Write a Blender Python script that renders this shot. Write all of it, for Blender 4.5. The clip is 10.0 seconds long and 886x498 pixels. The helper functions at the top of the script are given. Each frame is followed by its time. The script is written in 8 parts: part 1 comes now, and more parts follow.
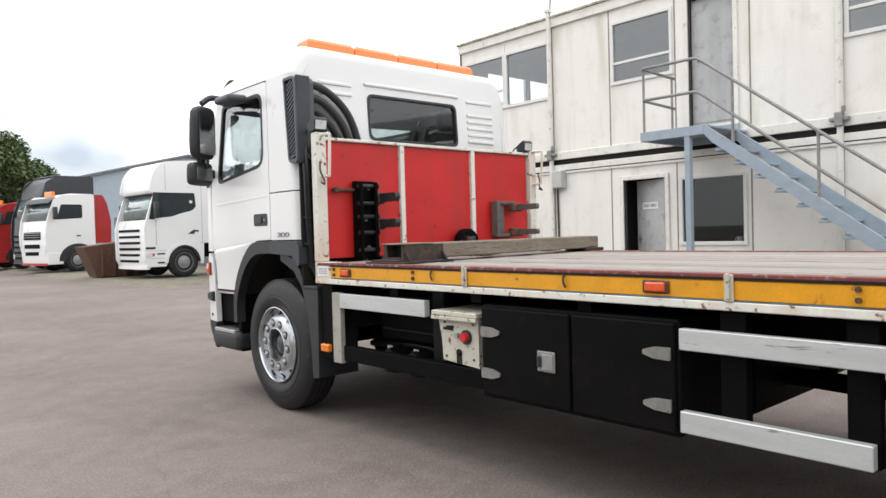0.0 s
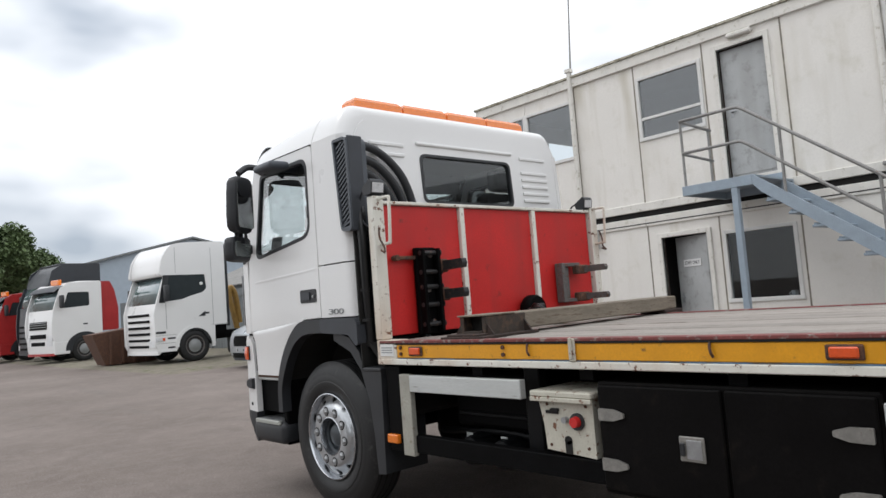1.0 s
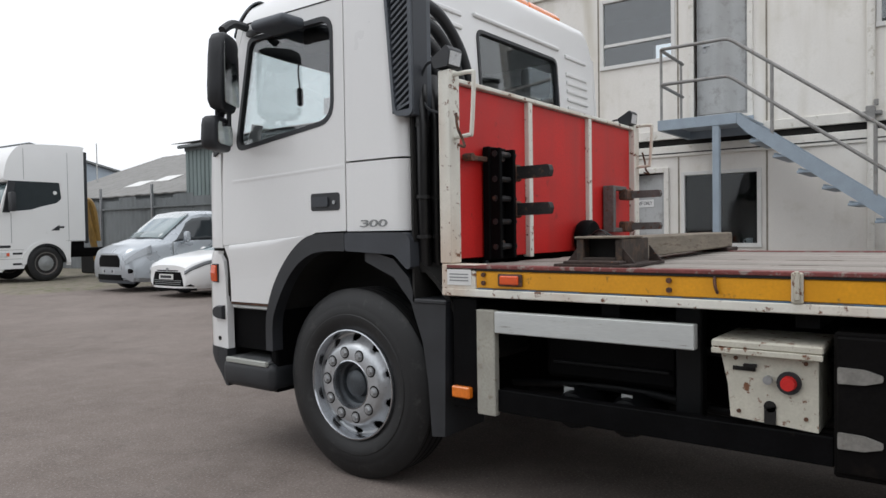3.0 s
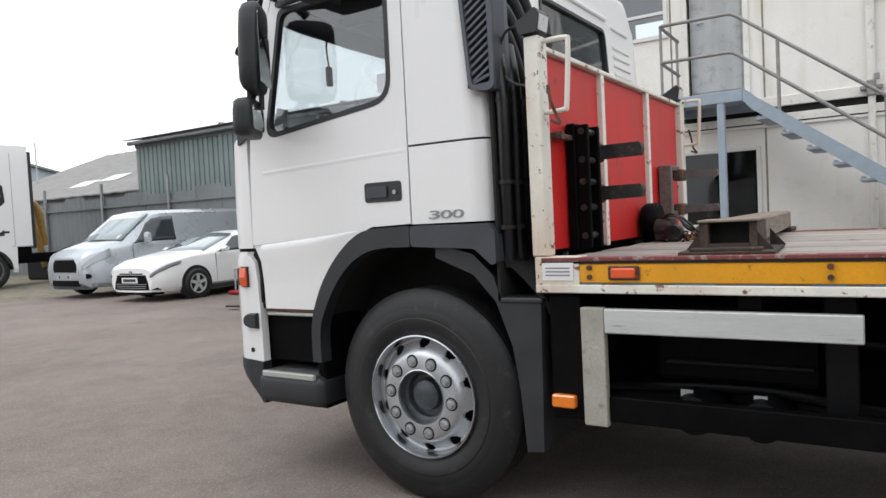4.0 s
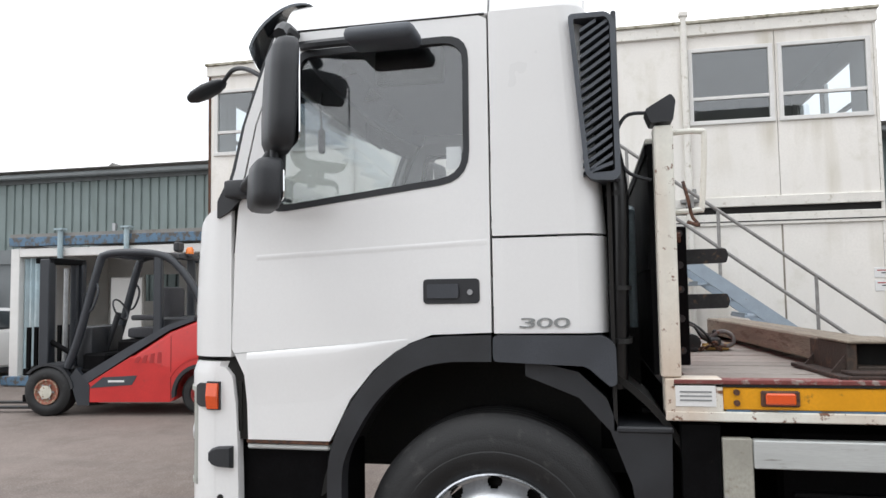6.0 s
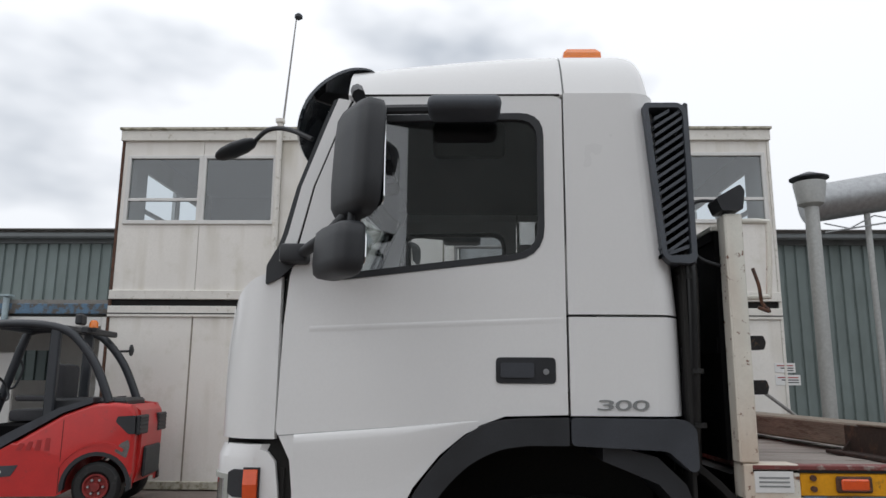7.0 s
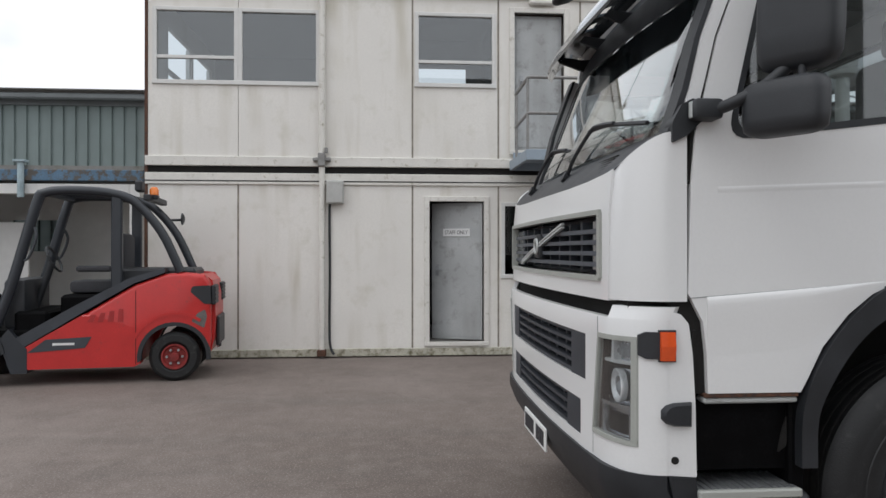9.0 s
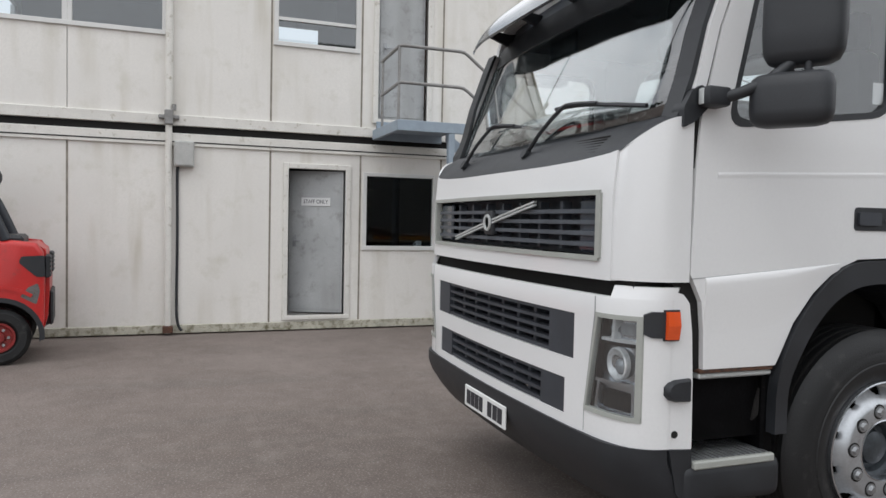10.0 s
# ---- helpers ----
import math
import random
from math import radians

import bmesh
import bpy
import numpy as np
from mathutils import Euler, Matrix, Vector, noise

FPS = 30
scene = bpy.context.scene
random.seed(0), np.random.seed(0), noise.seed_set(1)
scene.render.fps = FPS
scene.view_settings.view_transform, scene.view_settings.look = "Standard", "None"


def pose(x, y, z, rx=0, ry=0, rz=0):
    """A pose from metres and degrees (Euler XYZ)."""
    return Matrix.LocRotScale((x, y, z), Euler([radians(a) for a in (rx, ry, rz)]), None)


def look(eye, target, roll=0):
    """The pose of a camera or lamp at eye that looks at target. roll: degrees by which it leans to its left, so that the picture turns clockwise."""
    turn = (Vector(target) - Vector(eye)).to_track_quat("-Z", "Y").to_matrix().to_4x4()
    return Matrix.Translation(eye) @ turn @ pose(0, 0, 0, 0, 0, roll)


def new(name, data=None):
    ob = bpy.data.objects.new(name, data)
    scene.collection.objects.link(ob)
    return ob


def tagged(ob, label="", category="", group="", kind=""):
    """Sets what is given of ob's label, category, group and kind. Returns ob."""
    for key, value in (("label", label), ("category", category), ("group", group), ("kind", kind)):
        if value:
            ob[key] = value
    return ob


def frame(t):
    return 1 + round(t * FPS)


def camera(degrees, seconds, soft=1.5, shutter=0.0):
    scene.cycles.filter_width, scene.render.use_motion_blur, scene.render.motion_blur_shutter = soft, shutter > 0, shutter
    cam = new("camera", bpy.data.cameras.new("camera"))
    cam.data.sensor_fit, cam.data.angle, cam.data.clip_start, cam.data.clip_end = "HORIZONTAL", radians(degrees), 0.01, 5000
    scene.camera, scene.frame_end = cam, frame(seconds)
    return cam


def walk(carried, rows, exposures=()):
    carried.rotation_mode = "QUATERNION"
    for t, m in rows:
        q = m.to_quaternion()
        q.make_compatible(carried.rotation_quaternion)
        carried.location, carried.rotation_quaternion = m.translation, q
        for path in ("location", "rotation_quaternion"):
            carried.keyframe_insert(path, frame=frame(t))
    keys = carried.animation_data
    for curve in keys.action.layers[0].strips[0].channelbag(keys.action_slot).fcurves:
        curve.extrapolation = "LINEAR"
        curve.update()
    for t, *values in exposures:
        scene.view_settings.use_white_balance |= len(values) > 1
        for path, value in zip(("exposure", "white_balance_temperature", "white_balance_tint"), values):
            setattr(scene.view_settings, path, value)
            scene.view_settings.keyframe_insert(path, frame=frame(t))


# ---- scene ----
cam = camera(64.0, 10.0)
PATH = [
    (0, (0.056, 0.214, 1.394), (1.387, 1.706, 1.344), -1.6),
    (0.5, (0.02, 0.555, 1.413), (1.305, 2.086, 1.489), -3.1),
    (1, (0.069, 0.939, 1.414), (1.4, 2.424, 1.561), -4.4),
    (1.5, (0.065, 1.336, 1.407), (1.423, 2.783, 1.654), -3.6),
    (2, (0.035, 1.763, 1.373), (1.516, 3.1, 1.503), -6.1),
    (2.5, (0.068, 2.183, 1.376), (1.606, 3.46, 1.423), -4.4),
    (2.7, (0.047, 2.358, 1.344), (1.605, 3.611, 1.342), -1.4),
    (3.8, (0.03, 3.212, 1.407), (1.705, 4.3, 1.291), -3.1),
    (4, (0.026, 3.365, 1.376), (1.704, 4.45, 1.294), -2.9),
    (4.5, (0.01, 3.737, 1.409), (1.788, 4.65, 1.342), -1.7),
    (5, (0.099, 4.15, 1.425), (1.958, 4.887, 1.402), -0.6),
    (5.5, (0.056, 4.561, 1.432), (1.956, 5.187, 1.451), -0.4),
    (6, (0.064, 4.945, 1.52), (2.018, 5.351, 1.644), -0.9),
    (6.2, (0.067, 5.094, 1.545), (2.028, 5.41, 1.779), -1.0),
    (7.3, (0.11, 5.975, 1.472), (2.082, 5.952, 1.805), -0.0),
    (7.5, (0.143, 6.144, 1.473), (2.122, 6.083, 1.755), -1.2),
    (8, (0.164, 6.625, 1.458), (2.156, 6.569, 1.63), 2.4),
    (8.5, (0.221, 7.019, 1.441), (2.211, 6.823, 1.487), 0.3),
    (9, (0.287, 7.502, 1.454), (2.281, 7.345, 1.46), -0.0),
    (9.5, (0.396, 7.847, 1.453), (2.358, 7.465, 1.407), 1.0),
    (10, (0.604, 8.204, 1.478), (2.481, 7.517, 1.402), 1.2),
]
EXPOSURES = [(0, -0.14, 6450, 10), (0.6, -0.43, 6350, 10), (1.0, -0.67, 6300, 10), (1.5, -0.82, 6280, 10), (2.0, -0.97, 6250, 10), (2.7, -0.9, 6250, 10), (3.8, -0.4, 6300, 10), (4.5, -0.38, 6300, 10), (6.0, -0.25, 6300, 10), (6.3, -0.3, 6300, 10), (7.2, -1.17, 6250, 10), (8.0, -1.17, 6250, 10), (8.5, -1.0, 6250, 10), (9.0, -0.85, 6250, 10), (10, -0.67, 6250, 10)]
walk(cam, [(t, look(eye, target, roll)) for t, eye, target, roll in PATH], EXPOSURES)


# ---- world and light ----
world = bpy.data.worlds.new("overcast_sky")
scene.world = world
world.use_nodes = True
wn, wl = world.node_tree.nodes, world.node_tree.links
wn.clear()
w_out = wn.new("ShaderNodeOutputWorld")
w_sky = wn.new("ShaderNodeTexSky")
w_sky.sky_type, w_sky.sun_disc = "NISHITA", False
w_sky.sun_elevation, w_sky.sun_rotation = radians(56), radians(325)
w_blue = wn.new("ShaderNodeBackground")
w_blue.inputs["Strength"].default_value = 0.12
w_cloud = wn.new("ShaderNodeBackground")
w_cloud.inputs["Strength"].default_value = 1.0
w_co = wn.new("ShaderNodeTexCoord")
w_map = wn.new("ShaderNodeMapping")
w_map.inputs["Scale"].default_value = (1.2, 1.2, 2.4)
w_noise = wn.new("ShaderNodeTexNoise")
w_noise.inputs["Scale"].default_value, w_noise.inputs["Detail"].default_value, w_noise.inputs["Roughness"].default_value = 1.5, 4.5, 0.5
w_ramp = wn.new("ShaderNodeValToRGB")
w_ramp.color_ramp.elements[0].position, w_ramp.color_ramp.elements[0].color = 0.455, (0.72, 0.80, 0.90, 1)
w_ramp.color_ramp.elements[1].position, w_ramp.color_ramp.elements[1].color = 0.60, (1.95, 1.95, 1.95, 1)
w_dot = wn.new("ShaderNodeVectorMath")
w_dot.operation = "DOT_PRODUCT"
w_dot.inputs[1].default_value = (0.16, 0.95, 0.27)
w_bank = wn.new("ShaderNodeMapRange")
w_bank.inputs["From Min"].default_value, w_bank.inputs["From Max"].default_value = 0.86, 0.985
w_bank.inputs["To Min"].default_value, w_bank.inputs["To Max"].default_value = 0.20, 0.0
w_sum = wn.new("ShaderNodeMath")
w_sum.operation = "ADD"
w_sep = wn.new("ShaderNodeSeparateXYZ")
w_up = wn.new("ShaderNodeMapRange")
w_up.inputs["From Min"].default_value, w_up.inputs["From Max"].default_value = 0.0, 1.0
w_up.inputs["To Min"].default_value, w_up.inputs["To Max"].default_value = 1.05, 1.5
w_mix = wn.new("ShaderNodeMixShader")
w_mix.inputs["Fac"].default_value = 0.88
wl.new(w_co.outputs["Generated"], w_map.inputs["Vector"])
wl.new(w_map.outputs["Vector"], w_noise.inputs["Vector"])
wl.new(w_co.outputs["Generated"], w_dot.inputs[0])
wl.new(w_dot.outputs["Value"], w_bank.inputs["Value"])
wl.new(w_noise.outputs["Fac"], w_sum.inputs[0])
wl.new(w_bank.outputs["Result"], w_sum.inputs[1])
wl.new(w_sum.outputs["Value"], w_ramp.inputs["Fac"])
wl.new(w_ramp.outputs["Color"], w_cloud.inputs["Color"])
wl.new(w_co.outputs["Generated"], w_sep.inputs["Vector"])
wl.new(w_sep.outputs["Z"], w_up.inputs["Value"])
wl.new(w_up.outputs["Result"], w_cloud.inputs["Strength"])
wl.new(w_sky.outputs["Color"], w_blue.inputs["Color"])
wl.new(w_blue.outputs["Background"], w_mix.inputs[1])
wl.new(w_cloud.outputs["Background"], w_mix.inputs[2])
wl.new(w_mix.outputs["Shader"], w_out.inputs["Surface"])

sun = new("sun", bpy.data.lights.new("sun", "SUN"))
sun.data.energy, sun.data.angle, sun.data.color = 0.6, radians(16), (1.0, 0.965, 0.92)
sun.matrix_basis = look((-4, 14, 18), (3, 4, 0))


# ---- materials ----
def mat(name, color, rough=0.6, metal=0.0, vary=0.12, scale=6.0, bump=0.15, fine=90.0, other=None, cover=0.5, streak=None, coat=0.0, spec=0.5, island=0.0, sharp=0.08, stretch=(1, 1, 1)):
    """A surface with two scales of noise; other: a second colour that covers part of it; streak: a colour that runs down."""
    m = bpy.data.materials.new(name)
    m.use_nodes = True
    n, l = m.node_tree.nodes, m.node_tree.links
    b = n["Principled BSDF"]
    b.inputs["Roughness"].default_value, b.inputs["Metallic"].default_value = rough, metal
    b.inputs["Coat Weight"].default_value = coat
    b.inputs["Specular IOR Level"].default_value = spec
    b.inputs["Coat Roughness"].default_value = 0.06
    co = n.new("ShaderNodeTexCoord")
    mp = n.new("ShaderNodeMapping")
    mp.inputs["Scale"].default_value = stretch
    l.new(co.outputs["Object"], mp.inputs["Vector"])

    def noise_at(s, detail, src=mp):
        t = n.new("ShaderNodeTexNoise")
        t.inputs["Scale"].default_value, t.inputs["Detail"].default_value = s, detail
        l.new(src.outputs["Vector"], t.inputs["Vector"])
        return t

    def mixed(fac, a, c):
        x = n.new("ShaderNodeMix")
        x.data_type = "RGBA"
        if hasattr(fac, "is_output"):
            l.new(fac, x.inputs["Factor"])
        else:
            x.inputs["Factor"].default_value = fac
        for sock, v in ((x.inputs["A"], a), (x.inputs["B"], c)):
            if hasattr(v, "is_output"):
                l.new(v, sock)
            else:
                sock.default_value = (*v, 1)
        return x.outputs["Result"]

    def ramp(src, lo, hi):
        r = n.new("ShaderNodeMapRange")
        r.inputs["From Min"].default_value, r.inputs["From Max"].default_value = lo, hi
        l.new(src, r.inputs["Value"])
        return r.outputs["Result"]

    big, small = noise_at(scale, 4), noise_at(fine, 3)
    dark = tuple(c * (1 - vary) for c in color)
    light = tuple(min(1, c * (1 + vary * 0.6)) for c in color)
    col = mixed(ramp(big.outputs["Fac"], 0.3, 0.7), dark, light)
    col = mixed(ramp(small.outputs["Fac"], 0.35, 0.9), col, tuple(c * (1 - vary * 1.3) for c in color))
    if streak:
        mp2 = n.new("ShaderNodeMapping")
        mp2.inputs["Scale"].default_value = (3.1, 3.1, 0.35)
        l.new(co.outputs["Object"], mp2.inputs["Vector"])
        s1 = noise_at(1.0, 5, mp2)
        s2 = noise_at(0.9, 2)
        mul = n.new("ShaderNodeMath")
        mul.operation = "MULTIPLY"
        l.new(ramp(s1.outputs["Fac"], 0.50, 0.78), mul.inputs[0])
        l.new(ramp(s2.outputs["Fac"], 0.35, 0.65), mul.inputs[1])
        col = mixed(mul.outputs["Value"], col, streak)
    if other:
        o = noise_at(scale * 2.3, 8)
        o.inputs["Roughness"].default_value = 0.65
        f = ramp(o.outputs["Fac"], cover, cover + sharp)
        col = mixed(f, col, other)
    if island:
        g = n.new("ShaderNodeObjectInfo")
        h = n.new("ShaderNodeHueSaturation")
        v = n.new("ShaderNodeMapRange")
        v.inputs["To Min"].default_value, v.inputs["To Max"].default_value = 1 - island, 1 + island
        l.new(g.outputs["Random"], v.inputs["Value"])
        l.new(v.outputs["Result"], h.inputs["Value"])
        l.new(col, h.inputs["Color"])
        col = h.outputs["Color"]
    l.new(col, b.inputs["Base Color"])
    rr = n.new("ShaderNodeMapRange")
    rr.inputs["To Min"].default_value, rr.inputs["To Max"].default_value = max(0.03, rough - 0.08), min(1, rough + 0.1)
    l.new(big.outputs["Fac"], rr.inputs["Value"])
    l.new(rr.outputs["Result"], b.inputs["Roughness"])
    if bump:
        bp = n.new("ShaderNodeBump")
        bp.inputs["Strength"].default_value, bp.inputs["Distance"].default_value = bump, 0.004
        l.new(small.outputs["Fac"], bp.inputs["Height"])
        l.new(bp.outputs["Normal"], b.inputs["Normal"])
    return m


def glass(name, tint=(0.9, 0.95, 0.93), clear=0.75, gloss=0.045, edge=0.9):
    """A thin pane: mostly see-through, with a mirror's gloss at a slant."""
    m = bpy.data.materials.new(name)
    m.use_nodes = True
    n, l = m.node_tree.nodes, m.node_tree.links
    n.clear()
    out, mix, tr, gl, fr, po, ad = (n.new("ShaderNode" + k) for k in ("OutputMaterial", "MixShader", "BsdfTransparent", "BsdfGlossy", "LayerWeight", "Math", "Math"))
    tr.inputs["Color"].default_value = (*(c * clear for c in tint), 1)
    gl.inputs["Roughness"].default_value = 0.02
    gl.inputs["Color"].default_value = (0.95, 0.95, 0.95, 1)
    fr.inputs["Blend"].default_value = 0.5
    po.operation, ad.operation = "POWER", "MULTIPLY_ADD"
    po.inputs[1].default_value, ad.inputs[1].default_value, ad.inputs[2].default_value = 4.0, edge, gloss
    l.new(fr.outputs["Facing"], po.inputs[0])
    l.new(po.outputs["Value"], ad.inputs[0])
    l.new(ad.outputs["Value"], mix.inputs["Fac"])
    l.new(tr.outputs["BSDF"], mix.inputs[1])
    l.new(gl.outputs["BSDF"], mix.inputs[2])
    l.new(mix.outputs["Shader"], out.inputs["Surface"])
    return m


RUST = (0.16, 0.065, 0.03)
M = dict(
    white=mat("white_truck_paint", (0.75, 0.75, 0.745), 0.30, vary=0.022, scale=1.6, bump=0.015, coat=0.4),
    black=mat("black_plastic", (0.022, 0.024, 0.028), 0.5, vary=0.3, scale=7, bump=0.12, fine=260),
    grille_grey=mat("blue_grey_plastic", (0.075, 0.085, 0.10), 0.5, vary=0.2, scale=6, bump=0.1, fine=200),
    surround=mat("silver_grey_trim", (0.37, 0.38, 0.35), 0.45, vary=0.08, scale=9, bump=0.05),
    grey_plastic=mat("dark_grey_plastic", (0.045, 0.05, 0.06), 0.55, vary=0.25, scale=5, bump=0.12, fine=240),
    chassis=mat("black_chassis_paint", (0.0035, 0.0035, 0.004), 0.6, vary=0.5, scale=9, bump=0.2, other=(0.010, 0.008, 0.007), cover=0.64, spec=0.07),
    rubber=mat("tyre_rubber", (0.00902, 0.00943, 0.01025), 0.55, vary=0.4, scale=5, bump=0.3, fine=160, other=(0.05, 0.048, 0.046), cover=0.58, sharp=0.22),
    chrome=mat("polished_chrome", (0.56, 0.58, 0.61), 0.22, 0.95, vary=0.14, scale=14, bump=0.06, other=(0.30, 0.29, 0.28), cover=0.62, sharp=0.2),
    steel=mat("dull_steel", (0.42, 0.43, 0.44), 0.45, 0.8, vary=0.2, scale=14, bump=0.1),
    alu=mat("worn_grey_aluminium", (0.56, 0.58, 0.57), 0.45, 0.35, vary=0.10, scale=8, bump=0.1, other=(0.24, 0.23, 0.21), cover=0.61, stretch=(1, 0.3, 3)),
    red=mat("red_panel_paint", (0.56, 0.015, 0.013), 0.45, vary=0.16, scale=4, bump=0.1, other=(0.12, 0.02, 0.015), cover=0.635, sharp=0.12, streak=(0.30, 0.03, 0.025)),
    yellow=mat("yellow_side_paint", (0.74, 0.33, 0.004), 0.45, vary=0.12, scale=7, bump=0.1, other=(0.22, 0.10, 0.02), cover=0.62),
    cream=mat("chipped_cream_paint", (0.74, 0.73, 0.66), 0.5, vary=0.08, scale=9, bump=0.15, other=RUST, cover=0.59, sharp=0.05, streak=(0.42, 0.22, 0.10)),
    rust=mat("rusty_steel", (0.13, 0.06, 0.035), 0.85, vary=0.4, scale=20, bump=0.4, other=(0.05, 0.03, 0.025), cover=0.5),
    deck=mat("weathered_deck_timber", (0.33, 0.30, 0.27), 0.85, vary=0.25, scale=5, bump=0.5, fine=60, other=(0.16, 0.13, 0.11), cover=0.56, stretch=(6, 0.5, 1), island=0.15),
    old_steel=mat("dark_rusty_steel", (0.055, 0.042, 0.034), 0.75, 0.2, vary=0.3, scale=9, bump=0.4, other=(0.15, 0.085, 0.05), cover=0.5, sharp=0.3),
    beam=mat("old_timber_beam", (0.235, 0.20, 0.155), 0.85, vary=0.3, scale=5, bump=0.6, fine=50, other=(0.13, 0.10, 0.075), cover=0.55, stretch=(0.5, 4, 4)),
    pink=mat("worn_red_edge", (0.20, 0.05, 0.045), 0.7, vary=0.3, scale=10, bump=0.3, other=(0.25, 0.2, 0.18), cover=0.55),
    panel=mat("off_white_cabin_panel", (0.76, 0.735, 0.69), 0.6, vary=0.05, scale=1.2, bump=0.08, streak=(0.49, 0.45, 0.36), fine=40, other=(0.60, 0.575, 0.50), cover=0.55, sharp=0.25),
    trim=mat("off_white_cabin_trim", (0.72, 0.70, 0.65), 0.6, vary=0.10, scale=5, bump=0.1, other=(0.30, 0.265, 0.18), cover=0.58, sharp=0.2),
    door=mat("grey_galvanised_door", (0.43, 0.44, 0.44), 0.5, 0.1, vary=0.16, scale=2.4, bump=0.08, other=(0.20, 0.195, 0.18), cover=0.53, sharp=0.25, streak=(0.27, 0.27, 0.26)),
    mossy=mat("mossy_base_paint", (0.52, 0.495, 0.41), 0.75, vary=0.25, scale=5, bump=0.2, other=(0.13, 0.12, 0.065), cover=0.47, sharp=0.2),
    grime=mat("dirty_joint_sealant", (0.29, 0.26, 0.21), 0.8, vary=0.4, scale=8, bump=0.2),
    # Near-black for gaps, slots and hollows: their shade is put into the colour.
    dark_gap_shade=mat("dark_gap_shade", (0.012, 0.011, 0.010), 0.9, vary=0.4),
    stair=mat("blue_grey_stair_paint", (0.30, 0.36, 0.42), 0.55, vary=0.12, scale=7, bump=0.1, other=(0.22, 0.2, 0.18), cover=0.66),
    galv=mat("galvanised_tube", (0.46, 0.47, 0.46), 0.5, 0.3, vary=0.15, scale=20, bump=0.1),
    shed=mat("green_corrugated_sheet", (0.20, 0.245, 0.24), 0.6, vary=0.16, scale=1.5, bump=0.08, streak=(0.12, 0.15, 0.14)),
    shed_dark=mat("grey_corrugated_sheet", (0.18, 0.195, 0.20), 0.65, vary=0.14, scale=1.5, bump=0.08, streak=(0.09, 0.1, 0.1)),
    roof=mat("grey_fibre_cement", (0.24, 0.235, 0.225), 0.9, vary=0.2, scale=2.0, bump=0.4, other=(0.12, 0.12, 0.09), cover=0.55, sharp=0.2),
    verge=mat("gravel_verge", (0.20, 0.175, 0.135), 0.95, vary=0.3, scale=2.0, bump=0.9, fine=30, other=(0.085, 0.10, 0.035), cover=0.54),
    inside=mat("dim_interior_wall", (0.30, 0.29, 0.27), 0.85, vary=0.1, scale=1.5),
    # Shaded copy of the interior wall, for the unlit ground floor.
    inside_shaded=mat("shaded_interior", (0.03, 0.028, 0.028), 0.85, vary=0.3, scale=2),
    amber=mat("amber_lens", (0.80, 0.20, 0.015), 0.2, vary=0.1, scale=30, coat=0.5),
    orange=mat("orange_lens", (0.72, 0.09, 0.015), 0.2, vary=0.08, scale=30, coat=0.5),
    lens=mat("headlamp_reflector", (0.74, 0.75, 0.76), 0.3, 0.25, vary=0.2, scale=25, bump=0.0),
    fl_red=mat("forklift_red_paint", (0.52, 0.02, 0.018), 0.38, vary=0.12, scale=5, bump=0.05, other=(0.26, 0.03, 0.025), cover=0.6, sharp=0.2, coat=0.2),
    seat=mat("dark_fabric", (0.05, 0.05, 0.055), 0.9, vary=0.2, bump=0.3),
    blue=mat("blue_steel_paint", (0.10, 0.18, 0.27), 0.6, vary=0.25, scale=4, bump=0.2, other=(0.09, 0.08, 0.07), cover=0.48),
    pale_blue=mat("faded_blue_curtain", (0.36, 0.46, 0.50), 0.6, vary=0.3, scale=3, bump=0.1, streak=(0.62, 0.66, 0.66)),
    frame_white=mat("white_upvc", (0.67, 0.665, 0.645), 0.5, vary=0.06, scale=6, bump=0.03),
    silver=mat("silver_car_paint", (0.40, 0.43, 0.46), 0.28, 0.45, vary=0.015, scale=2, bump=0.0, coat=0.6),
    tail_red=mat("dark_red_truck_paint", (0.36, 0.02, 0.02), 0.4, vary=0.15, scale=4),
    dark_paint=mat("charcoal_truck_paint", (0.026, 0.03, 0.037), 0.35, vary=0.15, scale=4),
    bark=mat("tree_bark", (0.10, 0.08, 0.06), 0.9, vary=0.3, scale=9, bump=0.6),
    leaf=mat("tree_leaves", (0.115, 0.17, 0.065), 0.75, vary=0.45, scale=1.2, bump=0.0),
    blue_shed=mat("pale_blue_cladding", (0.34, 0.40, 0.46), 0.6, vary=0.08, scale=2),
    sign=mat("white_sign_board", (0.72, 0.72, 0.71), 0.5, vary=0.05),
    ink=mat("dark_ink", (0.03, 0.03, 0.035), 0.6, vary=0.1),
    badge=mat("grey_badge", (0.24, 0.25, 0.25), 0.4, vary=0.1),
    pipe_grey=mat("grey_conduit_box", (0.46, 0.46, 0.44), 0.6, vary=0.12, scale=9, other=(0.3, 0.27, 0.22), cover=0.62),
    plate_white=mat("plate_white", (0.75, 0.75, 0.73), 0.45, vary=0.04),
    yellow_paint=mat("ochre_paint", (0.34, 0.20, 0.05), 0.5, vary=0.2, scale=6),
)
GLASS = glass("clear_pane", (0.95, 0.965, 0.97), 0.97, 0.072)
TINTED = glass("tinted_pane", (0.80, 0.84, 0.84), 0.9)
SCREEN = glass("windscreen_pane", (0.90, 0.945, 0.945), 0.96, 0.19)
OFFICE = glass("office_pane", (0.80, 0.84, 0.86), 0.92, 0.10)
LOW_PANE = glass("ground_floor_pane", (0.72, 0.76, 0.78), 0.9, 0.03, 0.3)


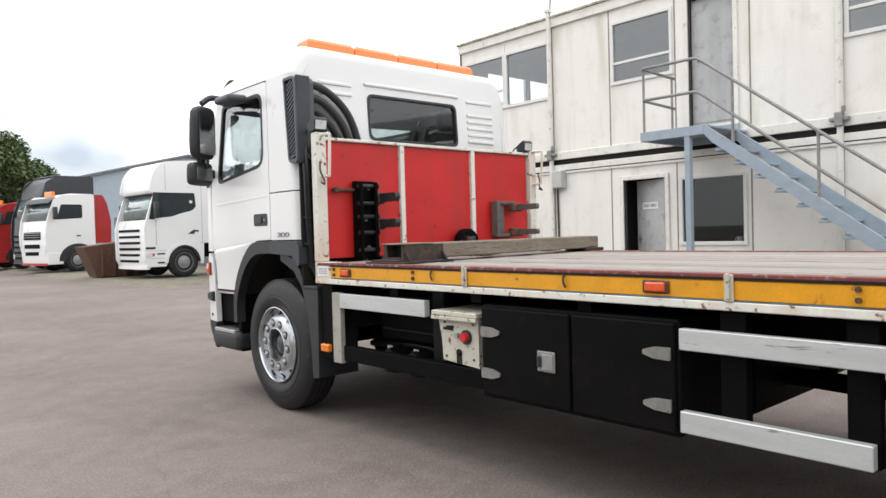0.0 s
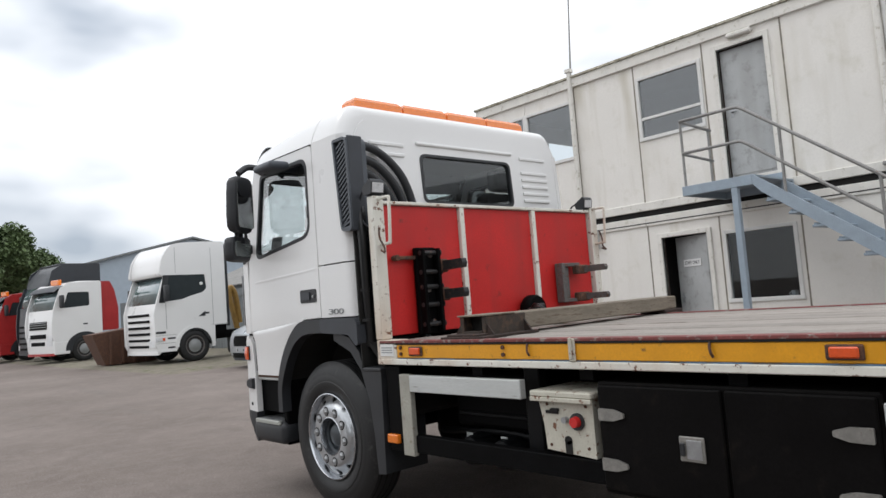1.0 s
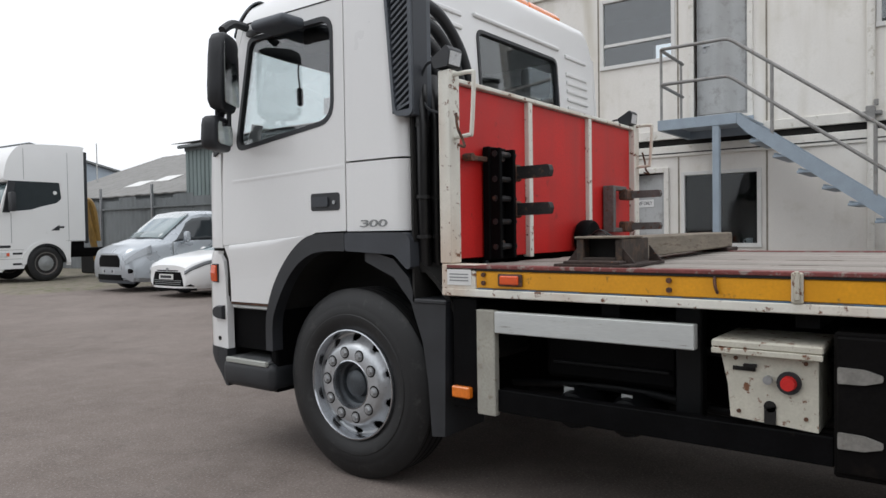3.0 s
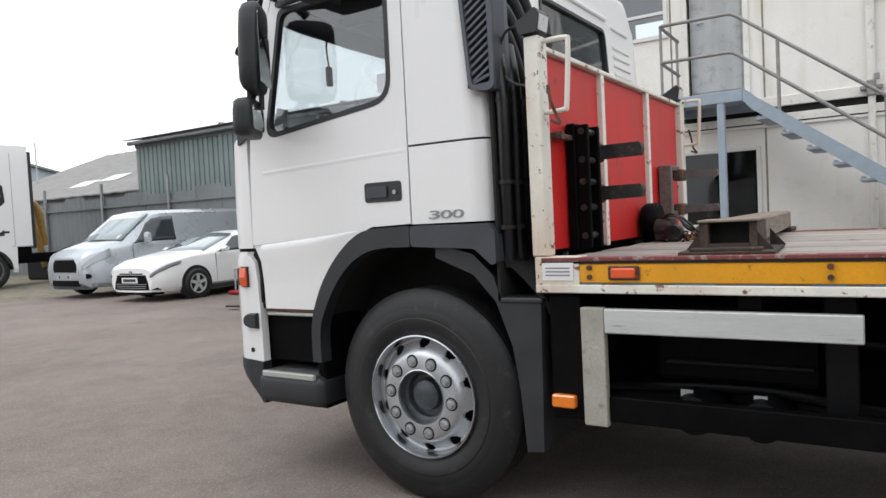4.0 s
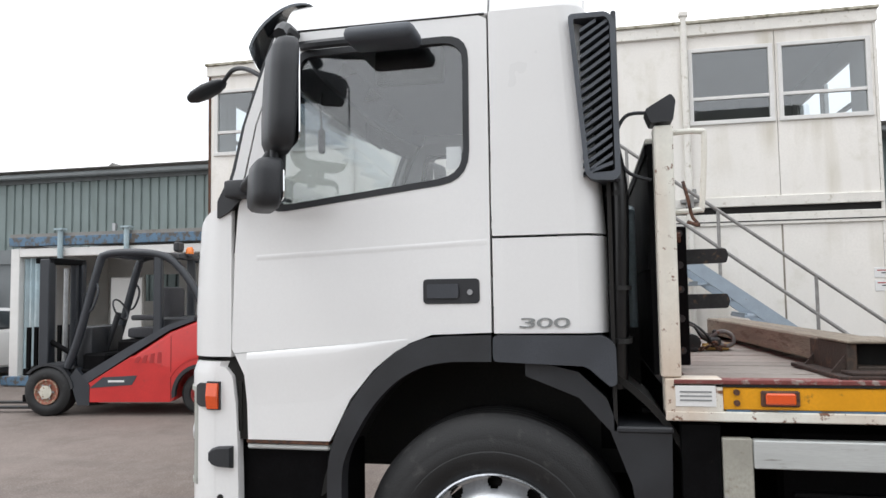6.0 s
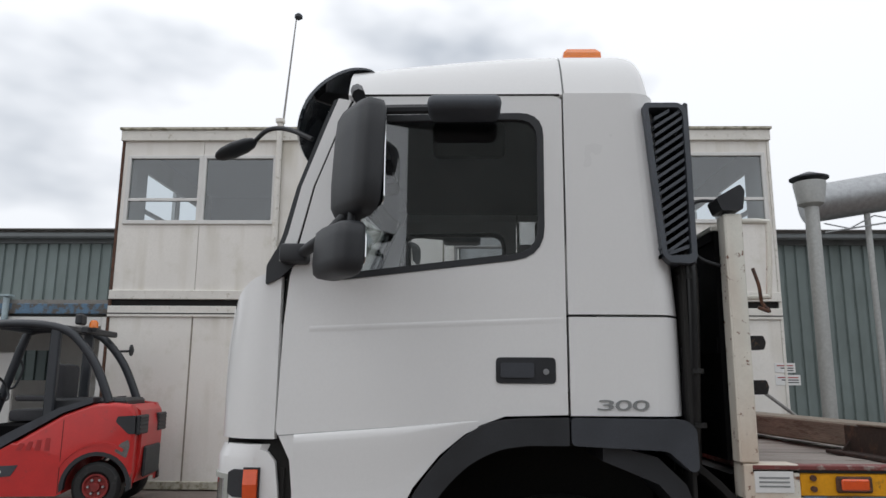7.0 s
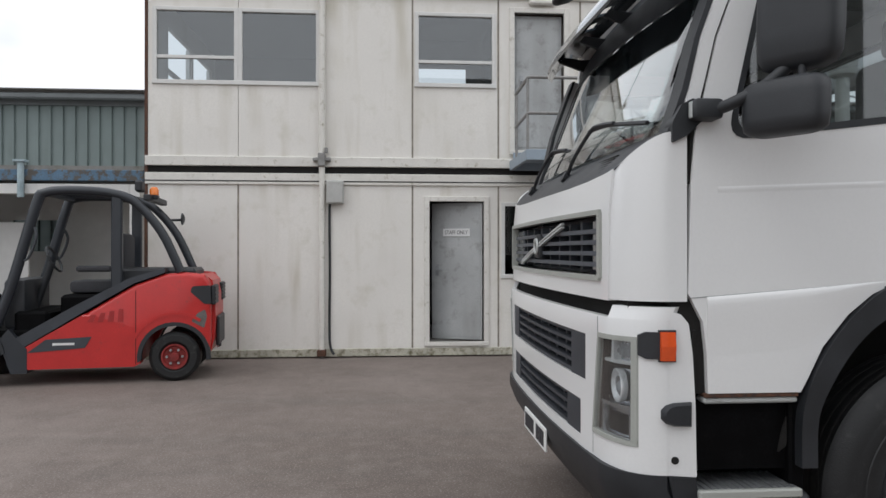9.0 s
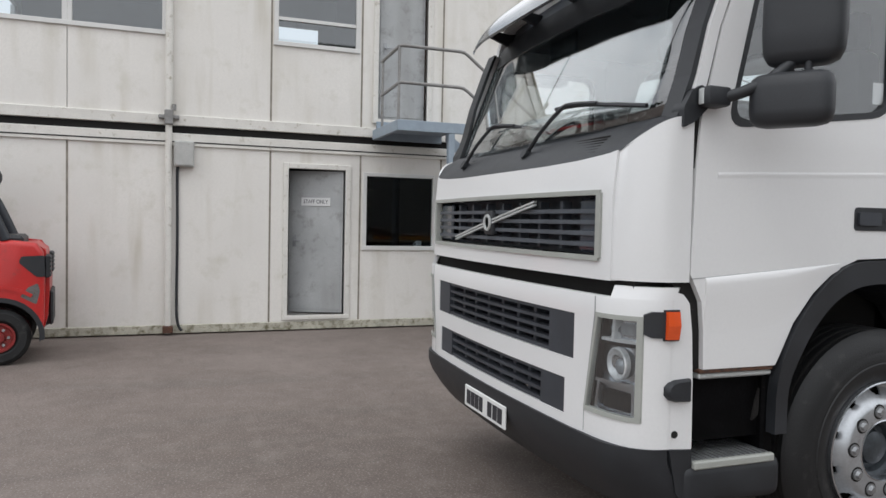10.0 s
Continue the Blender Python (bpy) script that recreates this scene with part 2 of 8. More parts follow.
def yard_concrete():
    """Brownish worn concrete: broad stains, mottling, specks of aggregate and fine cracks."""
    m = bpy.data.materials.new("worn_yard_concrete")
    m.use_nodes = True
    n, l = m.node_tree.nodes, m.node_tree.links
    b = n["Principled BSDF"]
    co = n.new("ShaderNodeTexCoord")

    def tex(scale, detail, rough, stretch=(1, 1, 1)):
        mp, t = n.new("ShaderNodeMapping"), n.new("ShaderNodeTexNoise")
        mp.inputs["Scale"].default_value = stretch
        t.inputs["Scale"].default_value, t.inputs["Detail"].default_value, t.inputs["Roughness"].default_value = scale, detail, rough
        l.new(co.outputs["Object"], mp.inputs["Vector"])
        l.new(mp.outputs["Vector"], t.inputs["Vector"])
        return t.outputs["Fac"]

    def rng(v, a, c, lo=0.0, hi=1.0):
        r = n.new("ShaderNodeMapRange")
        for k, x in (("From Min", a), ("From Max", c), ("To Min", lo), ("To Max", hi)):
            r.inputs[k].default_value = x
        l.new(v, r.inputs["Value"])
        return r.outputs["Result"]

    def mix(f, a, c):
        x = n.new("ShaderNodeMix")
        x.data_type = "RGBA"
        l.new(f, x.inputs["Factor"])
        for sock, v in ((x.inputs["A"], a), (x.inputs["B"], c)):
            if hasattr(v, "is_output"):
                l.new(v, sock)
            else:
                sock.default_value = (*v, 1)
        return x.outputs["Result"]
    col = mix(rng(tex(0.22, 5, 0.6), 0.36, 0.66), (0.141, 0.114, 0.099), (0.211, 0.176, 0.158))
    col = mix(rng(tex(1.3, 6, 0.62), 0.48, 0.70, 0, 0.6), col, (0.123, 0.099, 0.088))
    col = mix(rng(tex(0.5, 4, 0.6, (3.5, 0.35, 1)), 0.56, 0.72, 0, 0.45), col, (0.132, 0.116, 0.105))
    col = mix(rng(tex(5, 6, 0.6), 0.46, 0.70, 0, 0.35), col, (0.251, 0.215, 0.195))
    col = mix(rng(tex(13, 6, 0.7), 0.54, 0.70, 0, 0.35), col, (0.110, 0.091, 0.081))
    speck = tex(70, 2, 0.6)
    col = mix(rng(speck, 0.54, 0.70, 0, 0.65), col, (0.317, 0.288, 0.256))
    col = mix(rng(tex(46, 3, 0.6), 0.56, 0.70, 0, 0.6), col, (0.097, 0.086, 0.076))
    v = n.new("ShaderNodeTexVoronoi")
    v.feature, v.inputs["Scale"].default_value = "DISTANCE_TO_EDGE", 0.42
    wob, add = n.new("ShaderNodeTexNoise"), n.new("ShaderNodeMixRGB")
    wob.inputs["Scale"].default_value, wob.inputs["Detail"].default_value = 1.6, 6
    add.blend_type, add.inputs["Fac"].default_value = "ADD", 0.5
    l.new(co.outputs["Object"], wob.inputs["Vector"])
    l.new(co.outputs["Object"], add.inputs["Color1"])
    l.new(wob.outputs["Color"], add.inputs["Color2"])
    l.new(add.outputs["Color"], v.inputs["Vector"])
    crack = rng(v.outputs["Distance"], 0.0, 0.005, 0.22, 0.0)
    col = mix(crack, col, (0.09, 0.08, 0.072))
    l.new(col, b.inputs["Base Color"])
    b.inputs["Roughness"].default_value = 0.9
    b.inputs["Specular IOR Level"].default_value = 0.3
    bp = n.new("ShaderNodeBump")
    bp.inputs["Strength"].default_value, bp.inputs["Distance"].default_value = 0.6, 0.006
    l.new(speck, bp.inputs["Height"])
    l.new(bp.outputs["Normal"], b.inputs["Normal"])
    return m


M["asphalt"] = yard_concrete()


# ---- shape helpers ----
def thing(name, place, label, category, group="", kind=""):
    ob = new(name)
    ob.empty_display_size = 0.1
    ob.location = place
    return tagged(ob, label, category, group, kind)


def root_of(ob):
    while ob.parent:
        ob = ob.parent
    return ob


def part(name, bm, material, parent=None, label="", smooth=False, kind=""):
    """Links a bmesh, given in the world's metres, as one mesh object under a thing or a part."""
    bmesh.ops.recalc_face_normals(bm, faces=bm.faces)
    if parent:
        bmesh.ops.translate(bm, verts=bm.verts, vec=-root_of(parent).location)
    me = bpy.data.meshes.new(name)
    bm.to_mesh(me)
    bm.free()
    for mt in material if isinstance(material, (list, tuple)) else [material]:
        me.materials.append(mt)
    if smooth:
        me.shade_smooth()
        if smooth is not True:
            me.set_sharp_from_angle(angle=radians(smooth))
    ob = new(name, me)
    ob.parent = parent
    return tagged(ob, label, "", "", kind)


def joined(*bms):
    out = bms[0]
    for b in bms[1:]:
        me = bpy.data.meshes.new("tmp")
        b.to_mesh(me)
        b.free()
        out.from_mesh(me)
        bpy.data.meshes.remove(me)
    return out


def box(x0, x1, y0, y1, z0, z1, bevel=0.0, seg=1):
    bm = bmesh.new()
    bmesh.ops.create_cube(bm, size=1)
    for v in bm.verts:
        v.co = Vector(((x0 + x1) / 2 + v.co.x * (x1 - x0), (y0 + y1) / 2 + v.co.y * (y1 - y0), (z0 + z1) / 2 + v.co.z * (z1 - z0)))
    if bevel:
        bmesh.ops.bevel(bm, geom=bm.edges[:], offset=min(bevel, 0.45 * min(abs(x1 - x0), abs(y1 - y0), abs(z1 - z0))), segments=seg, profile=0.5, affect="EDGES")
    return bm


def rod(p, q, r, r2=None, seg=12):
    """A straight round bar from p to q."""
    p, q = Vector(p), Vector(q)
    bm = bmesh.new()
    bmesh.ops.create_cone(bm, cap_ends=True, segments=seg, radius1=r, radius2=r if r2 is None else r2, depth=(q - p).length)
    bmesh.ops.transform(bm, verts=bm.verts, matrix=Matrix.Translation((p + q) / 2) @ (q - p).to_track_quat("Z", "Y").to_matrix().to_4x4())
    return bm


def tube(points, r, seg=8, radii=None):
    """A bent round bar through the points."""
    pts = [Vector(p) for p in points]
    bm, rings, up = bmesh.new(), [], None
    for i, p in enumerate(pts):
        d = (pts[min(i + 1, len(pts) - 1)] - pts[max(i - 1, 0)]).normalized()
        if up is None:
            up = d.orthogonal().normalized()
        up = (up - d * up.dot(d)).normalized()
        side = d.cross(up)
        rr = radii[i] if radii else r
        rings.append([bm.verts.new(p + (up * math.cos(a) + side * math.sin(a)) * rr) for a in (2 * math.pi * k / seg for k in range(seg))])
    for a, b in zip(rings, rings[1:]):
        for k in range(seg):
            bm.faces.new((a[k], a[(k + 1) % seg], b[(k + 1) % seg], b[k]))
    bm.faces.new(rings[0][::-1]), bm.faces.new(rings[-1])
    return bm


def curve(points, n=6):
    """More points along a smooth line through the given ones."""
    p = [Vector(q) for q in points]
    out = []
    for i in range(len(p) - 1):
        a, b, c, d = p[max(i - 1, 0)], p[i], p[i + 1], p[min(i + 2, len(p) - 1)]
        for k in range(n):
            t = k / n
            out.append(0.5 * (2 * b + (c - a) * t + (2 * a - 5 * b + 4 * c - d) * t * t + (3 * b - a - 3 * c + d) * t**3))
    return out + [p[-1]]


def rounded(poly, r, n=4):
    """A 2D polygon with its corners rounded; r: one radius, or one for each corner."""
    out, k = [], len(poly)
    for i in range(k):
        rr = r[i] if isinstance(r, (list, tuple)) else r
        p, a, b = Vector(poly[i]), Vector(poly[i - 1]), Vector(poly[(i + 1) % k])
        u, v = (a - p), (b - p)
        d = min(rr, u.length * 0.48, v.length * 0.48)
        if d < 1e-4:
            out.append(p.to_tuple())
            continue
        s, e = p + u.normalized() * d, p + v.normalized() * d
        for j in range(n + 1):
            t = j / n
            q = s * (1 - t) ** 2 + p * 2 * t * (1 - t) + e * t * t
            out.append((q.x, q.y))
    return out


def plate(outer, holes, to3d, d0, d1):
    """A flat plate from 2D loops: to3d(u, v, d) lays it out; d0 and d1 are its two faces."""
    bm = bmesh.new()
    ends = []
    for d in (d0, d1):
        edges, loops = [], []
        for loop in (outer, *holes):
            vs = [bm.verts.new(to3d(u, v, d)) for u, v in loop]
            edges += [bm.edges.new((vs[i], vs[(i + 1) % len(vs)])) for i in range(len(vs))]
            loops.append(vs)
        bmesh.ops.triangle_fill(bm, edges=edges, use_beauty=True)
        ends.append(loops)
    for a, b in zip(*ends):
        for i in range(len(a)):
            j = (i + 1) % len(a)
            bm.faces.new((a[i], a[j], b[j], b[i]))
    return bm


def on_x(u, v, d):
    return Vector((d, u, v))


def on_y(u, v, d):
    return Vector((u, d, v))


def rect(u0, u1, v0, v1):
    return [(u0, v0), (u1, v0), (u1, v1), (u0, v1)]


def sheet(us, vs, at, thick, holes=()):
    """A sheet over a grid of u and v; at(u, v, d) lays it out, d being the depth below its face; holes: (u0, u1, v0, v1)."""
    def extra(vals, cuts):
        return sorted(set([round(v, 5) for v in vals] + [round(c, 5) for c in cuts]))
    us = extra(us, [c for h in holes for c in h[:2] if us[0] < c < us[-1] or us[-1] < c < us[0]])
    vs = extra(vs, [c for h in holes for c in h[2:] if vs[0] < c < vs[-1] or vs[-1] < c < vs[0]])
    bm = bmesh.new()
    grid = {}

    def vert(i, j, k):
        if (i, j, k) not in grid:
            grid[i, j, k] = bm.verts.new(at(us[i], vs[j], (0, thick)[k]))
        return grid[i, j, k]

    def solid(i, j):
        if not (0 <= i < len(us) - 1 and 0 <= j < len(vs) - 1):
            return False
        u, v = (us[i] + us[i + 1]) / 2, (vs[j] + vs[j + 1]) / 2
        return not any(h[0] < u < h[1] and h[2] < v < h[3] for h in holes)

    for i in range(len(us) - 1):
        for j in range(len(vs) - 1):
            if not solid(i, j):
                continue
            bm.faces.new([vert(*c, 0) for c in ((i, j), (i + 1, j), (i + 1, j + 1), (i, j + 1))])
            bm.faces.new([vert(*c, 1) for c in ((i, j + 1), (i + 1, j + 1), (i + 1, j), (i, j))])
            for a, b, ni, nj in (((i, j), (i + 1, j), i, j - 1), ((i + 1, j), (i + 1, j + 1), i + 1, j), ((i + 1, j + 1), (i, j + 1), i, j + 1), ((i, j + 1), (i, j), i - 1, j)):
                if not solid(ni, nj):
                    bm.faces.new((vert(*b, 0), vert(*a, 0), vert(*a, 1), vert(*b, 1)))
    return bm


def lathe(profile, centre, axis="x", seg=48, close=False):
    """A turned body: profile of (along, radius) about an axis through centre."""
    bm, rings = bmesh.new(), []
    c = Vector(centre)
    for a, r in profile:
        ring = []
        for k in range(seg):
            t = 2 * math.pi * k / seg
            s, q = r * math.cos(t), r * math.sin(t)
            ring.append(bm.verts.new(c + Vector({"x": (a, s, q), "y": (s, a, q), "z": (s, q, a)}[axis])))
        rings.append(ring)
    pairs = list(zip(rings, rings[1:])) + ([(rings[-1], rings[0])] if close else [])
    for a, b in pairs:
        for k in range(seg):
            bm.faces.new((a[k], a[(k + 1) % seg], b[(k + 1) % seg], b[k]))
    if not close:
        bm.faces.new(rings[0]), bm.faces.new(rings[-1][::-1])
    return bm


def loft(sections):
    """A body through closed rings of equally many points."""
    bm = bmesh.new()
    rings = [[bm.verts.new(p) for p in s] for s in sections]
    n = len(rings[0])
    for a, b in zip(rings, rings[1:]):
        for k in range(n):
            bm.faces.new((a[k], a[(k + 1) % n], b[(k + 1) % n], b[k]))
    bm.faces.new(rings[0]), bm.faces.new(rings[-1][::-1])
    return bm


def steps(a, b, n):
    return [a + (b - a) * i / n for i in range(n + 1)]


def lettering(name, words, size, material, m, parent, width=None, slant=0.0):
    """Raised letters in the built-in font, as a mesh part; m lays them out in the parent's space."""
    cu = bpy.data.curves.new(name, "FONT")
    cu.shear = slant
    cu.body, cu.size, cu.extrude, cu.align_x, cu.align_y = words, size, 0.002, "CENTER", "CENTER"
    tmp = new("tmp", cu)
    bpy.context.view_layer.update()
    me = bpy.data.meshes.new_from_object(tmp.evaluated_get(bpy.context.evaluated_depsgraph_get()))
    bpy.data.objects.remove(tmp)
    if width:
        w = max(v.co.x for v in me.vertices) - min(v.co.x for v in me.vertices)
        me.transform(Matrix.Diagonal((width / w, 1, 1, 1)))
    me.transform(Matrix.Translation(-root_of(parent).location) @ m)
    me.materials.append(material)
    ob = new(name, me)
    ob.parent = parent
    return ob


# ---- ground ----
def ground_at(u, v, d):
    far = max(0, math.hypot(u - 4, v - 8) - 40) / 100
    return Vector((u, v, -d + 0.012 * noise.noise((u * 0.15, v * 0.15, 0)) * (1 if math.hypot(u - 4, v - 8) > 14 else 0.25) - far * 0.2))


yard = sheet([-900, -300, -100, -40, -20, -12, *range(-8, 17, 2), 24, 40, 100, 300, 900], [-900, -300, -100, -40, -20, *range(-10, 40, 2), 60, 100, 300, 900], ground_at, 0.3)
tagged(part("ground", yard, M["asphalt"], smooth=True), "worn brownish grey concrete yard with stains and fine cracks", "ground", kind="structure")


def verge_at(u, v, d):
    edge = 0.05 if 7.2 < u < 20 and 20.4 < v < 49.5 else -0.03
    return Vector((u + 0.15 * noise.noise((0, v * 0.7, 3)), v + 0.15 * noise.noise((u * 0.7, 0, 5)), edge - d + 0.02 * noise.noise((u, v, 7))))


verge = sheet(steps(6.2, 21, 32), steps(19.8, 50, 54), verge_at, 0.2)
tagged(part("verge", verge, M["verge"], smooth=True), "raised gravel and weed strip under the parked lorries", "verge", kind="structure")

M["cladding"] = mat("grey_green_cladding", (0.19, 0.20, 0.19), 0.8, vary=0.3, scale=2.0, bump=0.2)
# Unseen wall, added to darken the cab window's reflections and block low sky.
wall = tagged(new("wall_west"), "plain grey-green clad wall, unseen, added to block low sky light", kind="structure")
for y0, y1, top in ((-34.0, -4.0, 4.0), (-4.0, 7.0, 9.0)):
    part("cladding", sheet(steps(y0, y1, int(2 * (y1 - y0))), [0, top], lambda u, v, d: Vector((-11.0 + 0.04 * (int(round(u * 2)) % 2) - d, u, v)), 0.2), M["cladding"], wall)
# Second unseen wall, added to cut low sky light from behind the lorry.
wall = tagged(new("wall_south"), "plain grey-green clad wall, unseen, added to block low sky light", kind="structure")
part("cladding", sheet(steps(-11.0, 15.0, 52), [0, 5.0], lambda u, v, d: Vector((u, -17.0 + 0.04 * (int(round(u * 2)) % 2) - d, v)), 0.2), M["cladding"], wall)

# ---- modular office building ----
M["rail_steel"] = mat("weathered_rail_tube", (0.29, 0.285, 0.275), 0.55, 0.3, vary=0.25, scale=12, bump=0.15, other=(0.16, 0.11, 0.08), cover=0.6)
FX, BX = 10.058, 13.6
office = thing("modular_office", (12.3, 5.9, 0), "two storey stack of off-white stained modular site cabins", "building")
SEAMS = [10.70, 9.51, 8.36, 7.155, 5.96, 4.80, 3.60, 2.465, 1.27]
OPEN = {("low", 3): (6.165, 6.92, 0.205, 2.14), ("low", 4): (4.90, 5.89, 1.12, 2.10), ("up", 0): (9.545, 10.60, 3.745, 4.71), ("up", 1): (8.45, 9.475, 3.745, 4.71),
        ("up", 3): (6.03, 7.09, 3.76, 4.72), ("up", 4): (5.035, 5.735, 2.86, 4.775), ("up", 6): (2.53, 3.535, 3.77, 4.75), ("up", 7): (1.345, 2.40, 3.77, 4.75)}
for floor_name, z0, z1 in (("low", 0.12, 2.355), ("up", 2.735, 4.96)):
    for i, (a, b) in enumerate(zip(SEAMS, SEAMS[1:])):
        hole = OPEN.get((floor_name, i))
        y_lo, y_hi = b + 0.004, a - 0.004
        part("wall_panel", sheet([y_lo, y_hi], [z0, z1], lambda u, v, d: Vector((FX + d, u, v)), 0.08, [hole] if hole else ()), M["panel"], office)
        if i and (floor_name == "low" or i not in (1, 7)):
            part("joint_strip", box(FX - 0.003, FX + 0.01, a - 0.012, a + 0.012, z0 + 0.004, z1 - 0.004, 0.002), M["grime"], office)
for name, a, b, z0, z1, out, mt in (("base_rail", 1.24, 10.73, 0.015, 0.12, 0.02, "mossy"), ("cornice", 1.24, 10.73, 2.355, 2.51, 0.03, "trim"), ("upper_rail", 1.24, 10.73, 2.605, 2.735, 0.03, "trim"), ("eaves_fascia", 1.22, 10.75, 4.96, 5.12, 0.05, "trim"), ("roof_cap", 1.20, 10.77, 5.12, 5.16, 0.08, "mossy")):
    part(name, box(FX - out, FX + 0.12, a, b, z0, z1, 0.006), M[mt], office)
# Dark filler between the floors: the recess's shade as a painted strip.
part("shadow_gap", box(FX + 0.02, FX + 0.1, 1.27, 10.70, 2.51, 2.605), M["dark_gap_shade"], office)
part("drip_line", box(FX - 0.034, FX, 1.24, 10.73, 2.395, 2.41), M["dark_gap_shade"], office)
part("corner_post", box(FX - 0.012, FX + 0.1, 10.70, 10.74, 0.12, 4.96, 0.004), M["rust"], office)
part("corner_post", box(FX - 0.012, FX + 0.1, 1.23, 1.27, 0.12, 4.96, 0.004), M["trim"], office)
part("roof", box(FX + 0.12, BX + 0.1, 1.22, 10.75, 5.02, 5.14), M["roof"], office)
part("back_wall", sheet([1.27, 10.70], [0.1, 5.02], lambda u, v, d: Vector((BX + d, u, v)), 0.08, [(5.9, 7.6, 4.1, 5.0)]), M["inside"], office)
for y_end, s in ((10.70, -1), (1.27, 1)):
    part("end_wall", sheet([FX + 0.1, BX], [0.1, 5.02], lambda u, v, d, y=y_end, k=s: Vector((u, y + k * d, v)), 0.06, [(10.75, 12.0, 3.79, 4.68), (12.08, 13.3, 3.79, 4.68)]), M["panel"], office)
part("floor_slab", box(FX + 0.08, BX, 1.34, 10.64, 0.12, 0.20), M["inside"], office)
part("floor_slab", box(FX + 0.08, BX, 1.34, 10.64, 2.50, 2.84), M["inside"], office)
for y_in in (8.36, 5.86, 3.60):
    part("partition", box(FX + 0.08, BX, y_in - 0.03, y_in + 0.03, 2.84, 5.02), M["inside"], office)
part("partition", sheet([5.89, 8.33], [2.84, 5.02], lambda u, v, d: Vector((12.25 + d, u, v)), 0.06, [(6.17, 7.13, 3.88, 4.55)]), M["inside"], office)
# Ground-floor partitions carry the room's dimness in their near-black colour.
part("partition", box(FX + 0.08, BX, 7.10, 7.15, 0.20, 2.50), M["inside_shaded"], office)
part("partition", box(FX + 0.08, BX, 4.65, 4.70, 0.20, 2.50), M["inside_shaded"], office)
part("partition", box(12.4, 12.46, 4.70, 7.10, 0.20, 2.50), M["inside_shaded"], office)


def office_window(y0, y1, z0, z1, transom=None, dark=False, name="window"):
    w = part(name, joined(
        box(FX - 0.022, FX + 0.05, y0 - 0.035, y0 + 0.02, z0 - 0.03, z1 + 0.03, 0.005), box(FX - 0.022, FX + 0.05, y1 - 0.02, y1 + 0.035, z0 - 0.03, z1 + 0.03, 0.005),
        box(FX - 0.022, FX + 0.05, y0 + 0.02, y1 - 0.02, z1 - 0.02, z1 + 0.03, 0.005), box(FX - 0.03, FX + 0.05, y0 - 0.04, y1 + 0.04, z0 - 0.045, z0 + 0.012, 0.005)), M["frame_white"], office, "white aluminium window frame")
    if transom:
        part("transom", box(FX - 0.01, FX + 0.045, y0 + 0.02, y1 - 0.02, transom - 0.022, transom + 0.022, 0.004), M["frame_white"], w)
        spans = [(z0 + 0.012, transom - 0.022), (transom + 0.022, z1 - 0.02)]
    else:
        spans = [(z0 + 0.012, z1 - 0.02)]
    for a, b in spans:
        p = part("pane", box(FX + 0.014, FX + 0.02, y0 + 0.02, y1 - 0.02, a, b), OFFICE if z0 > 2.7 else LOW_PANE, w)
        p.visible_shadow = False
    return w


for key, tr in ((("up", 0), 4.07), (("up", 1), None), (("up", 3), 4.07), (("up", 6), 4.09), (("up", 7), 4.09), (("low", 4), None)):
    y0, y1, z0, z1 = OPEN[key]
    office_window(y0, y1, z0, z1, tr)
for y_end in (10.70, 1.27):
    for a, b in ((10.75, 12.0), (12.08, 13.3)):
        part("end_window_frame", joined(box(a, b, y_end - 0.03, y_end + 0.03, 4.06, 4.11), box(a, a + 0.04, y_end - 0.03, y_end + 0.03, 3.79, 4.68), box(b - 0.04, b, y_end - 0.03, y_end + 0.03, 3.79, 4.68)), M["alu"], office)


def office_door(y0, y1, z0, z1, inset, handle_y):
    f = part("door_frame", joined(box(FX - 0.03, FX + 0.05, y0 - 0.07, y0, z0 - 0.02, z1 + 0.07, 0.006), box(FX - 0.03, FX + 0.05, y1, y1 + 0.07, z0 - 0.02, z1 + 0.07, 0.006), box(FX - 0.03, FX + 0.05, y0, y1, z1, z1 + 0.07, 0.006), box(FX - 0.035, FX + 0.06, y0 - 0.07, y1 + 0.07, z0 - 0.06, z0, 0.006)), M["trim"], office)
    part("reveal", joined(box(FX + 0.05, FX + inset + 0.06, y0 - 0.02, y0, z0, z1), box(FX + 0.05, FX + inset + 0.06, y1, y1 + 0.02, z0, z1), box(FX + 0.05, FX + inset + 0.06, y0, y1, z1, z1 + 0.02), box(FX + 0.05, FX + inset + 0.06, y0, y1, z0 - 0.02, z0)), M["rust"], f)
    leaf = part("door_leaf", joined(box(FX + inset, FX + inset + 0.04, y0 + 0.01, y1 - 0.01, z0 + 0.01, z1 - 0.01, 0.004), box(FX + inset - 0.006, FX + inset, y0 + 0.04, y1 - 0.04, z0 + 0.05, z1 - 0.05, 0.005)), M["door"], office, "stained galvanised steel door leaf")
    part("door_handle", joined(rod((FX + inset - 0.006, handle_y, z0 + 0.98), (FX + inset - 0.06, handle_y, z0 + 0.98), 0.014), rod((FX + inset - 0.05, handle_y, z0 + 0.98), (FX + inset - 0.05, handle_y - 0.09, z0 + 0.98), 0.011), box(FX + inset - 0.012, FX + inset - 0.005, handle_y - 0.025, handle_y + 0.025, z0 + 0.9, z0 + 1.06, 0.003)), M["steel"], leaf)
    return leaf


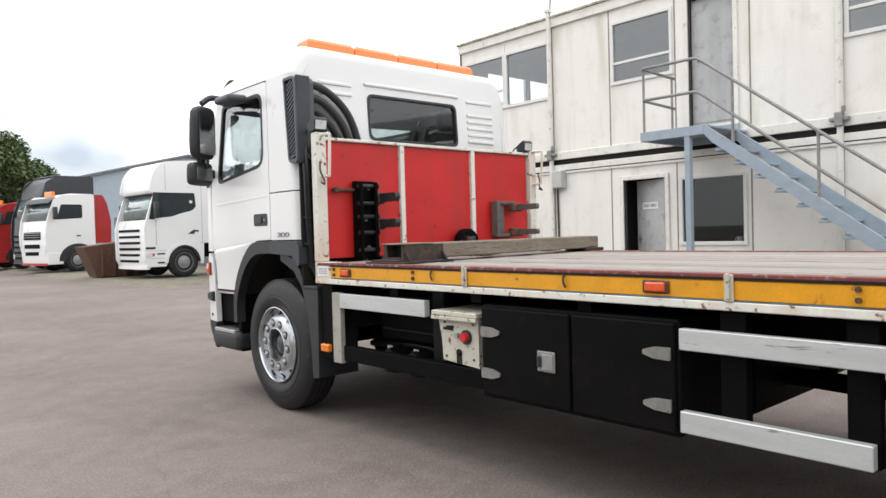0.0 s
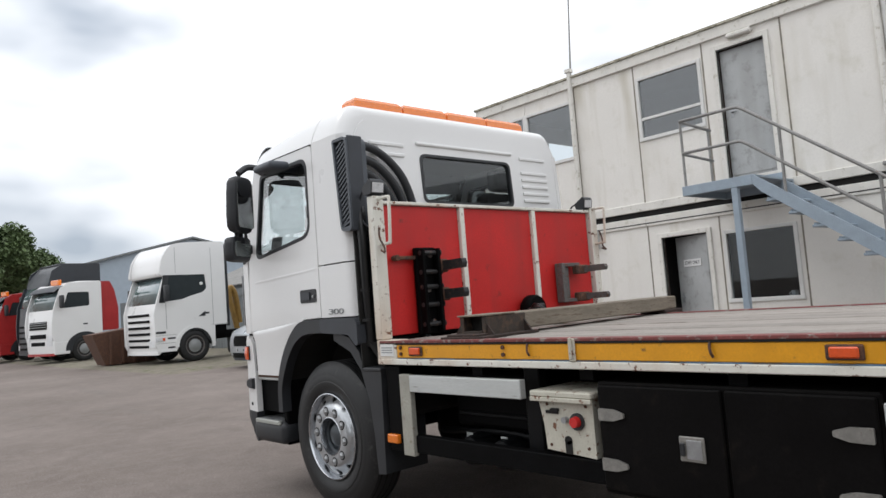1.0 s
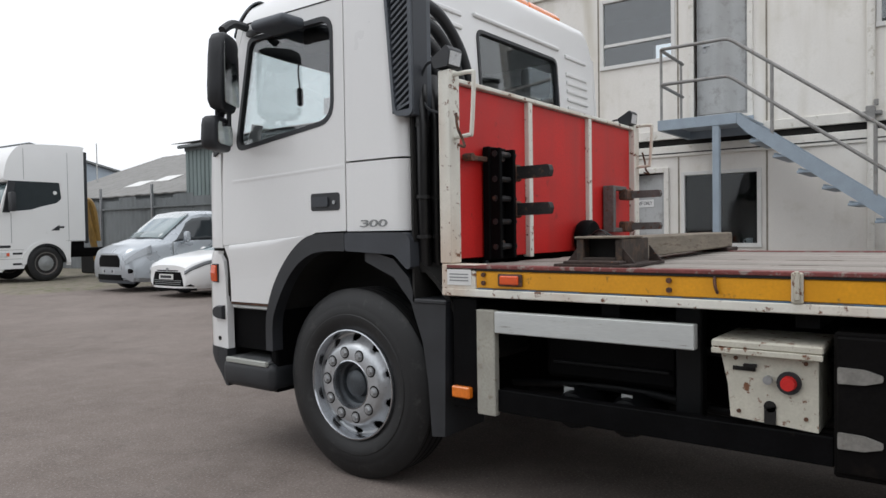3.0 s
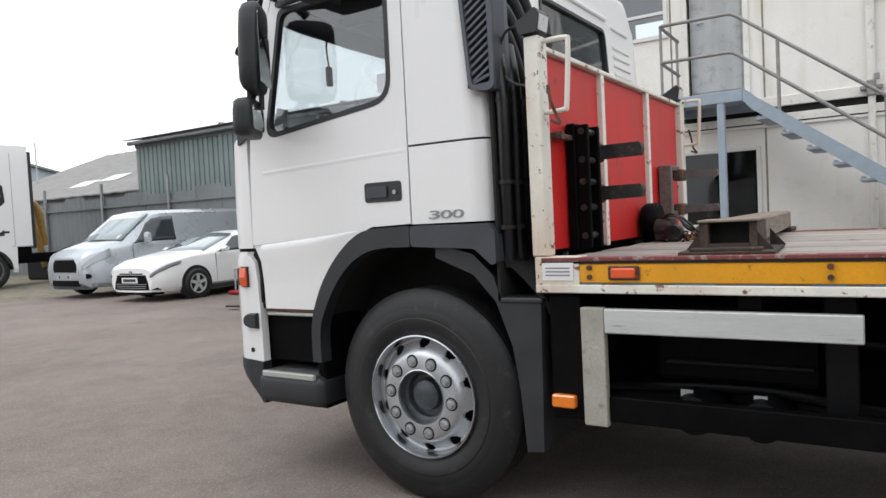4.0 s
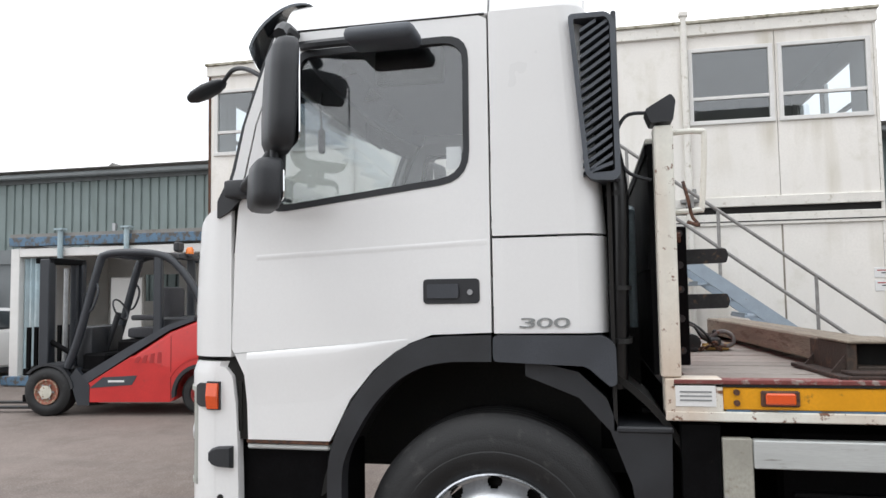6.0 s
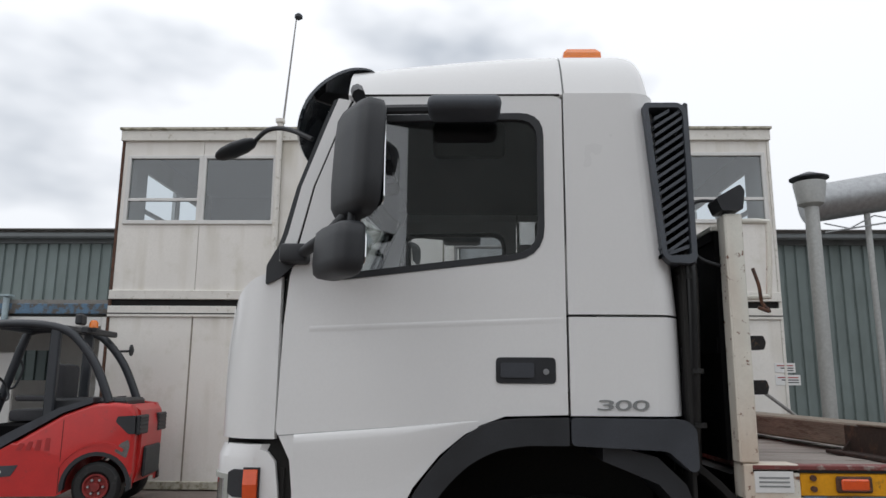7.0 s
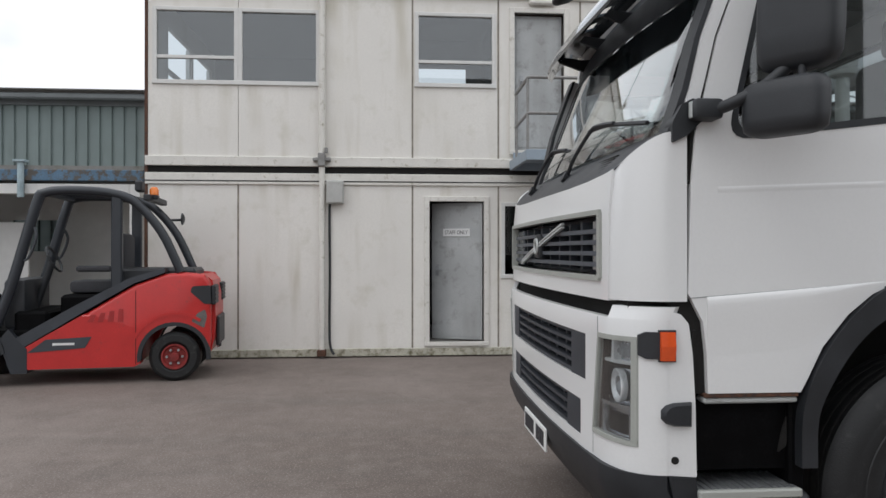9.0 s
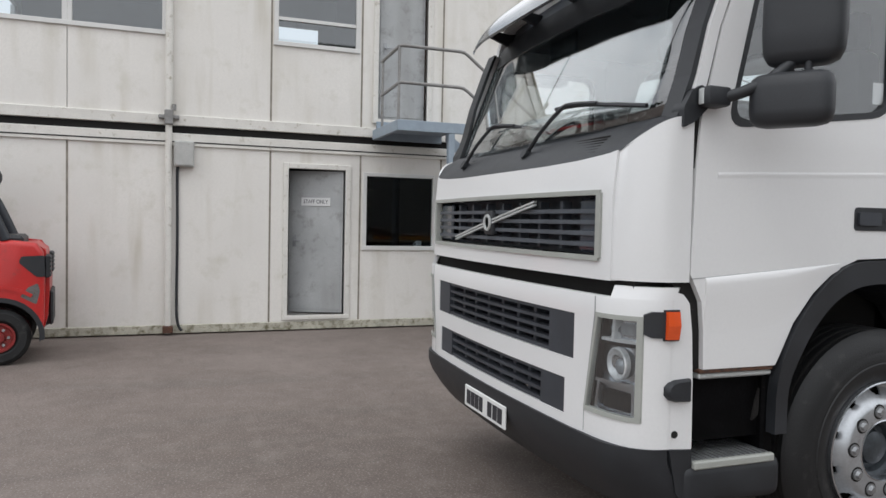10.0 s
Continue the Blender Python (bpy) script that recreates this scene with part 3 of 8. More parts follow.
staff_door = office_door(6.165, 6.92, 0.205, 2.14, 0.03, 6.83)
office_door(5.035, 5.735, 2.86, 4.775, 0.08, 5.62)
board = part("notice_board", box(FX + 0.012, FX + 0.023, 6.35, 6.74, 1.66, 1.77, 0.002), M["sign"], staff_door, "small white sign with dark capitals")
lettering("sign_letters", "STAFF ONLY", 0.075, M["ink"], Matrix.Translation((FX + 0.011, 6.545, 1.715)) @ Euler((radians(90), 0, radians(-90))).to_matrix().to_4x4(), board, 0.33)
hinge = Vector((FX + 0.05, 6.175, 0)) - office.location
swing = Matrix.Translation(hinge) @ Matrix.Rotation(radians(-21), 4, "Z") @ Matrix.Translation(-hinge)
for ob in (staff_door, *staff_door.children, *board.children):
    ob.data.transform(swing)
part("inner_sill", box(FX + 0.05, FX + 0.26, 4.80, 5.99, 1.085, 1.108, 0.004), M["frame_white"], office)
mug = thing("mug", (FX + 0.16, 5.06, 1.108), "white mug standing on the office window sill", "mug")
part("mug_body", lathe([(1.108, 0.005), (1.108, 0.04), (1.20, 0.044), (1.20, 0.037), (1.115, 0.033), (1.115, 0.004)], (FX + 0.16, 5.06, 0), "z", 18), M["sign"], mug, smooth=40)
part("mug_handle", tube(curve([(FX + 0.16, 5.10, 1.18), (FX + 0.16, 5.13, 1.17), (FX + 0.16, 5.13, 1.14), (FX + 0.16, 5.10, 1.13)], 4), 0.006, 6), M["sign"], mug)
part("bulkhead_lamp", box(FX - 0.09, FX, 5.17, 5.54, 4.88, 4.95, 0.02), M["trim"], office)


def downpipe(name, y, z_top, label):
    p = thing(name, (FX - 0.05, y, 0), label, "pipe")
    part("pipe", rod((FX - 0.05, y, 0.02), (FX - 0.05, y, 2.62), 0.04), M["trim"], p, smooth=40)
    part("pipe", rod((FX - 0.05, y, 2.76), (FX - 0.05, y, z_top), 0.045), M["trim"], p, smooth=40)
    part("bracket", joined(box(FX - 0.13, FX - 0.03, y - 0.05, y + 0.05, 2.60, 2.78, 0.01), box(FX - 0.11, FX - 0.03, y - 0.12, y + 0.12, 2.67, 2.72, 0.01), rod((FX - 0.1, y - 0.06, 2.78), (FX - 0.1, y - 0.06, 2.85), 0.025)), M["rail_steel"], p)
    part("foot", box(FX - 0.12, FX - 0.02, y - 0.06, y + 0.06, 0.03, 0.12, 0.01), M["rust"], p)
    part("hopper", box(FX - 0.11, FX - 0.0, y - 0.06, y + 0.06, z_top - 0.02, z_top + 0.05, 0.01), M["trim"], p)
    return p


downpipe("downpipe", 8.385, 5.24, "white drain pipe with rusty couplings on the facade")
downpipe("downpipe", 3.62, 5.24, "white drain pipe with rusty couplings on the facade")
mast = thing("lamp_mast", (FX - 0.05, 8.35, 5.18), "thin grey mast with a small lamp head on the roof edge", "mast")
part("mast_tube", rod((FX - 0.05, 8.35, 5.18), (FX - 0.05, 8.22, 6.93), 0.017, 0.010), M["rail_steel"], mast)
part("lamp_head", lathe([(0.0, 0.02), (0.03, 0.06), (0.07, 0.06), (0.10, 0.03), (0.11, 0.01)], (FX - 0.05, 8.19, 6.88), "z", 14), M["grey_plastic"], mast, smooth=40)
ebox = thing("junction_box", (FX - 0.06, 8.20, 2.10), "grey metal junction box with cable on the wall", "junction box")
part("box_body", box(FX - 0.13, FX - 0.004, 8.09, 8.32, 2.095, 2.41, 0.012), M["pipe_grey"], ebox)
part("box_lid", box(FX - 0.14, FX - 0.13, 8.105, 8.305, 2.11, 2.395, 0.004), M["pipe_grey"], ebox)
part("cable", tube(curve([(FX - 0.03, 8.275, 2.10), (FX - 0.025, 8.285, 1.98), (FX - 0.02, 8.28, 1.2), (FX - 0.02, 8.285, 0.4), (FX - 0.03, 8.27, 0.15), (FX - 0.05, 8.22, 0.05)], 5), 0.017, 6), M["black"], ebox)


# ---- flatbed lorry ----
CX, SL, SR = 3.97, 2.785, 5.155  # middle, near and far side of the cab
truck = thing("flatbed_lorry", (CX, 3.0, 0), "white flatbed lorry with red headboard and yellow side rails", "lorry")


def side_x(far, d):
    return SR - d if far else SL + d


ARCH = [(p.x, p.y) for p in curve([(5.99, 0.66, 0), (5.985, 0.86, 0), (5.93, 1.02, 0), (5.84, 1.16, 0), (5.73, 1.27, 0), (5.62, 1.335, 0), (5.50, 1.352, 0)], 4)]
DOOR = [(6.356, 1.195), (6.343, 1.08), (6.338, 0.935), (5.985, 0.935), (5.96, 0.98), (5.90, 1.10), (5.80, 1.22), (5.68, 1.315), (5.56, 1.358), (5.325, 1.365), (5.322, 2.60), (5.36, 2.622), (6.10, 2.615), (6.16, 2.59), (6.205, 2.494), (6.30, 2.24), (6.345, 2.045), (6.385, 1.88), (6.40, 1.70), (6.412, 1.30), (6.397, 1.275)]
WINDOW = rounded([(6.268, 1.856), (5.40, 1.958), (5.396, 2.545), (6.115, 2.535)], [0.10, 0.12, 0.10, 0.05], 5)
SEAL = rounded([(6.24, 1.886), (5.425, 1.982), (5.420, 2.518), (6.098, 2.508)], [0.09, 0.10, 0.09, 0.05], 5)


def front_y(x, k=0.0):
    a = abs(x - CX) / 1.185
    t = min(1, max(0, (abs(x - CX) - 0.985) / 0.20))
    return 6.718 - 0.055 * a * a - 0.18 * (1 - math.sqrt(1 - t * t)) + k


fx = [SL, 2.7858, 2.788, 2.792, 2.798, 2.806, 2.817, 2.831, 2.85, 2.875, 2.9, 2.925, 2.95, 2.985, 3.03, 3.2, 3.45, 3.7, CX]
FXS = sorted(set(fx + [2 * CX - x for x in fx]))


def brow_z(x):
    """Upper edge of the white front, where the dark cowl begins."""
    a = abs(x - CX)
    return 1.735 + 0.03 * (a / 1.025) ** 4 + 0.10 * min(1, max(0, (a - 1.0) / 0.185)) ** 1.6


def cab_side(far):
    n = part("cab_door", plate(DOOR, [WINDOW], lambda u, v, d: Vector((side_x(far, d), u, v)), 0, 0.05), M["white"], truck, "white cab door with black window seal")
    part("window_seal", plate(WINDOW, [SEAL], lambda u, v, d: Vector((side_x(far, d), u, v)), -0.003, 0.03), M["black"], n)
    g = part("window_pane", plate(SEAL, [], lambda u, v, d: Vector((side_x(far, d), u, v)), 0.012, 0.016), GLASS, n)
    g.visible_shadow = False
    # pressed creases: a small step out with a soft upper edge
    def pressed(name, y0, y1, z_top, reach, rows, full):
        def at(u, v, d):
            k = int(v)
            drop, out = rows[k]
            return Vector((side_x(far, d - 0.0003 - out * min(1, max(0.0, (u - y0) / full))), u, z_top(u) - drop * reach(u)))
        return part(name, sheet(steps(y0, y1, 14), list(range(len(rows))), at, 0.008), M["white"], n, smooth=60)

    def room(y):
        """Share of the full drop that fits above the wheel arch."""
        return max(0.12, min(1, (y - 5.64) / 0.34))
    pressed("door_crease", 5.66, 6.342, lambda y: 1.284 + 0.078 * (6.40 - y), room, ((0, 0), (0.006, 0.004), (0.016, 0.0085), (0.035, 0.0095), (0.09, 0.006), (0.16, 0.002), (0.22, 0)), 0.2)
    pressed("door_crease", 5.335, 6.30, lambda y: 1.685 + 0.040 * (6.405 - y), lambda y: 1, ((0, 0), (0.004, 0.001), (0.009, 0.0018), (0.018, 0.0004), (0.024, 0)), 0.05)
    # Thin grey strip paints the soft shading just above the lower crease.
    part("crease_line", plate([(6.402, 1.2815), (5.72, 1.3345), (5.72, 1.3362), (6.402, 1.2842)], [], lambda u, v, d: Vector((side_x(far, d), u, v)), -0.0014, 0.01), M["badge"], n)
    h = part("handle_recess", plate(rounded(rect(5.368, 5.592, 1.478, 1.575), 0.018), [], lambda u, v, d: Vector((side_x(far, d), u, v)), -0.004, 0.02), M["black"], n)
    part("handle_grip", plate(rounded(rect(5.45, 5.575, 1.50, 1.555), 0.01), [], lambda u, v, d: Vector((side_x(far, d), u, v)), -0.014, -0.004), M["grey_plastic"], h)
    part("key_lock", rod((side_x(far, -0.012), 5.405, 1.522), (side_x(far, 0), 5.405, 1.522), 0.011), M["steel"], h)
    # quarter panels behind the door
    part("quarter_panel", plate([(5.315, 1.738), (4.99, 1.738), (5.046, 2.628), (5.315, 2.628)], [], lambda u, v, d: Vector((side_x(far, d), u, v)), 0, 0.05), M["white"], truck)
    part("quarter_panel", plate(rect(4.99, 5.315, 1.362, 1.728), [], lambda u, v, d: Vector((side_x(far, d), u, v)), 0, 0.05), M["white"], truck)
    # rounded rear corner
    for za, zb in ((1.362, 1.728), (1.738, 2.628)):
        part("rear_corner", sheet([k * 11.25 for k in range(9)], steps(za, zb, 3), lambda u, v, d: Vector((side_x(far, 0.11 * (1 - math.cos(radians(u))) + d * math.cos(radians(u))), 4.878 + 0.062 * max(0, v - 1.7) + 0.112 * (1 - math.sin(radians(u))) + d * math.sin(radians(u)), v)), 0.03), M["white"], truck, smooth=40)
    # corner panel before the door
    plan = [(SL, 6.416), (SL, 6.44)] + [(x, front_y(x) - 0.016) for x in (*[q for q in fx if q < 2.94], 2.941)]
    part("corner_panel", sheet(list(range(len(plan))), [1.27, 1.5, 1.7, 1.80, 1.87], lambda u, v, d: Vector(((plan[int(round(u))][0] + d) if not far else (2 * CX - plan[int(round(u))][0] - d), plan[int(round(u))][1] - 0.1 * max(0, v - 1.6) * (u / len(plan)) - d * 0.3, 1.27 + (v - 1.27) * (brow_z(plan[int(round(u))][0]) - 1.27) / 0.6)), 0.02), M["white"], truck, smooth=50)
    # screen pillar
    part("screen_pillar", plate([(6.395, 1.90), (6.354, 2.05), (6.309, 2.24), (6.214, 2.494), (6.168, 2.60), (6.22, 2.61), (6.262, 2.50), (6.356, 2.24), (6.40, 2.05), (6.45, 1.90)], [], lambda u, v, d: Vector((side_x(far, d + 0.004), u, v)), 0, 0.09), M["white"], truck)
    part("pillar_trim", plate([(6.452, 1.90), (6.402, 2.05), (6.358, 2.24), (6.264, 2.50), (6.222, 2.61), (6.24, 2.61), (6.285, 2.50), (6.378, 2.24), (6.425, 2.05), (6.485, 1.88)], [], lambda u, v, d: Vector((side_x(far, d + 0.02), u, v)), 0, 0.10), M["black"], truck)
    part("door_gap", plate([(6.398, 1.70), (6.384, 1.89), (6.344, 2.05), (6.30, 2.245), (6.205, 2.497), (6.16, 2.60), (6.172, 2.605), (6.216, 2.50), (6.312, 2.245), (6.356, 2.05), (6.397, 1.89), (6.41, 1.70)], [], lambda u, v, d: Vector((side_x(far, d + 0.012), u, v)), 0, 0.05), M["dark_gap_shade"], truck)
    part("pillar_foot", plate(rounded([(6.475, 1.845), (6.42, 1.872), (6.335, 1.955), (6.395, 2.01), (6.44, 1.985), (6.475, 1.92)], 0.01), [], lambda u, v, d: Vector((side_x(far, d), u, v)), -0.012, 0.06), M["black"], truck)
    # gutter between door and roof
    part("roof_gutter", box(*sorted((side_x(far, -0.0015), side_x(far, 0.03))), 5.33, 6.15, 2.617, 2.6245), M["dark_gap_shade"], truck)
    # wheel arch lip
    arch_in = [(p.x, p.y) for p in curve([(5.93, 0.66, 0), (5.925, 0.84, 0), (5.87, 0.97, 0), (5.79, 1.09, 0), (5.69, 1.185, 0), (5.58, 1.238, 0), (5.47, 1.255, 0)], 4)]
    lip = part("wheel_arch", plate([*ARCH, (5.325, 1.355), (5.325, 1.255), *arch_in[::-1]], [], lambda u, v, d: Vector((side_x(far, d), u, v)), -0.018, 0.06), M["black"], truck, "dark plastic wheel arch trim")
    part("arch_cover", plate(rounded([(5.318, 1.355), (4.90, 1.352), (4.862, 1.32), (4.86, 1.175), (4.885, 1.165), (4.97, 1.24), (5.318, 1.256)], 0.02), [], lambda u, v, d: Vector((side_x(far, d), u, v)), -0.022, 0.12), M["grey_plastic"], lip)
    part("mudguard", plate([(5.2, 1.265), (5.0, 1.215), (4.90, 1.12), (4.862, 1.015), (4.67, 1.012), (4.685, 0.345), (4.765, 0.335), (4.785, 0.6), (4.815, 0.8), (4.89, 1.0), (5.0, 1.12), (5.2, 1.2)], [], lambda u, v, d: Vector((side_x(far, d), u, v)), 0.012, 0.36), M["black"], truck, "dark moulded plastic mudguard")
    part("guard_ledge", box(*sorted((side_x(far, 0.004), side_x(far, 0.3))), 4.665, 4.866, 0.995, 1.018, 0.006), M["black"], truck)
    # Arch inside in near-black: the wheel well's shade is put into the colour.
    part("arch_inner", box(*sorted((side_x(far, 0.42), side_x(far, 0.46))), 4.75, 6.0, 0.75, 1.36), M["dark_gap_shade"], truck)
    part("arch_liner", plate([*[(5.29 + 0.76 * math.cos(a), 0.60 + 0.735 * math.sin(a)) for a in (radians(k) for k in range(8, 173, 6))], *[(5.29 + 0.735 * math.cos(a), 0.60 + 0.71 * math.sin(a)) for a in (radians(k) for k in range(172, 7, -6))]], [], lambda u, v, d: Vector((side_x(far, d), u, v)), 0.05, 0.6), M["dark_gap_shade"], truck)
    # sill and steps
    part("sill", box(*sorted((side_x(far, 0.01), side_x(far, 0.08))), 5.99, 6.348, 0.895, 0.917, 0.006), M["alu"], truck)
    part("sill_seam", box(*sorted((side_x(far, 0.004), side_x(far, 0.06))), 5.99, 6.348, 0.918, 0.934, 0.003), M["rust"], truck)
    part("step_well", joined(box(*sorted((side_x(far, 0.06), side_x(far, 0.35))), 5.97, 6.40, 0.64, 0.895), box(*sorted((side_x(far, 0.03), side_x(far, 0.35))), 5.95, 6.01, 0.40, 0.895, 0.01)), M["chassis"], truck)
    st = part("step", box(*sorted((side_x(far, -0.02), side_x(far, 0.34))), 5.94, 6.43, 0.405, 0.575, 0.045, 3), M["black"], truck, smooth=40)
    part("tread", joined(box(*sorted((side_x(far, 0.0), side_x(far, 0.2))), 5.99, 6.38, 0.574, 0.583), *[box(*sorted((side_x(far, 0.005), side_x(far, 0.195))), y, y + 0.012, 0.583, 0.588) for y in steps(6.0, 6.36, 14)]), M["steel"], st)
    part("tread_edge", box(*sorted((side_x(far, -0.024), side_x(far, 0.002))), 5.99, 6.38, 0.555, 0.588, 0.006), M["surround"], st)
    # mirrors on their arm
    sx = -1 if not far else 1
    ex = SR if far else SL
    am_ = part("mirror_arm", joined(tube(curve([(ex + sx * 0.05, 6.33, 1.96), (ex + sx * 0.10, 6.29, 1.975), (ex + sx * 0.15, 6.21, 2.02), (ex + sx * 0.19, 6.125, 2.10)], 5), 0.022, 12), box(*sorted((ex - sx * 0.02, ex + sx * 0.075)), 6.31, 6.415, 1.925, 1.998, 0.014, 2)), M["black"], truck, smooth=40)
    part("mirror_stem", joined(*[rod((ex + sx * q, 6.12, 1.99), (ex + sx * q, 6.115, 2.12), 0.014) for q in (0.15, 0.23)]), M["black"], am_, smooth=40)
    part("arm_pin", box(*sorted((ex + sx * 0.02, ex + sx * 0.045)), 6.412, 6.419, 1.932, 1.99, 0.002), M["alu"], am_)
    part("mirror_arm", tube(curve([(ex + sx * 0.0, 6.13, 2.60), (ex + sx * 0.10, 6.13, 2.60), (ex + sx * 0.19, 6.11, 2.54)], 5), 0.026), M["black"], truck, smooth=40)
    for name, z0, z1, y0 in (("main_mirror", 2.068, 2.505, 6.09), ("wide_mirror", 1.845, 2.04, 6.135)):
        r = []
        turn = Matrix.Translation((ex + sx * 0.19, y0 + 0.01, 0)) @ Matrix.Rotation(radians(34 if not far else -15), 4, "Z")
        for k, (a, w) in enumerate(((0, 0.62), (0.035, 0.84), (0.11, 0.96), (0.3, 1), (0.7, 1), (0.89, 0.97), (0.965, 0.85), (1, 0.62))):
            z = z0 + (z1 - z0) * a
            lean = 0.05 * (z - 2.1) * -1
            ring = []
            for t in range(24):
                an = 2 * math.pi * t / 24
                cx, sy = math.cos(an), math.sin(an)
                px = 0.14 * w * (abs(cx) ** 0.42) * (1 if cx > 0 else -1)
                py = lean + (0.035 + (0.04 * w if sy > 0 else 0)) * w * (abs(sy) ** 0.55) * (1 if sy > 0 else -1)
                ring.append(turn @ Vector((px, py, z)))
            r.append(ring)
        b = part(name, loft(r), M["black"], truck, "black plastic mirror housing", smooth=50)
        zc, hz = (z0 + z1) / 2, (z1 - z0) / 2 - 0.035
        lean = 0.05 * (zc - 2.1) * -1
        part("mirror_glass", plate(rounded(rect(-0.115, 0.115, zc - hz, zc + hz), 0.03), [], lambda u, v, d: turn @ Vector((u, d, v)), lean - 0.038, lean - 0.034), M["mirror"], b)
    # Grey instead of black: the sheen of its glossy top is in the colour.
    k = part("kerb_mirror", joined(box(*sorted((ex + sx * 0.03, ex + sx * 0.20)), 5.572, 5.852, 2.488, 2.548, 0.028, 3)), M["grille_grey"], truck, smooth=40)
    part("kerb_bracket", tube(curve([(ex - sx * 0.01, 6.12, 2.56), (ex + sx * 0.05, 6.0, 2.54), (ex + sx * 0.08, 5.82, 2.53)], 4), 0.02), M["black"], k)


M["guard"] = mat("black_mudguard_plastic", (0.005, 0.0055, 0.0065), 0.5, vary=0.4, scale=7, bump=0.15, other=(0.014, 0.012, 0.011), cover=0.6, sharp=0.3, spec=0.2)
M["disc"] = mat("silver_wheel_disc", (0.50, 0.52, 0.54), 0.36, 0.72, vary=0.14, scale=11, bump=0.08, other=(0.24, 0.23, 0.22), cover=0.6, sharp=0.2)
M["bulb"] = mat("lamp_glass_grey", (0.32, 0.34, 0.36), 0.12, 0.2, vary=0.2, scale=40, bump=0.0, coat=0.6)
M["mirror"] = mat("mirror_silver", (0.9, 0.9, 0.9), 0.02, 1.0, vary=0.0, bump=0.0)
cab_side(False)
cab_side(True)
for k, digit in enumerate("300"):
    lettering("numeral", digit, 0.053, M["badge"], Matrix.Translation((SL - 0.003, 5.187 - 0.064 * k, 1.40)) @ Euler((radians(90), 0, radians(-90))).to_matrix().to_4x4(), truck, 0.06, 0.05)


def roof_half(y):
    """Height and inward lean of the roof along the cab."""
    rise = 0.238 - 0.070 * max(0, (y - 5.35) / 0.8) ** 1.5
    return rise


def roof_at(u, v, d):
    a = abs(u - 0.5) * 2
    rise = roof_half(v)
    prof = 1 - max(0, a - 0.84) ** 2.3 * (1 / 0.16**2.3)
    half = (SR - SL) / 2
    x = CX + (u - 0.5) * 2 * half * (1 - 0.0 * a)
    q = min(1, max(0, (5.06 - v) / 0.112))
    x = CX + (x - CX) * (1 - 0.11 * (1 - math.sqrt(1 - q * q)) / half)
    z = 2.622 + (rise - 0.085 * (1 - math.sqrt(1 - q * q))) * prof - d
    if d:
        x = CX + (x - CX) * (1 - d / half)
    return Vector((x, v, z))


half_u = [0, 0.003, 0.008, 0.015, 0.025, 0.035, 0.05, 0.065, 0.08, 0.10, 0.14, 0.2, 0.3, 0.4, 0.5]
roof_u = half_u + [1 - u for u in half_u[-2::-1]]
part("cab_roof", sheet(roof_u, [4.948, 4.951, 4.957, 4.967, 4.98, 5.0, 5.025, 5.06, 5.1, 5.2, 5.31], roof_at, 0.03), M["white"], truck, smooth=40)
part("cab_roof", sheet(roof_u, [5.318, 5.45, 5.6, 5.75, 5.9, 6.0, 6.1, 6.18], roof_at, 0.03), M["white"], truck, smooth=40)
part("roof_seam", sheet(roof_u, [5.30, 5.326], lambda u, v, d: roof_at(u, v, d + 0.006) , 0.02), M["badge"], truck)

# rear wall with its window and ribs
rw = rounded(rect(3.475, 4.46, 2.15, 2.53), 0.06)
rws = rounded(rect(3.495, 4.44, 2.17, 2.51), 0.05)
back = [(SL + 0.11, 1.36), (SR - 0.11, 1.36), (SR - 0.11, 2.60), (SR - 0.13, 2.65), (SR - 0.16, 2.70), (SR - 0.22, 2.745), (SR - 0.32, 2.765), (SL + 0.32, 2.765), (SL + 0.22, 2.745), (SL + 0.16, 2.70), (SL + 0.13, 2.65), (SL + 0.11, 2.60)]
rear = part("cab_rear", plate(back, [rw], lambda u, v, d: Vector((u, 4.878 + d + 0.062 * max(0, (v - 1.7)), v)), 0, 0.04), M["white"], truck)
part("window_seal", plate(rw, [rws], lambda u, v, d: Vector((u, 4.874 + d + 0.062 * (v - 1.7), v)), -0.004, 0.04), M["black"], rear)
part("window_pane", plate(rws, [], lambda u, v, d: Vector((u, 4.888 + d + 0.062 * (v - 1.7), v)), 0.0, 0.004), TINTED, rear).visible_shadow = False
for a, b, zs in ((4.59, 4.92, (2.21, 2.27, 2.33, 2.39, 2.45, 2.575)), (3.02, 3.33, (2.50, 2.575))):
    for z in zs:
        part("pressed_rib", box(a, b, 4.866 + 0.062 * (z - 1.7), 4.90 + 0.062 * (z - 1.7), z - 0.014, z + 0.014, 0.007, 2), M["white"], rear)
part("pressed_rib", box(3.45, 4.5, 4.918, 4.96, 2.59, 2.62, 0.012, 2), M["white"], rear)

# front: screen, cowl, grille panel, bumper
M["grille_blank"] = mat("glossy_grille_blank", (0.075, 0.09, 0.11), 0.2, vary=0.2, scale=6, bump=0.05, coat=0.5)
gx0, gx1, gz0, gz1 = 3.025, 4.915, 1.355, 1.60
part("front_panel", sheet([2.945] + [x for x in FXS if 2.96 < x < 2 * CX - 2.96] + [2 * CX - 2.945], [1.265, 1.65, 1.70, 1.76], lambda u, v, d: Vector((u, front_y(u) - 0.016 - 0.10 * max(0, v - 1.6) - d, v + (brow_z(u) - 1.76) * max(0, v - 1.65) / 0.11)), 0.03, [(gx0, gx1, gz0, gz1)]), M["white"], truck, smooth=30)
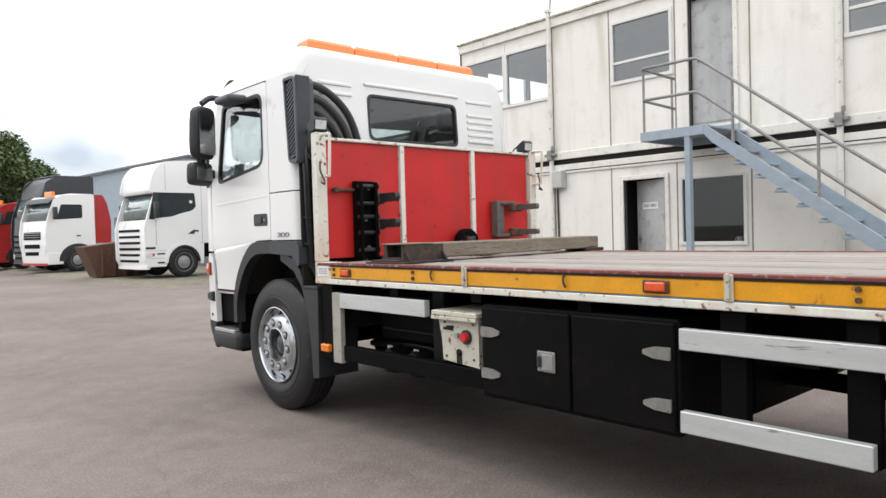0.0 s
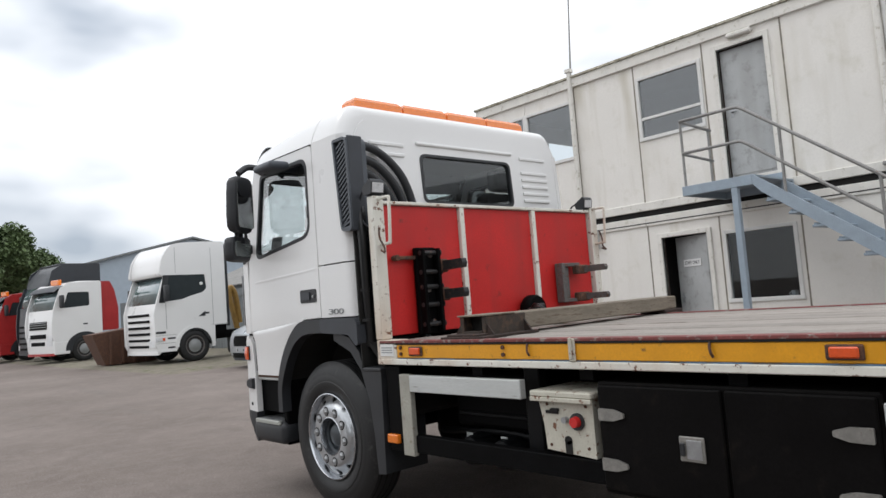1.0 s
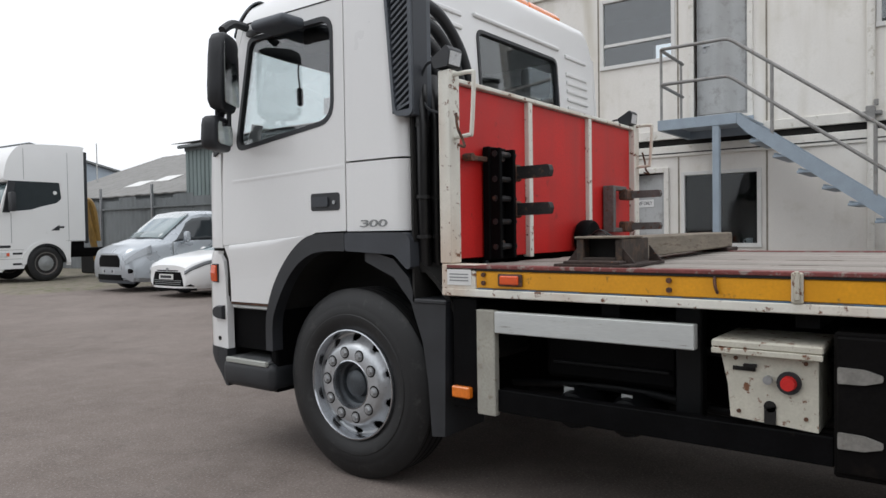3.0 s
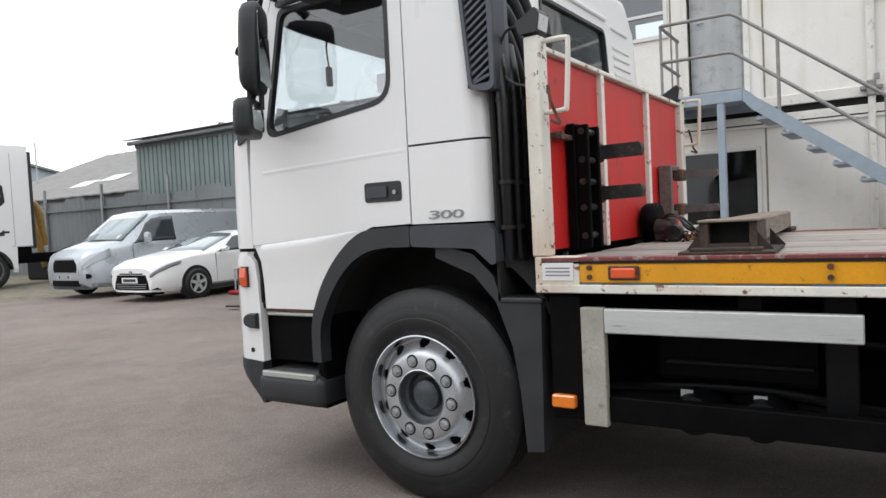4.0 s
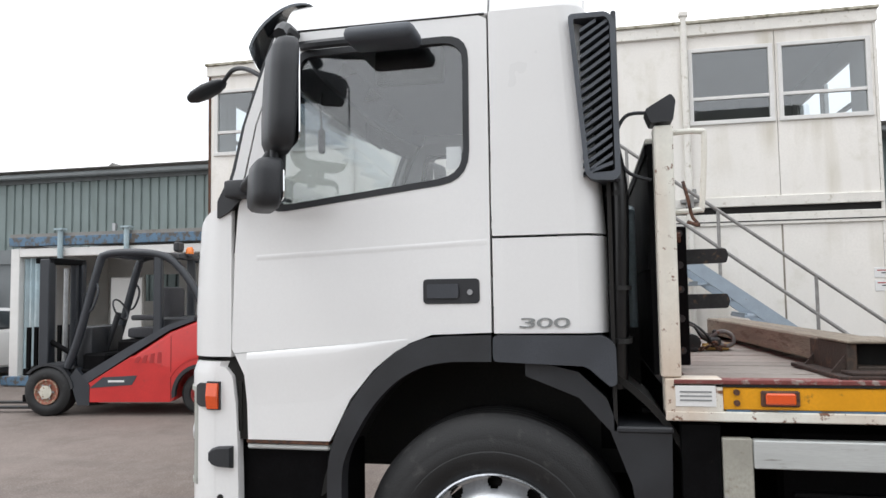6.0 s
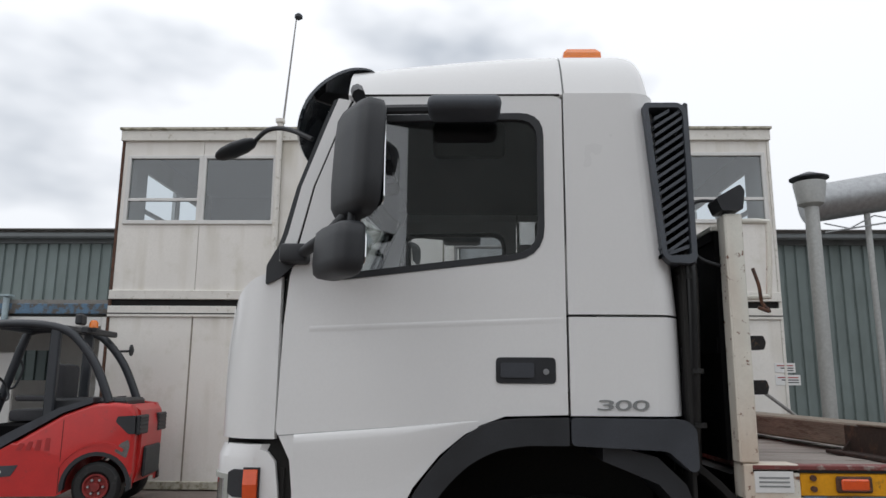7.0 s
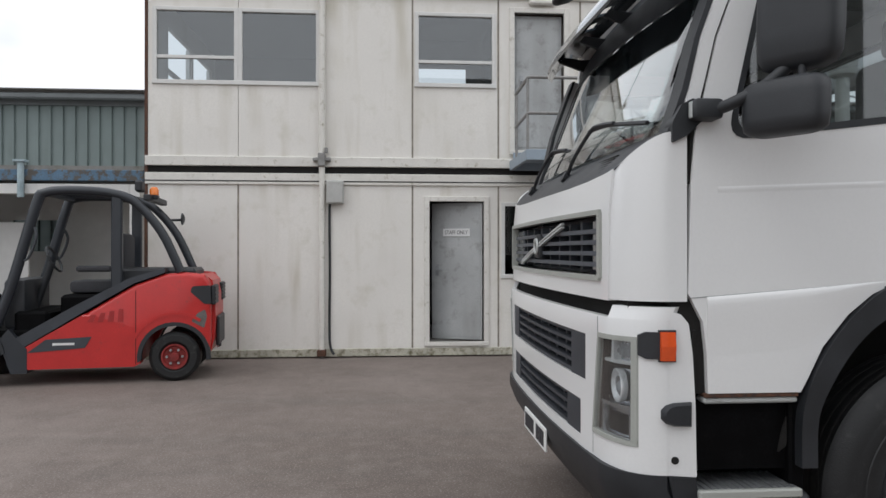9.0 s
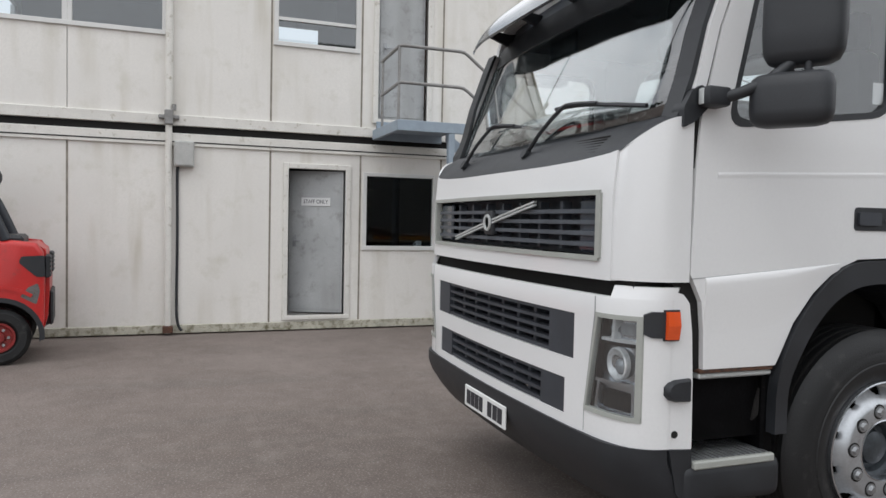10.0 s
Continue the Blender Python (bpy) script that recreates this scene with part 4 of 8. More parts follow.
grille = part("grille_frame", joined(*[sheet(us, vs, lambda u, v, d: Vector((u, front_y(u) - 0.005 - d, v)), 0.04) for us, vs in ((steps(gx0 - 0.012, gx1 + 0.012, 10), [gz1 - 0.002, gz1 + 0.018]), (steps(gx0 - 0.012, gx1 + 0.012, 10), [gz0 - 0.018, gz0 + 0.002]), ([gx0 - 0.022, gx0 + 0.006], [gz0 - 0.006, gz1 + 0.006]), ([gx1 - 0.006, gx1 + 0.022], [gz0 - 0.006, gz1 + 0.006]))]), M["surround"], truck, "grey grille surround with a diagonal bar")
part("grille_back", box(gx0, gx1, 6.555, 6.575, gz0, gz1), M["grey_plastic"], grille)
for z in (1.40, 1.445, 1.49, 1.535):
    part("grille_slat", sheet(steps(gx0 + 0.016, gx1 - 0.016, 8), [z - 0.009, z + 0.009], lambda u, v, d: Vector((u, front_y(u) - 0.03 - d, v)), 0.05), M["grille_grey"], grille)
for x in steps(3.36, 4.58, 6):
    part("grille_bar", box(x - 0.012, x + 0.012, 6.60, 6.645, gz0 + 0.02, gz1 - 0.02), M["grille_grey"], grille)
for x0, x1 in ((gx0 + 0.015, gx0 + 0.19), (gx1 - 0.19, gx1 - 0.015)):
    part("grille_blank", box(x0, x1, 6.61, 6.64, gz0 + 0.012, gz1 - 0.012, 0.01), M["grille_blank"], grille)
part("diagonal_bar", sheet(steps(0, 1, 6), [0, 0.024], lambda u, v, d: Vector((4.52 - 1.0 * u, front_y(4.52 - 1.0 * u) - 0.012 - d, gz0 + 0.02 + (gz1 - gz0 - 0.06) * u + v)), 0.015, [(-1, 2, 0.009, 0.015)]), M["alu"], grille)
em = part("emblem", box(3.965, 4.075, 6.67, 6.708, 1.415, 1.545, 0.015, 2), M["black"], grille, smooth=40)
part("emblem_ring", lathe([(0.0, 0.028), (0.008, 0.03), (0.008, 0.042), (0.0, 0.044)], (4.02, 6.708, 1.48), "y", 20), M["alu"], em)
for i, (a, b) in enumerate(((2.985, 3.04), (3.055, 3.135), (3.15, 3.205))):
    part("model_badge", box(a, b, 6.62, 6.662, 1.282, 1.312, 0.002), M["badge"], truck)
# Near-black block that paints the shade in the gap above the bumper.
part("gap_backing", box(2.86, 5.08, 6.45, 6.61, 1.15, 1.30), M["dark_gap_shade"], truck)
part("cowl", sheet([x for x in FXS if 2.7875 < x < SR - 0.0025], steps(0, 1, 4), lambda u, v, d: Vector((u, front_y(u) - 0.036 - 0.17 * v**1.2 * (1 - 0.45 * max(0, (abs(u - CX) - 1.0) / 0.185)) - d, brow_z(u) - 0.004 + v * (1.905 - brow_z(u)))), 0.03), M["black"], truck, smooth=60)
for x0 in (3.13, 4.30):
    part("cowl_vent", joined(*[box(x0, x0 + 0.30, 6.53 - 0.5 * (z - 1.775), 6.625 - 0.95 * (z - 1.775), z, z + 0.007) for z in steps(1.772, 1.842, 5)]), M["dark_gap_shade"], truck)


def screen_y(u, v):
    a = abs(u - CX) / 1.12
    return 6.558 - (v - 1.88) * 0.38 - 0.103 * a**2.2


ws = part("windscreen", sheet([x for x in steps(SL + 0.10, SR - 0.10, 12)], steps(1.88, 2.62, 5), lambda u, v, d: Vector((u, screen_y(u, v) - d, v)), 0.006), SCREEN, truck, smooth=True)
ws.visible_shadow = False
part("screen_surround", joined(sheet(steps(SL + 0.09, SR - 0.09, 12), [2.50, 2.66], lambda u, v, d: Vector((u, screen_y(u, v) + 0.004 - d, v)), 0.02), *[sheet(us, steps(1.87, 2.6, 4), lambda u, v, d: Vector((u, screen_y(u, v) + 0.004 - d, v)), 0.02) for us in ([SL + 0.03, SL + 0.105], [SR - 0.105, SR - 0.03])]), M["black"], truck)
part("front_header", sheet(steps(SL + 0.03, SR - 0.03, 12), [2.60, 2.68, 2.76, 2.80], lambda u, v, d: Vector((u, 6.265 - 0.5 * (v - 2.6) - 0.09 * (abs(u - CX) / 1.12) ** 3 - d, min(v, roof_at((u - SL) / (SR - SL), 6.15, 0).z))), 0.03), M["grille_grey"], truck, smooth=40)
VIS = curve([(6.06, 2.775, 0), (6.11, 2.825, 0), (6.21, 2.838, 0), (6.31, 2.81, 0), (6.41, 2.745, 0), (6.485, 2.66, 0), (6.52, 2.585, 0)], 3)
SLOTS = [(x, x + w, a, b) for x in steps(3.30, 4.42, 4) for w, a, b in ((0.15, 7, 9), (0.17, 10.2, 11.2))]


def visor_at(u, v, d):
    """Blade of the visor: its lip draws back and up towards both rounded ends."""
    j = min(int(v), len(VIS) - 2)
    p = VIS[j].lerp(VIS[j + 1], v - j)
    k = 1 - 0.24 * max(0, (abs(u - CX) - 0.54) / 0.55) ** 2 - 0.06 * abs(u - CX)
    return Vector((u, 6.09 + (p.x - 6.09) * k - d * 0.7, 2.735 + (p.y - 2.735) * k - 0.05 * max(0, abs(u - CX) - 0.7) - d * 0.7))


M["visor"] = mat("blue_black_visor", (0.03, 0.042, 0.055), 0.16, vary=0.2, scale=4, bump=0.02, coat=0.8)
visor = part("sun_visor", sheet(steps(SL + 0.10, SR - 0.10, 32), list(range(len(VIS))), visor_at, 0.014, SLOTS), M["visor"], truck, "blue-black curved sun visor over the windscreen", smooth=40)
for x in (3.03, 3.5, CX, 4.44, 4.91):
    part("visor_bracket", plate([(6.10, 2.66), (6.19, 2.64), (6.36, 2.70), (6.33, 2.735), (6.2, 2.72), (6.1, 2.73)], [], on_x, x - 0.012, x + 0.012), M["black"], visor)
for s, x in ((1, 3.80), (1, 4.62)):
    w = part("wiper", joined(tube(curve([(x, 6.60, 1.825), (x - 0.10, 6.585, 1.915), (x - 0.24, 6.545, 2.02), (x - 0.32, 6.53, 2.03), (x - 0.5, 6.52, 2.01)], 6), 0.010, 6), tube(curve([(x - 0.16, 6.53, 2.03), (x - 0.42, 6.517, 2.015), (x - 0.82, 6.49, 1.955)], 4), 0.010, 6), rod((x, 6.56, 1.80), (x, 6.62, 1.83), 0.028)), M["black"], truck)
fm = part("front_mirror_arm", tube(curve([(2.97, 6.36, 2.50), (3.05, 6.49, 2.575), (3.13, 6.60, 2.60), (3.18, 6.68, 2.555)], 6), 0.011), M["black"], truck)
part("front_mirror", loft([[Vector((3.18 - 0.05 * q + w * 0.9 * math.cos(a), 6.665 + 0.165 * q, 2.562 - 0.088 * q + w * 0.5 * math.sin(a))) for a in (2 * math.pi * k / 14 for k in range(14))] for q, w in ((0, 0.018), (0.08, 0.042), (0.25, 0.06), (0.55, 0.068), (0.82, 0.056), (0.95, 0.036), (1, 0.014))]), M["black"], fm, smooth=60)

lg = [(3.15, 4.79, 0.925, 1.115), (3.21, 4.73, 0.685, 0.835)]
LAMP = (2.83, 2.99, 0.75, 1.125)  # outer and inner edge at the top, bottom and top


def slant(x, z):
    """The headlamp's inner edge leans towards the middle of the bumper at its foot."""
    a = abs(x - CX)
    k = max(0, 1 - abs(a - (CX - LAMP[1])) / 0.13)
    return x + math.copysign(1, CX - x) * 0.075 * k * min(1, max(0, (LAMP[3] - z) / (LAMP[3] - LAMP[2])))

bump = part("bumper", sheet(FXS, [0.64, 0.68, 0.7, 1.2, 1.225, 1.25], lambda u, v, d: Vector((slant(u, v) + d * max(-1, min(1, (CX - u) * 8 - math.copysign(8.2, CX - u))) * (abs(u - CX) > 1.02), front_y(u) - 0.003 - 0.4 * max(0, v - 1.2) - d, v)), 0.03, [*lg, (2.93, 5.01, 1.205, 1.3), (LAMP[0], LAMP[1], LAMP[2], LAMP[3]), (2 * CX - LAMP[1], 2 * CX - LAMP[0], LAMP[2], LAMP[3])]), M["white"], truck, "white bumper with two black lower grilles", smooth=50)
for far in (0, 1):
    part("bumper_side", plate(rounded([(6.482, 0.64), (6.38, 0.632), (6.385, 0.90), (6.395, 1.08), (6.41, 1.19), (6.44, 1.225), (6.482, 1.235)], 0.006), [], lambda u, v, d: Vector((side_x(far, d - 0.0), u, v)), 0.0, 0.05), M["white"], bump)
    part("side_gap", plate([(6.40, 0.93), (6.32, 0.93), (6.33, 1.28), (6.44, 1.30), (6.48, 1.27), (6.43, 1.2)], [], lambda u, v, d: Vector((side_x(far, d), u, v)), 0.025, 0.08), M["dark_gap_shade"], bump)
    lx = side_x(far, 0)
    def on_corner(u, v, d):
        """Along the side and round the corner: u in metres from the bumper's rear edge of the curve."""
        a = min(radians(70), max(0, u) / 0.19)
        q = (SL - 0.014 + d + 0.2 * (1 - math.cos(a)), 6.477 + (u if u < 0 else 0.18 * math.sin(a)) + 0.012 * math.sin(a))
        return Vector((q[0] if not far else 2 * CX - q[0], q[1], v))
    t = part("corner_lamp", sheet([0.03, 0.05, 0.07, 0.09, 0.105, 0.118], [1.062, 1.075, 1.148, 1.16], lambda u, v, d: on_corner(u, 1.11 + (v - 1.11) * (1 - 0.25 * max(0, (u - 0.09) / 0.028)), d + 0.004), 0.03), M["black"], bump, smooth=40)
    part("lamp_rim", sheet([-0.016, 0, 0.02, 0.046], [1.052, 1.168], lambda u, v, d: on_corner(u, v, d + 0.004), 0.02), M["black"], t)
    part("indicator_lens", sheet([-0.01, 0, 0.02, 0.042], [1.058, 1.11, 1.162], lambda u, v, d: on_corner(u, v, d - 0.014 + 0.008 * (v != 1.11)), 0.024), M["orange"], t)
    part("side_slot", box(*sorted((side_x(far, 0.016), side_x(far, 0.032))), 6.376, 6.39, 0.965, 1.165), M["dark_gap_shade"], bump)
    part("hinge_knob", joined(rod((side_x(far, 0), 6.462, 0.695), (side_x(far, -0.004), 6.462, 0.695), 0.014)), M["dark_gap_shade"], bump)
    def cover_ring(w, q):
        """A D-shaped cap: round towards the nose, square at the bumper's rear edge."""
        half = [(6.402, 0.045), (6.47, 0.042), (6.498, 0.033), (6.514, 0.016)]
        pts = [(6.45 + (y - 6.45) * q, 0.862 + h * q) for y, h in half] + [(6.45 + (y - 6.45) * q, 0.862 - h * q) for y, h in half[::-1]]
        return [Vector((side_x(far, -0.035 * w + 0.01), y, z)) for y, z in pts]
    part("towing_cover", loft([cover_ring(w, q) for w, q in ((0, 1), (0.6, 0.97), (1, 0.82))]), M["black"], bump, smooth=40)
    # headlamp
    m = 1 if far else 0
    h0, h1 = (2 * CX - LAMP[1], 2 * CX - LAMP[0]) if far else LAMP[:2]
    zb, zt = LAMP[2:]

    def on_lamp(u, v, d):
        return Vector((slant(u, v), front_y(u) - 0.022 - d, v))
    hl = part("headlamp", joined(*[sheet(us, vs, lambda u, v, d: on_lamp(u, v, d - 0.026), 0.025) for us, vs in (([h0 - 0.010, h0 + 0.004], steps(zb, zt, 6)), ([h1 - 0.004, h1 + 0.010], steps(zb, zt, 6)), (steps(h0 - 0.010, h1 + 0.010, 6), [zb - 0.014, zb + 0.004]), (steps(h0 - 0.010, h1 + 0.010, 6), [zt - 0.004, zt + 0.014]))]), M["surround"], bump, "clear headlamp in a grey surround")
    part("reflector", sheet(steps(h0, h1, 8), steps(zb, zt, 8), lambda u, v, d: on_lamp(u, v, d + 0.03), 0.01), M["chrome"], hl)
    part("lamp_shadow_line", joined(*[sheet(us, steps(zb, zt, 6), lambda u, v, d: on_lamp(u, v, d - 0.004), 0.03) for us in ([h0 + 0.006, h0 + 0.013], [h1 - 0.013, h1 - 0.006])]), M["dark_gap_shade"], hl)
    hc = (h0 + h1) / 2
    sg = -1 if far else 1

    def cell(a0, a1, z0, z1, out):
        """A block inside the lamp between two shares of its width."""
        return sheet([h0 + (h1 - h0) * a0, h0 + (h1 - h0) * (a0 + a1) / 2, h0 + (h1 - h0) * a1], [z0, z1], lambda u, v, d: on_lamp(u, v, d + 0.03 - out), out)
    yb = front_y(hc) - 0.052
    xb = slant(hc, 0.945)
    part("lamp_bowl", lathe([(0.0, 0.062), (0.024, 0.064), (0.026, 0.058), (0.012, 0.048), (0.004, 0.03), (0.0, 0.012)], (xb, yb, 0.945), "y", 28), M["lens"], hl, smooth=40)
    part("lamp_lens", lathe([(0.004, 0.034), (0.016, 0.028), (0.024, 0.012)], (xb - 0.008 * sg, yb, 0.935), "y", 20), M["bulb"], hl, smooth=True)
    part("lamp_cell", joined(cell(0.08, 0.92, 1.03, 1.042, 0.03), cell(0.56, 0.64, 1.042, 1.12, 0.03)), M["lens"], hl)
    part("lamp_gap", joined(cell(0.06, 0.1, 0.89, 1.02, 0.012), cell(0.9, 0.95, 0.89, 1.02, 0.012), cell(0.1, 0.9, 1.012, 1.026, 0.012), cell(0.66, 0.9, 1.05, 1.11, 0.012)), M["dark_gap_shade"], hl)
    part("lamp_cell", cell(0.12, 0.5, 1.06, 1.105, 0.016), M["bulb"], hl)
    part("lamp_bulb", lathe([(0.0, 0.03), (0.02, 0.026), (0.03, 0.01)], (slant(hc, 1.08) + 0.035, yb, 1.08), "y", 14), M["bulb"], hl, smooth=True)
    part("lamp_bar", joined(cell(0.06, 0.94, 0.862, 0.876, 0.034), cell(0.06, 0.94, 0.738, 0.748, 0.034), cell(0.1, 0.16, 0.748, 0.862, 0.034), cell(0.8, 0.86, 0.748, 0.862, 0.034)), M["chrome"], hl)
    part("lamp_recess", cell(0.2, 0.76, 0.762, 0.835, 0.01), M["dark_gap_shade"], hl)
    part("lamp_cover", sheet(steps(h0, h1, 6), steps(zb, zt, 4), lambda u, v, d: on_lamp(u, v, d - 0.02), 0.004), GLASS, hl).visible_shadow = False
    part("bumper_seam", sheet([h1 + 0.019 if not far else h0 - 0.023, h1 + 0.023 if not far else h0 - 0.019], steps(0.65, 1.2, 8), lambda u, v, d: Vector((slant(u, v), front_y(u) - 0.0015 - d, v)), 0.01), M["badge"], hl)
for x0, x1, z0, z1 in lg:
    lo = part("lower_grille", box(x0, x1, 6.50, 6.53, z0, z1), M["dark_gap_shade"], bump, "black slatted lower grille")
    rows = 4 if z1 - z0 > 0.16 else 3
    part("grille_net", joined(*[sheet(steps(x0, x1, 8), [z - 0.007, z + 0.007], lambda u, v, d: Vector((u, front_y(u) - 0.012 - d, v)), 0.05) for z in steps(z0 + 0.01, z1 - 0.01, rows)]), M["grey_plastic"], lo)
    for x in steps(x0 + 0.20, x1 - 0.20, 7):
        part("grille_bar", box(x - 0.014, x + 0.014, 6.60, 6.672, z0, z1), M["grey_plastic"], lo)
    for a, b in ((x0, x0 + 0.2), (x1 - 0.2, x1)):
        part("grille_end", sheet(steps(a, b, 3), [z0, z1], lambda u, v, d: Vector((u, front_y(u) - 0.008 - d, v)), 0.05), M["grey_plastic"], lo)
skirt = part("bumper_skirt", sheet([SL] + [x for x in FXS if 2.79 < x < SR - 0.005] + [SR], steps(0.36, 0.64, 4), lambda u, v, d: Vector((u + (d if u < 2.8 else -d if u > SR - 0.015 else 0), front_y(u) + 0.008 - 1.1 * max(0, 0.56 - v) ** 1.35 - d, v + 0.07 * max(0, (abs(u - CX) - 0.9) / 0.285) * (0.64 - v) / 0.28)), 0.04), M["black"], truck, "dark plastic lower bumper", smooth=30)
for far in (0, 1):
    part("skirt_side", plate([(6.487, 0.638), (6.385, 0.63), (6.375, 0.40), (6.40, 0.40), (6.45, 0.47)], [], lambda u, v, d: Vector((side_x(far, d), u, v)), -0.006, 0.06), M["black"], skirt)
np_ = part("number_plate", box(3.70, 4.22, 6.722, 6.734, 0.47, 0.585, 0.004), M["plate_white"], truck, "white plate with dark bars")
for a, b in ((3.73, 3.78), (3.79, 3.84), (3.855, 3.905), (3.97, 4.015), (4.025, 4.07), (4.08, 4.125), (4.135, 4.185)):
    part("plate_bar", box(a, b, 6.734, 6.737, 0.49, 0.565), M["ink"], np_)

# inside the cab
M["lining"] = mat("grey_roof_lining", (0.12, 0.12, 0.125), 0.9, vary=0.1, scale=6)
part("cab_floor", box(SL + 0.06, SR - 0.06, 4.99, 6.45, 1.36, 1.42), M["seat"], truck)
part("dashboard", joined(box(SL + 0.08, SR - 0.08, 6.08, 6.45, 1.5, 1.90, 0.05, 2), box(4.34, 4.94, 6.0, 6.3, 1.75, 1.97, 0.05, 2)), M["grey_plastic"], truck, smooth=40)
for x in (3.0, 4.38):
    s = part("cab_seat", joined(box(x, x + 0.5, 5.3, 5.8, 1.62, 1.78, 0.05, 2), box(x + 0.02, x + 0.48, 5.15, 5.32, 1.7, 2.32, 0.06, 2)), M["seat"], truck, smooth=40)
    part("headrest", box(x + 0.1, x + 0.4, 5.13, 5.24, 2.33, 2.52, 0.04, 2), M["seat"], s, smooth=40)
part("steering_wheel", joined(tube([(4.64 + 0.2 * math.cos(a), 5.98 - 0.13 * math.sin(a), 1.98 + 0.15 * math.sin(a)) for a in (2 * math.pi * k / 24 for k in range(25))], 0.015, 6), rod((4.64, 5.98, 1.98), (4.64, 6.15, 1.8), 0.03)), M["black"], truck)
part("roof_lining", box(SL + 0.1, SR - 0.1, 5.02, 6.1, 2.66, 2.68), M["lining"], truck)
part("overhead_mirror", box(2.965, 3.025, 5.535, 5.845, 2.42, 2.585, 0.03, 2), M["chassis"], truck, smooth=40)
part("interior_blind", box(4.0, 4.3, 6.20, 6.22, 2.42, 2.53, 0.01), M["black"], truck)

part("window_sticker", box(SL + 0.018, SL + 0.0195, 5.435, 5.495, 2.01, 2.10), M["sign"], truck)
part("hanging_cord", joined(tube(curve([(3.25, 6.19, 2.49), (3.25, 6.20, 2.42), (3.26, 6.20, 2.34), (3.262, 6.20, 2.32)], 5), 0.006, 6), box(3.24, 3.285, 6.185, 6.215, 2.20, 2.32, 0.018, 2)), M["black"], truck)
part("screen_sticker", sheet([3.02, 3.125], [1.95, 2.075], lambda u, v, d: Vector((u, screen_y(u, v) - 0.012 - d, v)), 0.002), M["sign"], truck)
# amber beacon bar
bar = part("beacon_bar", joined(box(3.08, 4.82, 5.115, 5.26, 2.80, 2.855)), M["alu"], truck, "long amber warning light bar")
for a, b in zip(steps(3.035, 4.865, 4), steps(3.035, 4.865, 4)[1:]):
    part("amber_lens", loft([[Vector((x, y, z)) for x, y in ((a + 0.003 + i, 5.095 + i), (b - 0.003 - i, 5.095 + i), (b - 0.003 - i, 5.275 - i), (a + 0.003 + i, 5.275 - i))] for z, i in ((2.85, 0), (2.932, 0.008), (2.956, 0.026))]), M["amber"], bar)

# air intake and ducts behind the cab
M["hose"] = mat("shiny_black_hose", (0.008, 0.008, 0.009), 0.3, vary=0.3, scale=12, bump=0.08)
M["clamp_ring"] = mat("dull_clip_steel", (0.02, 0.02, 0.02), 0.5, 0.3, vary=0.2)
intake = part("air_intake", box(SL - 0.02, SL + 0.10, 4.825, 4.845, 1.93, 2.58, 0.006), M["grey_plastic"], truck, "dark slatted air intake stack")
part("intake_frame", joined(*[plate(rounded([(5.005, 2.575), (4.86, 2.575), (4.83, 2.54), (4.825, 1.95), (4.845, 1.93), (4.93, 1.935), (4.955, 1.96)], 0.02), [rounded([(4.985, 2.555), (4.865, 2.555), (4.85, 2.53), (4.845, 1.965), (4.93, 1.96), (4.938, 1.975)], 0.01)], lambda u, v, d: Vector((SL - 0.03 + d, u, v)), 0, 0.16)]), M["grille_grey"], intake)
# Near-black plate stands in for the shade behind the slats.
part("intake_back", plate([(4.985, 2.555), (4.865, 2.555), (4.845, 1.965), (4.935, 1.965)], [], lambda u, v, d: Vector((SL + 0.06 + d, u, v)), 0, 0.02), M["dark_gap_shade"], intake)
for k in range(18):
    z = 1.93 + k * 0.0345
    lo, hi = (4.962, max(z, 1.965)), (4.852, min(z + 0.075, 2.553))
    if z + 0.06 > 2.555:
        hi = (4.90, 2.553)
    part("intake_slat", plate([(lo[0], lo[1]), (hi[0], hi[1]), (hi[0], hi[1] - 0.014), (lo[0], lo[1] - 0.014)], [], lambda u, v, d: Vector((SL - 0.022 + d, u, v)), 0, 0.05), M["grille_grey"], intake)
for k, off in enumerate((0.0, 0.09, 0.18, 0.27)):
    part("air_duct", tube(curve([(SL + 0.06, 4.88, 2.54 - off * 1.0), (SL + 0.25 - off * 0.25, 4.87, 2.50 - off * 1.05), (SL + 0.44 - off * 0.55, 4.872, 2.36 - off * 1.0), (SL + 0.54 - off * 0.75, 4.872, 2.16 - off * 0.7), (SL + 0.58 - off * 0.85, 4.872, 1.9), (SL + 0.56 - off * 0.9, 4.872, 1.2)], 7), 0.03, 12), M["black"], truck, smooth=True)
for dx_, dy_, r_ in ((0.06, 4.835, 0.036), (0.16, 4.83, 0.04)):
    h_ = part("intake_hose", tube(curve([(SL + dx_ + 0.02, 4.87, 2.15), (SL + dx_, dy_ + 0.01, 2.0), (SL + dx_, dy_, 1.85), (SL + dx_ + 0.01, dy_ + 0.01, 1.5), (SL + dx_ + 0.03, dy_ + 0.02, 1.15)], 6), r_, 12), M["hose"], truck, smooth=50)
    for zc_ in (1.88, 1.52, 1.32):
        part("hose_clip", rod((SL + dx_ + 0.004, dy_ + 0.005, zc_), (SL + dx_ + 0.004, dy_ + 0.005, zc_ + 0.018), r_ + 0.006, seg=14), M["clamp_ring"], h_)
# Added black sheet that paints the shade of the gap behind the hoses.
part("duct_backing", box(SL + 0.012, SL + 0.50, 4.862, 4.876, 1.0, 2.0), M["dark_gap_shade"], truck)
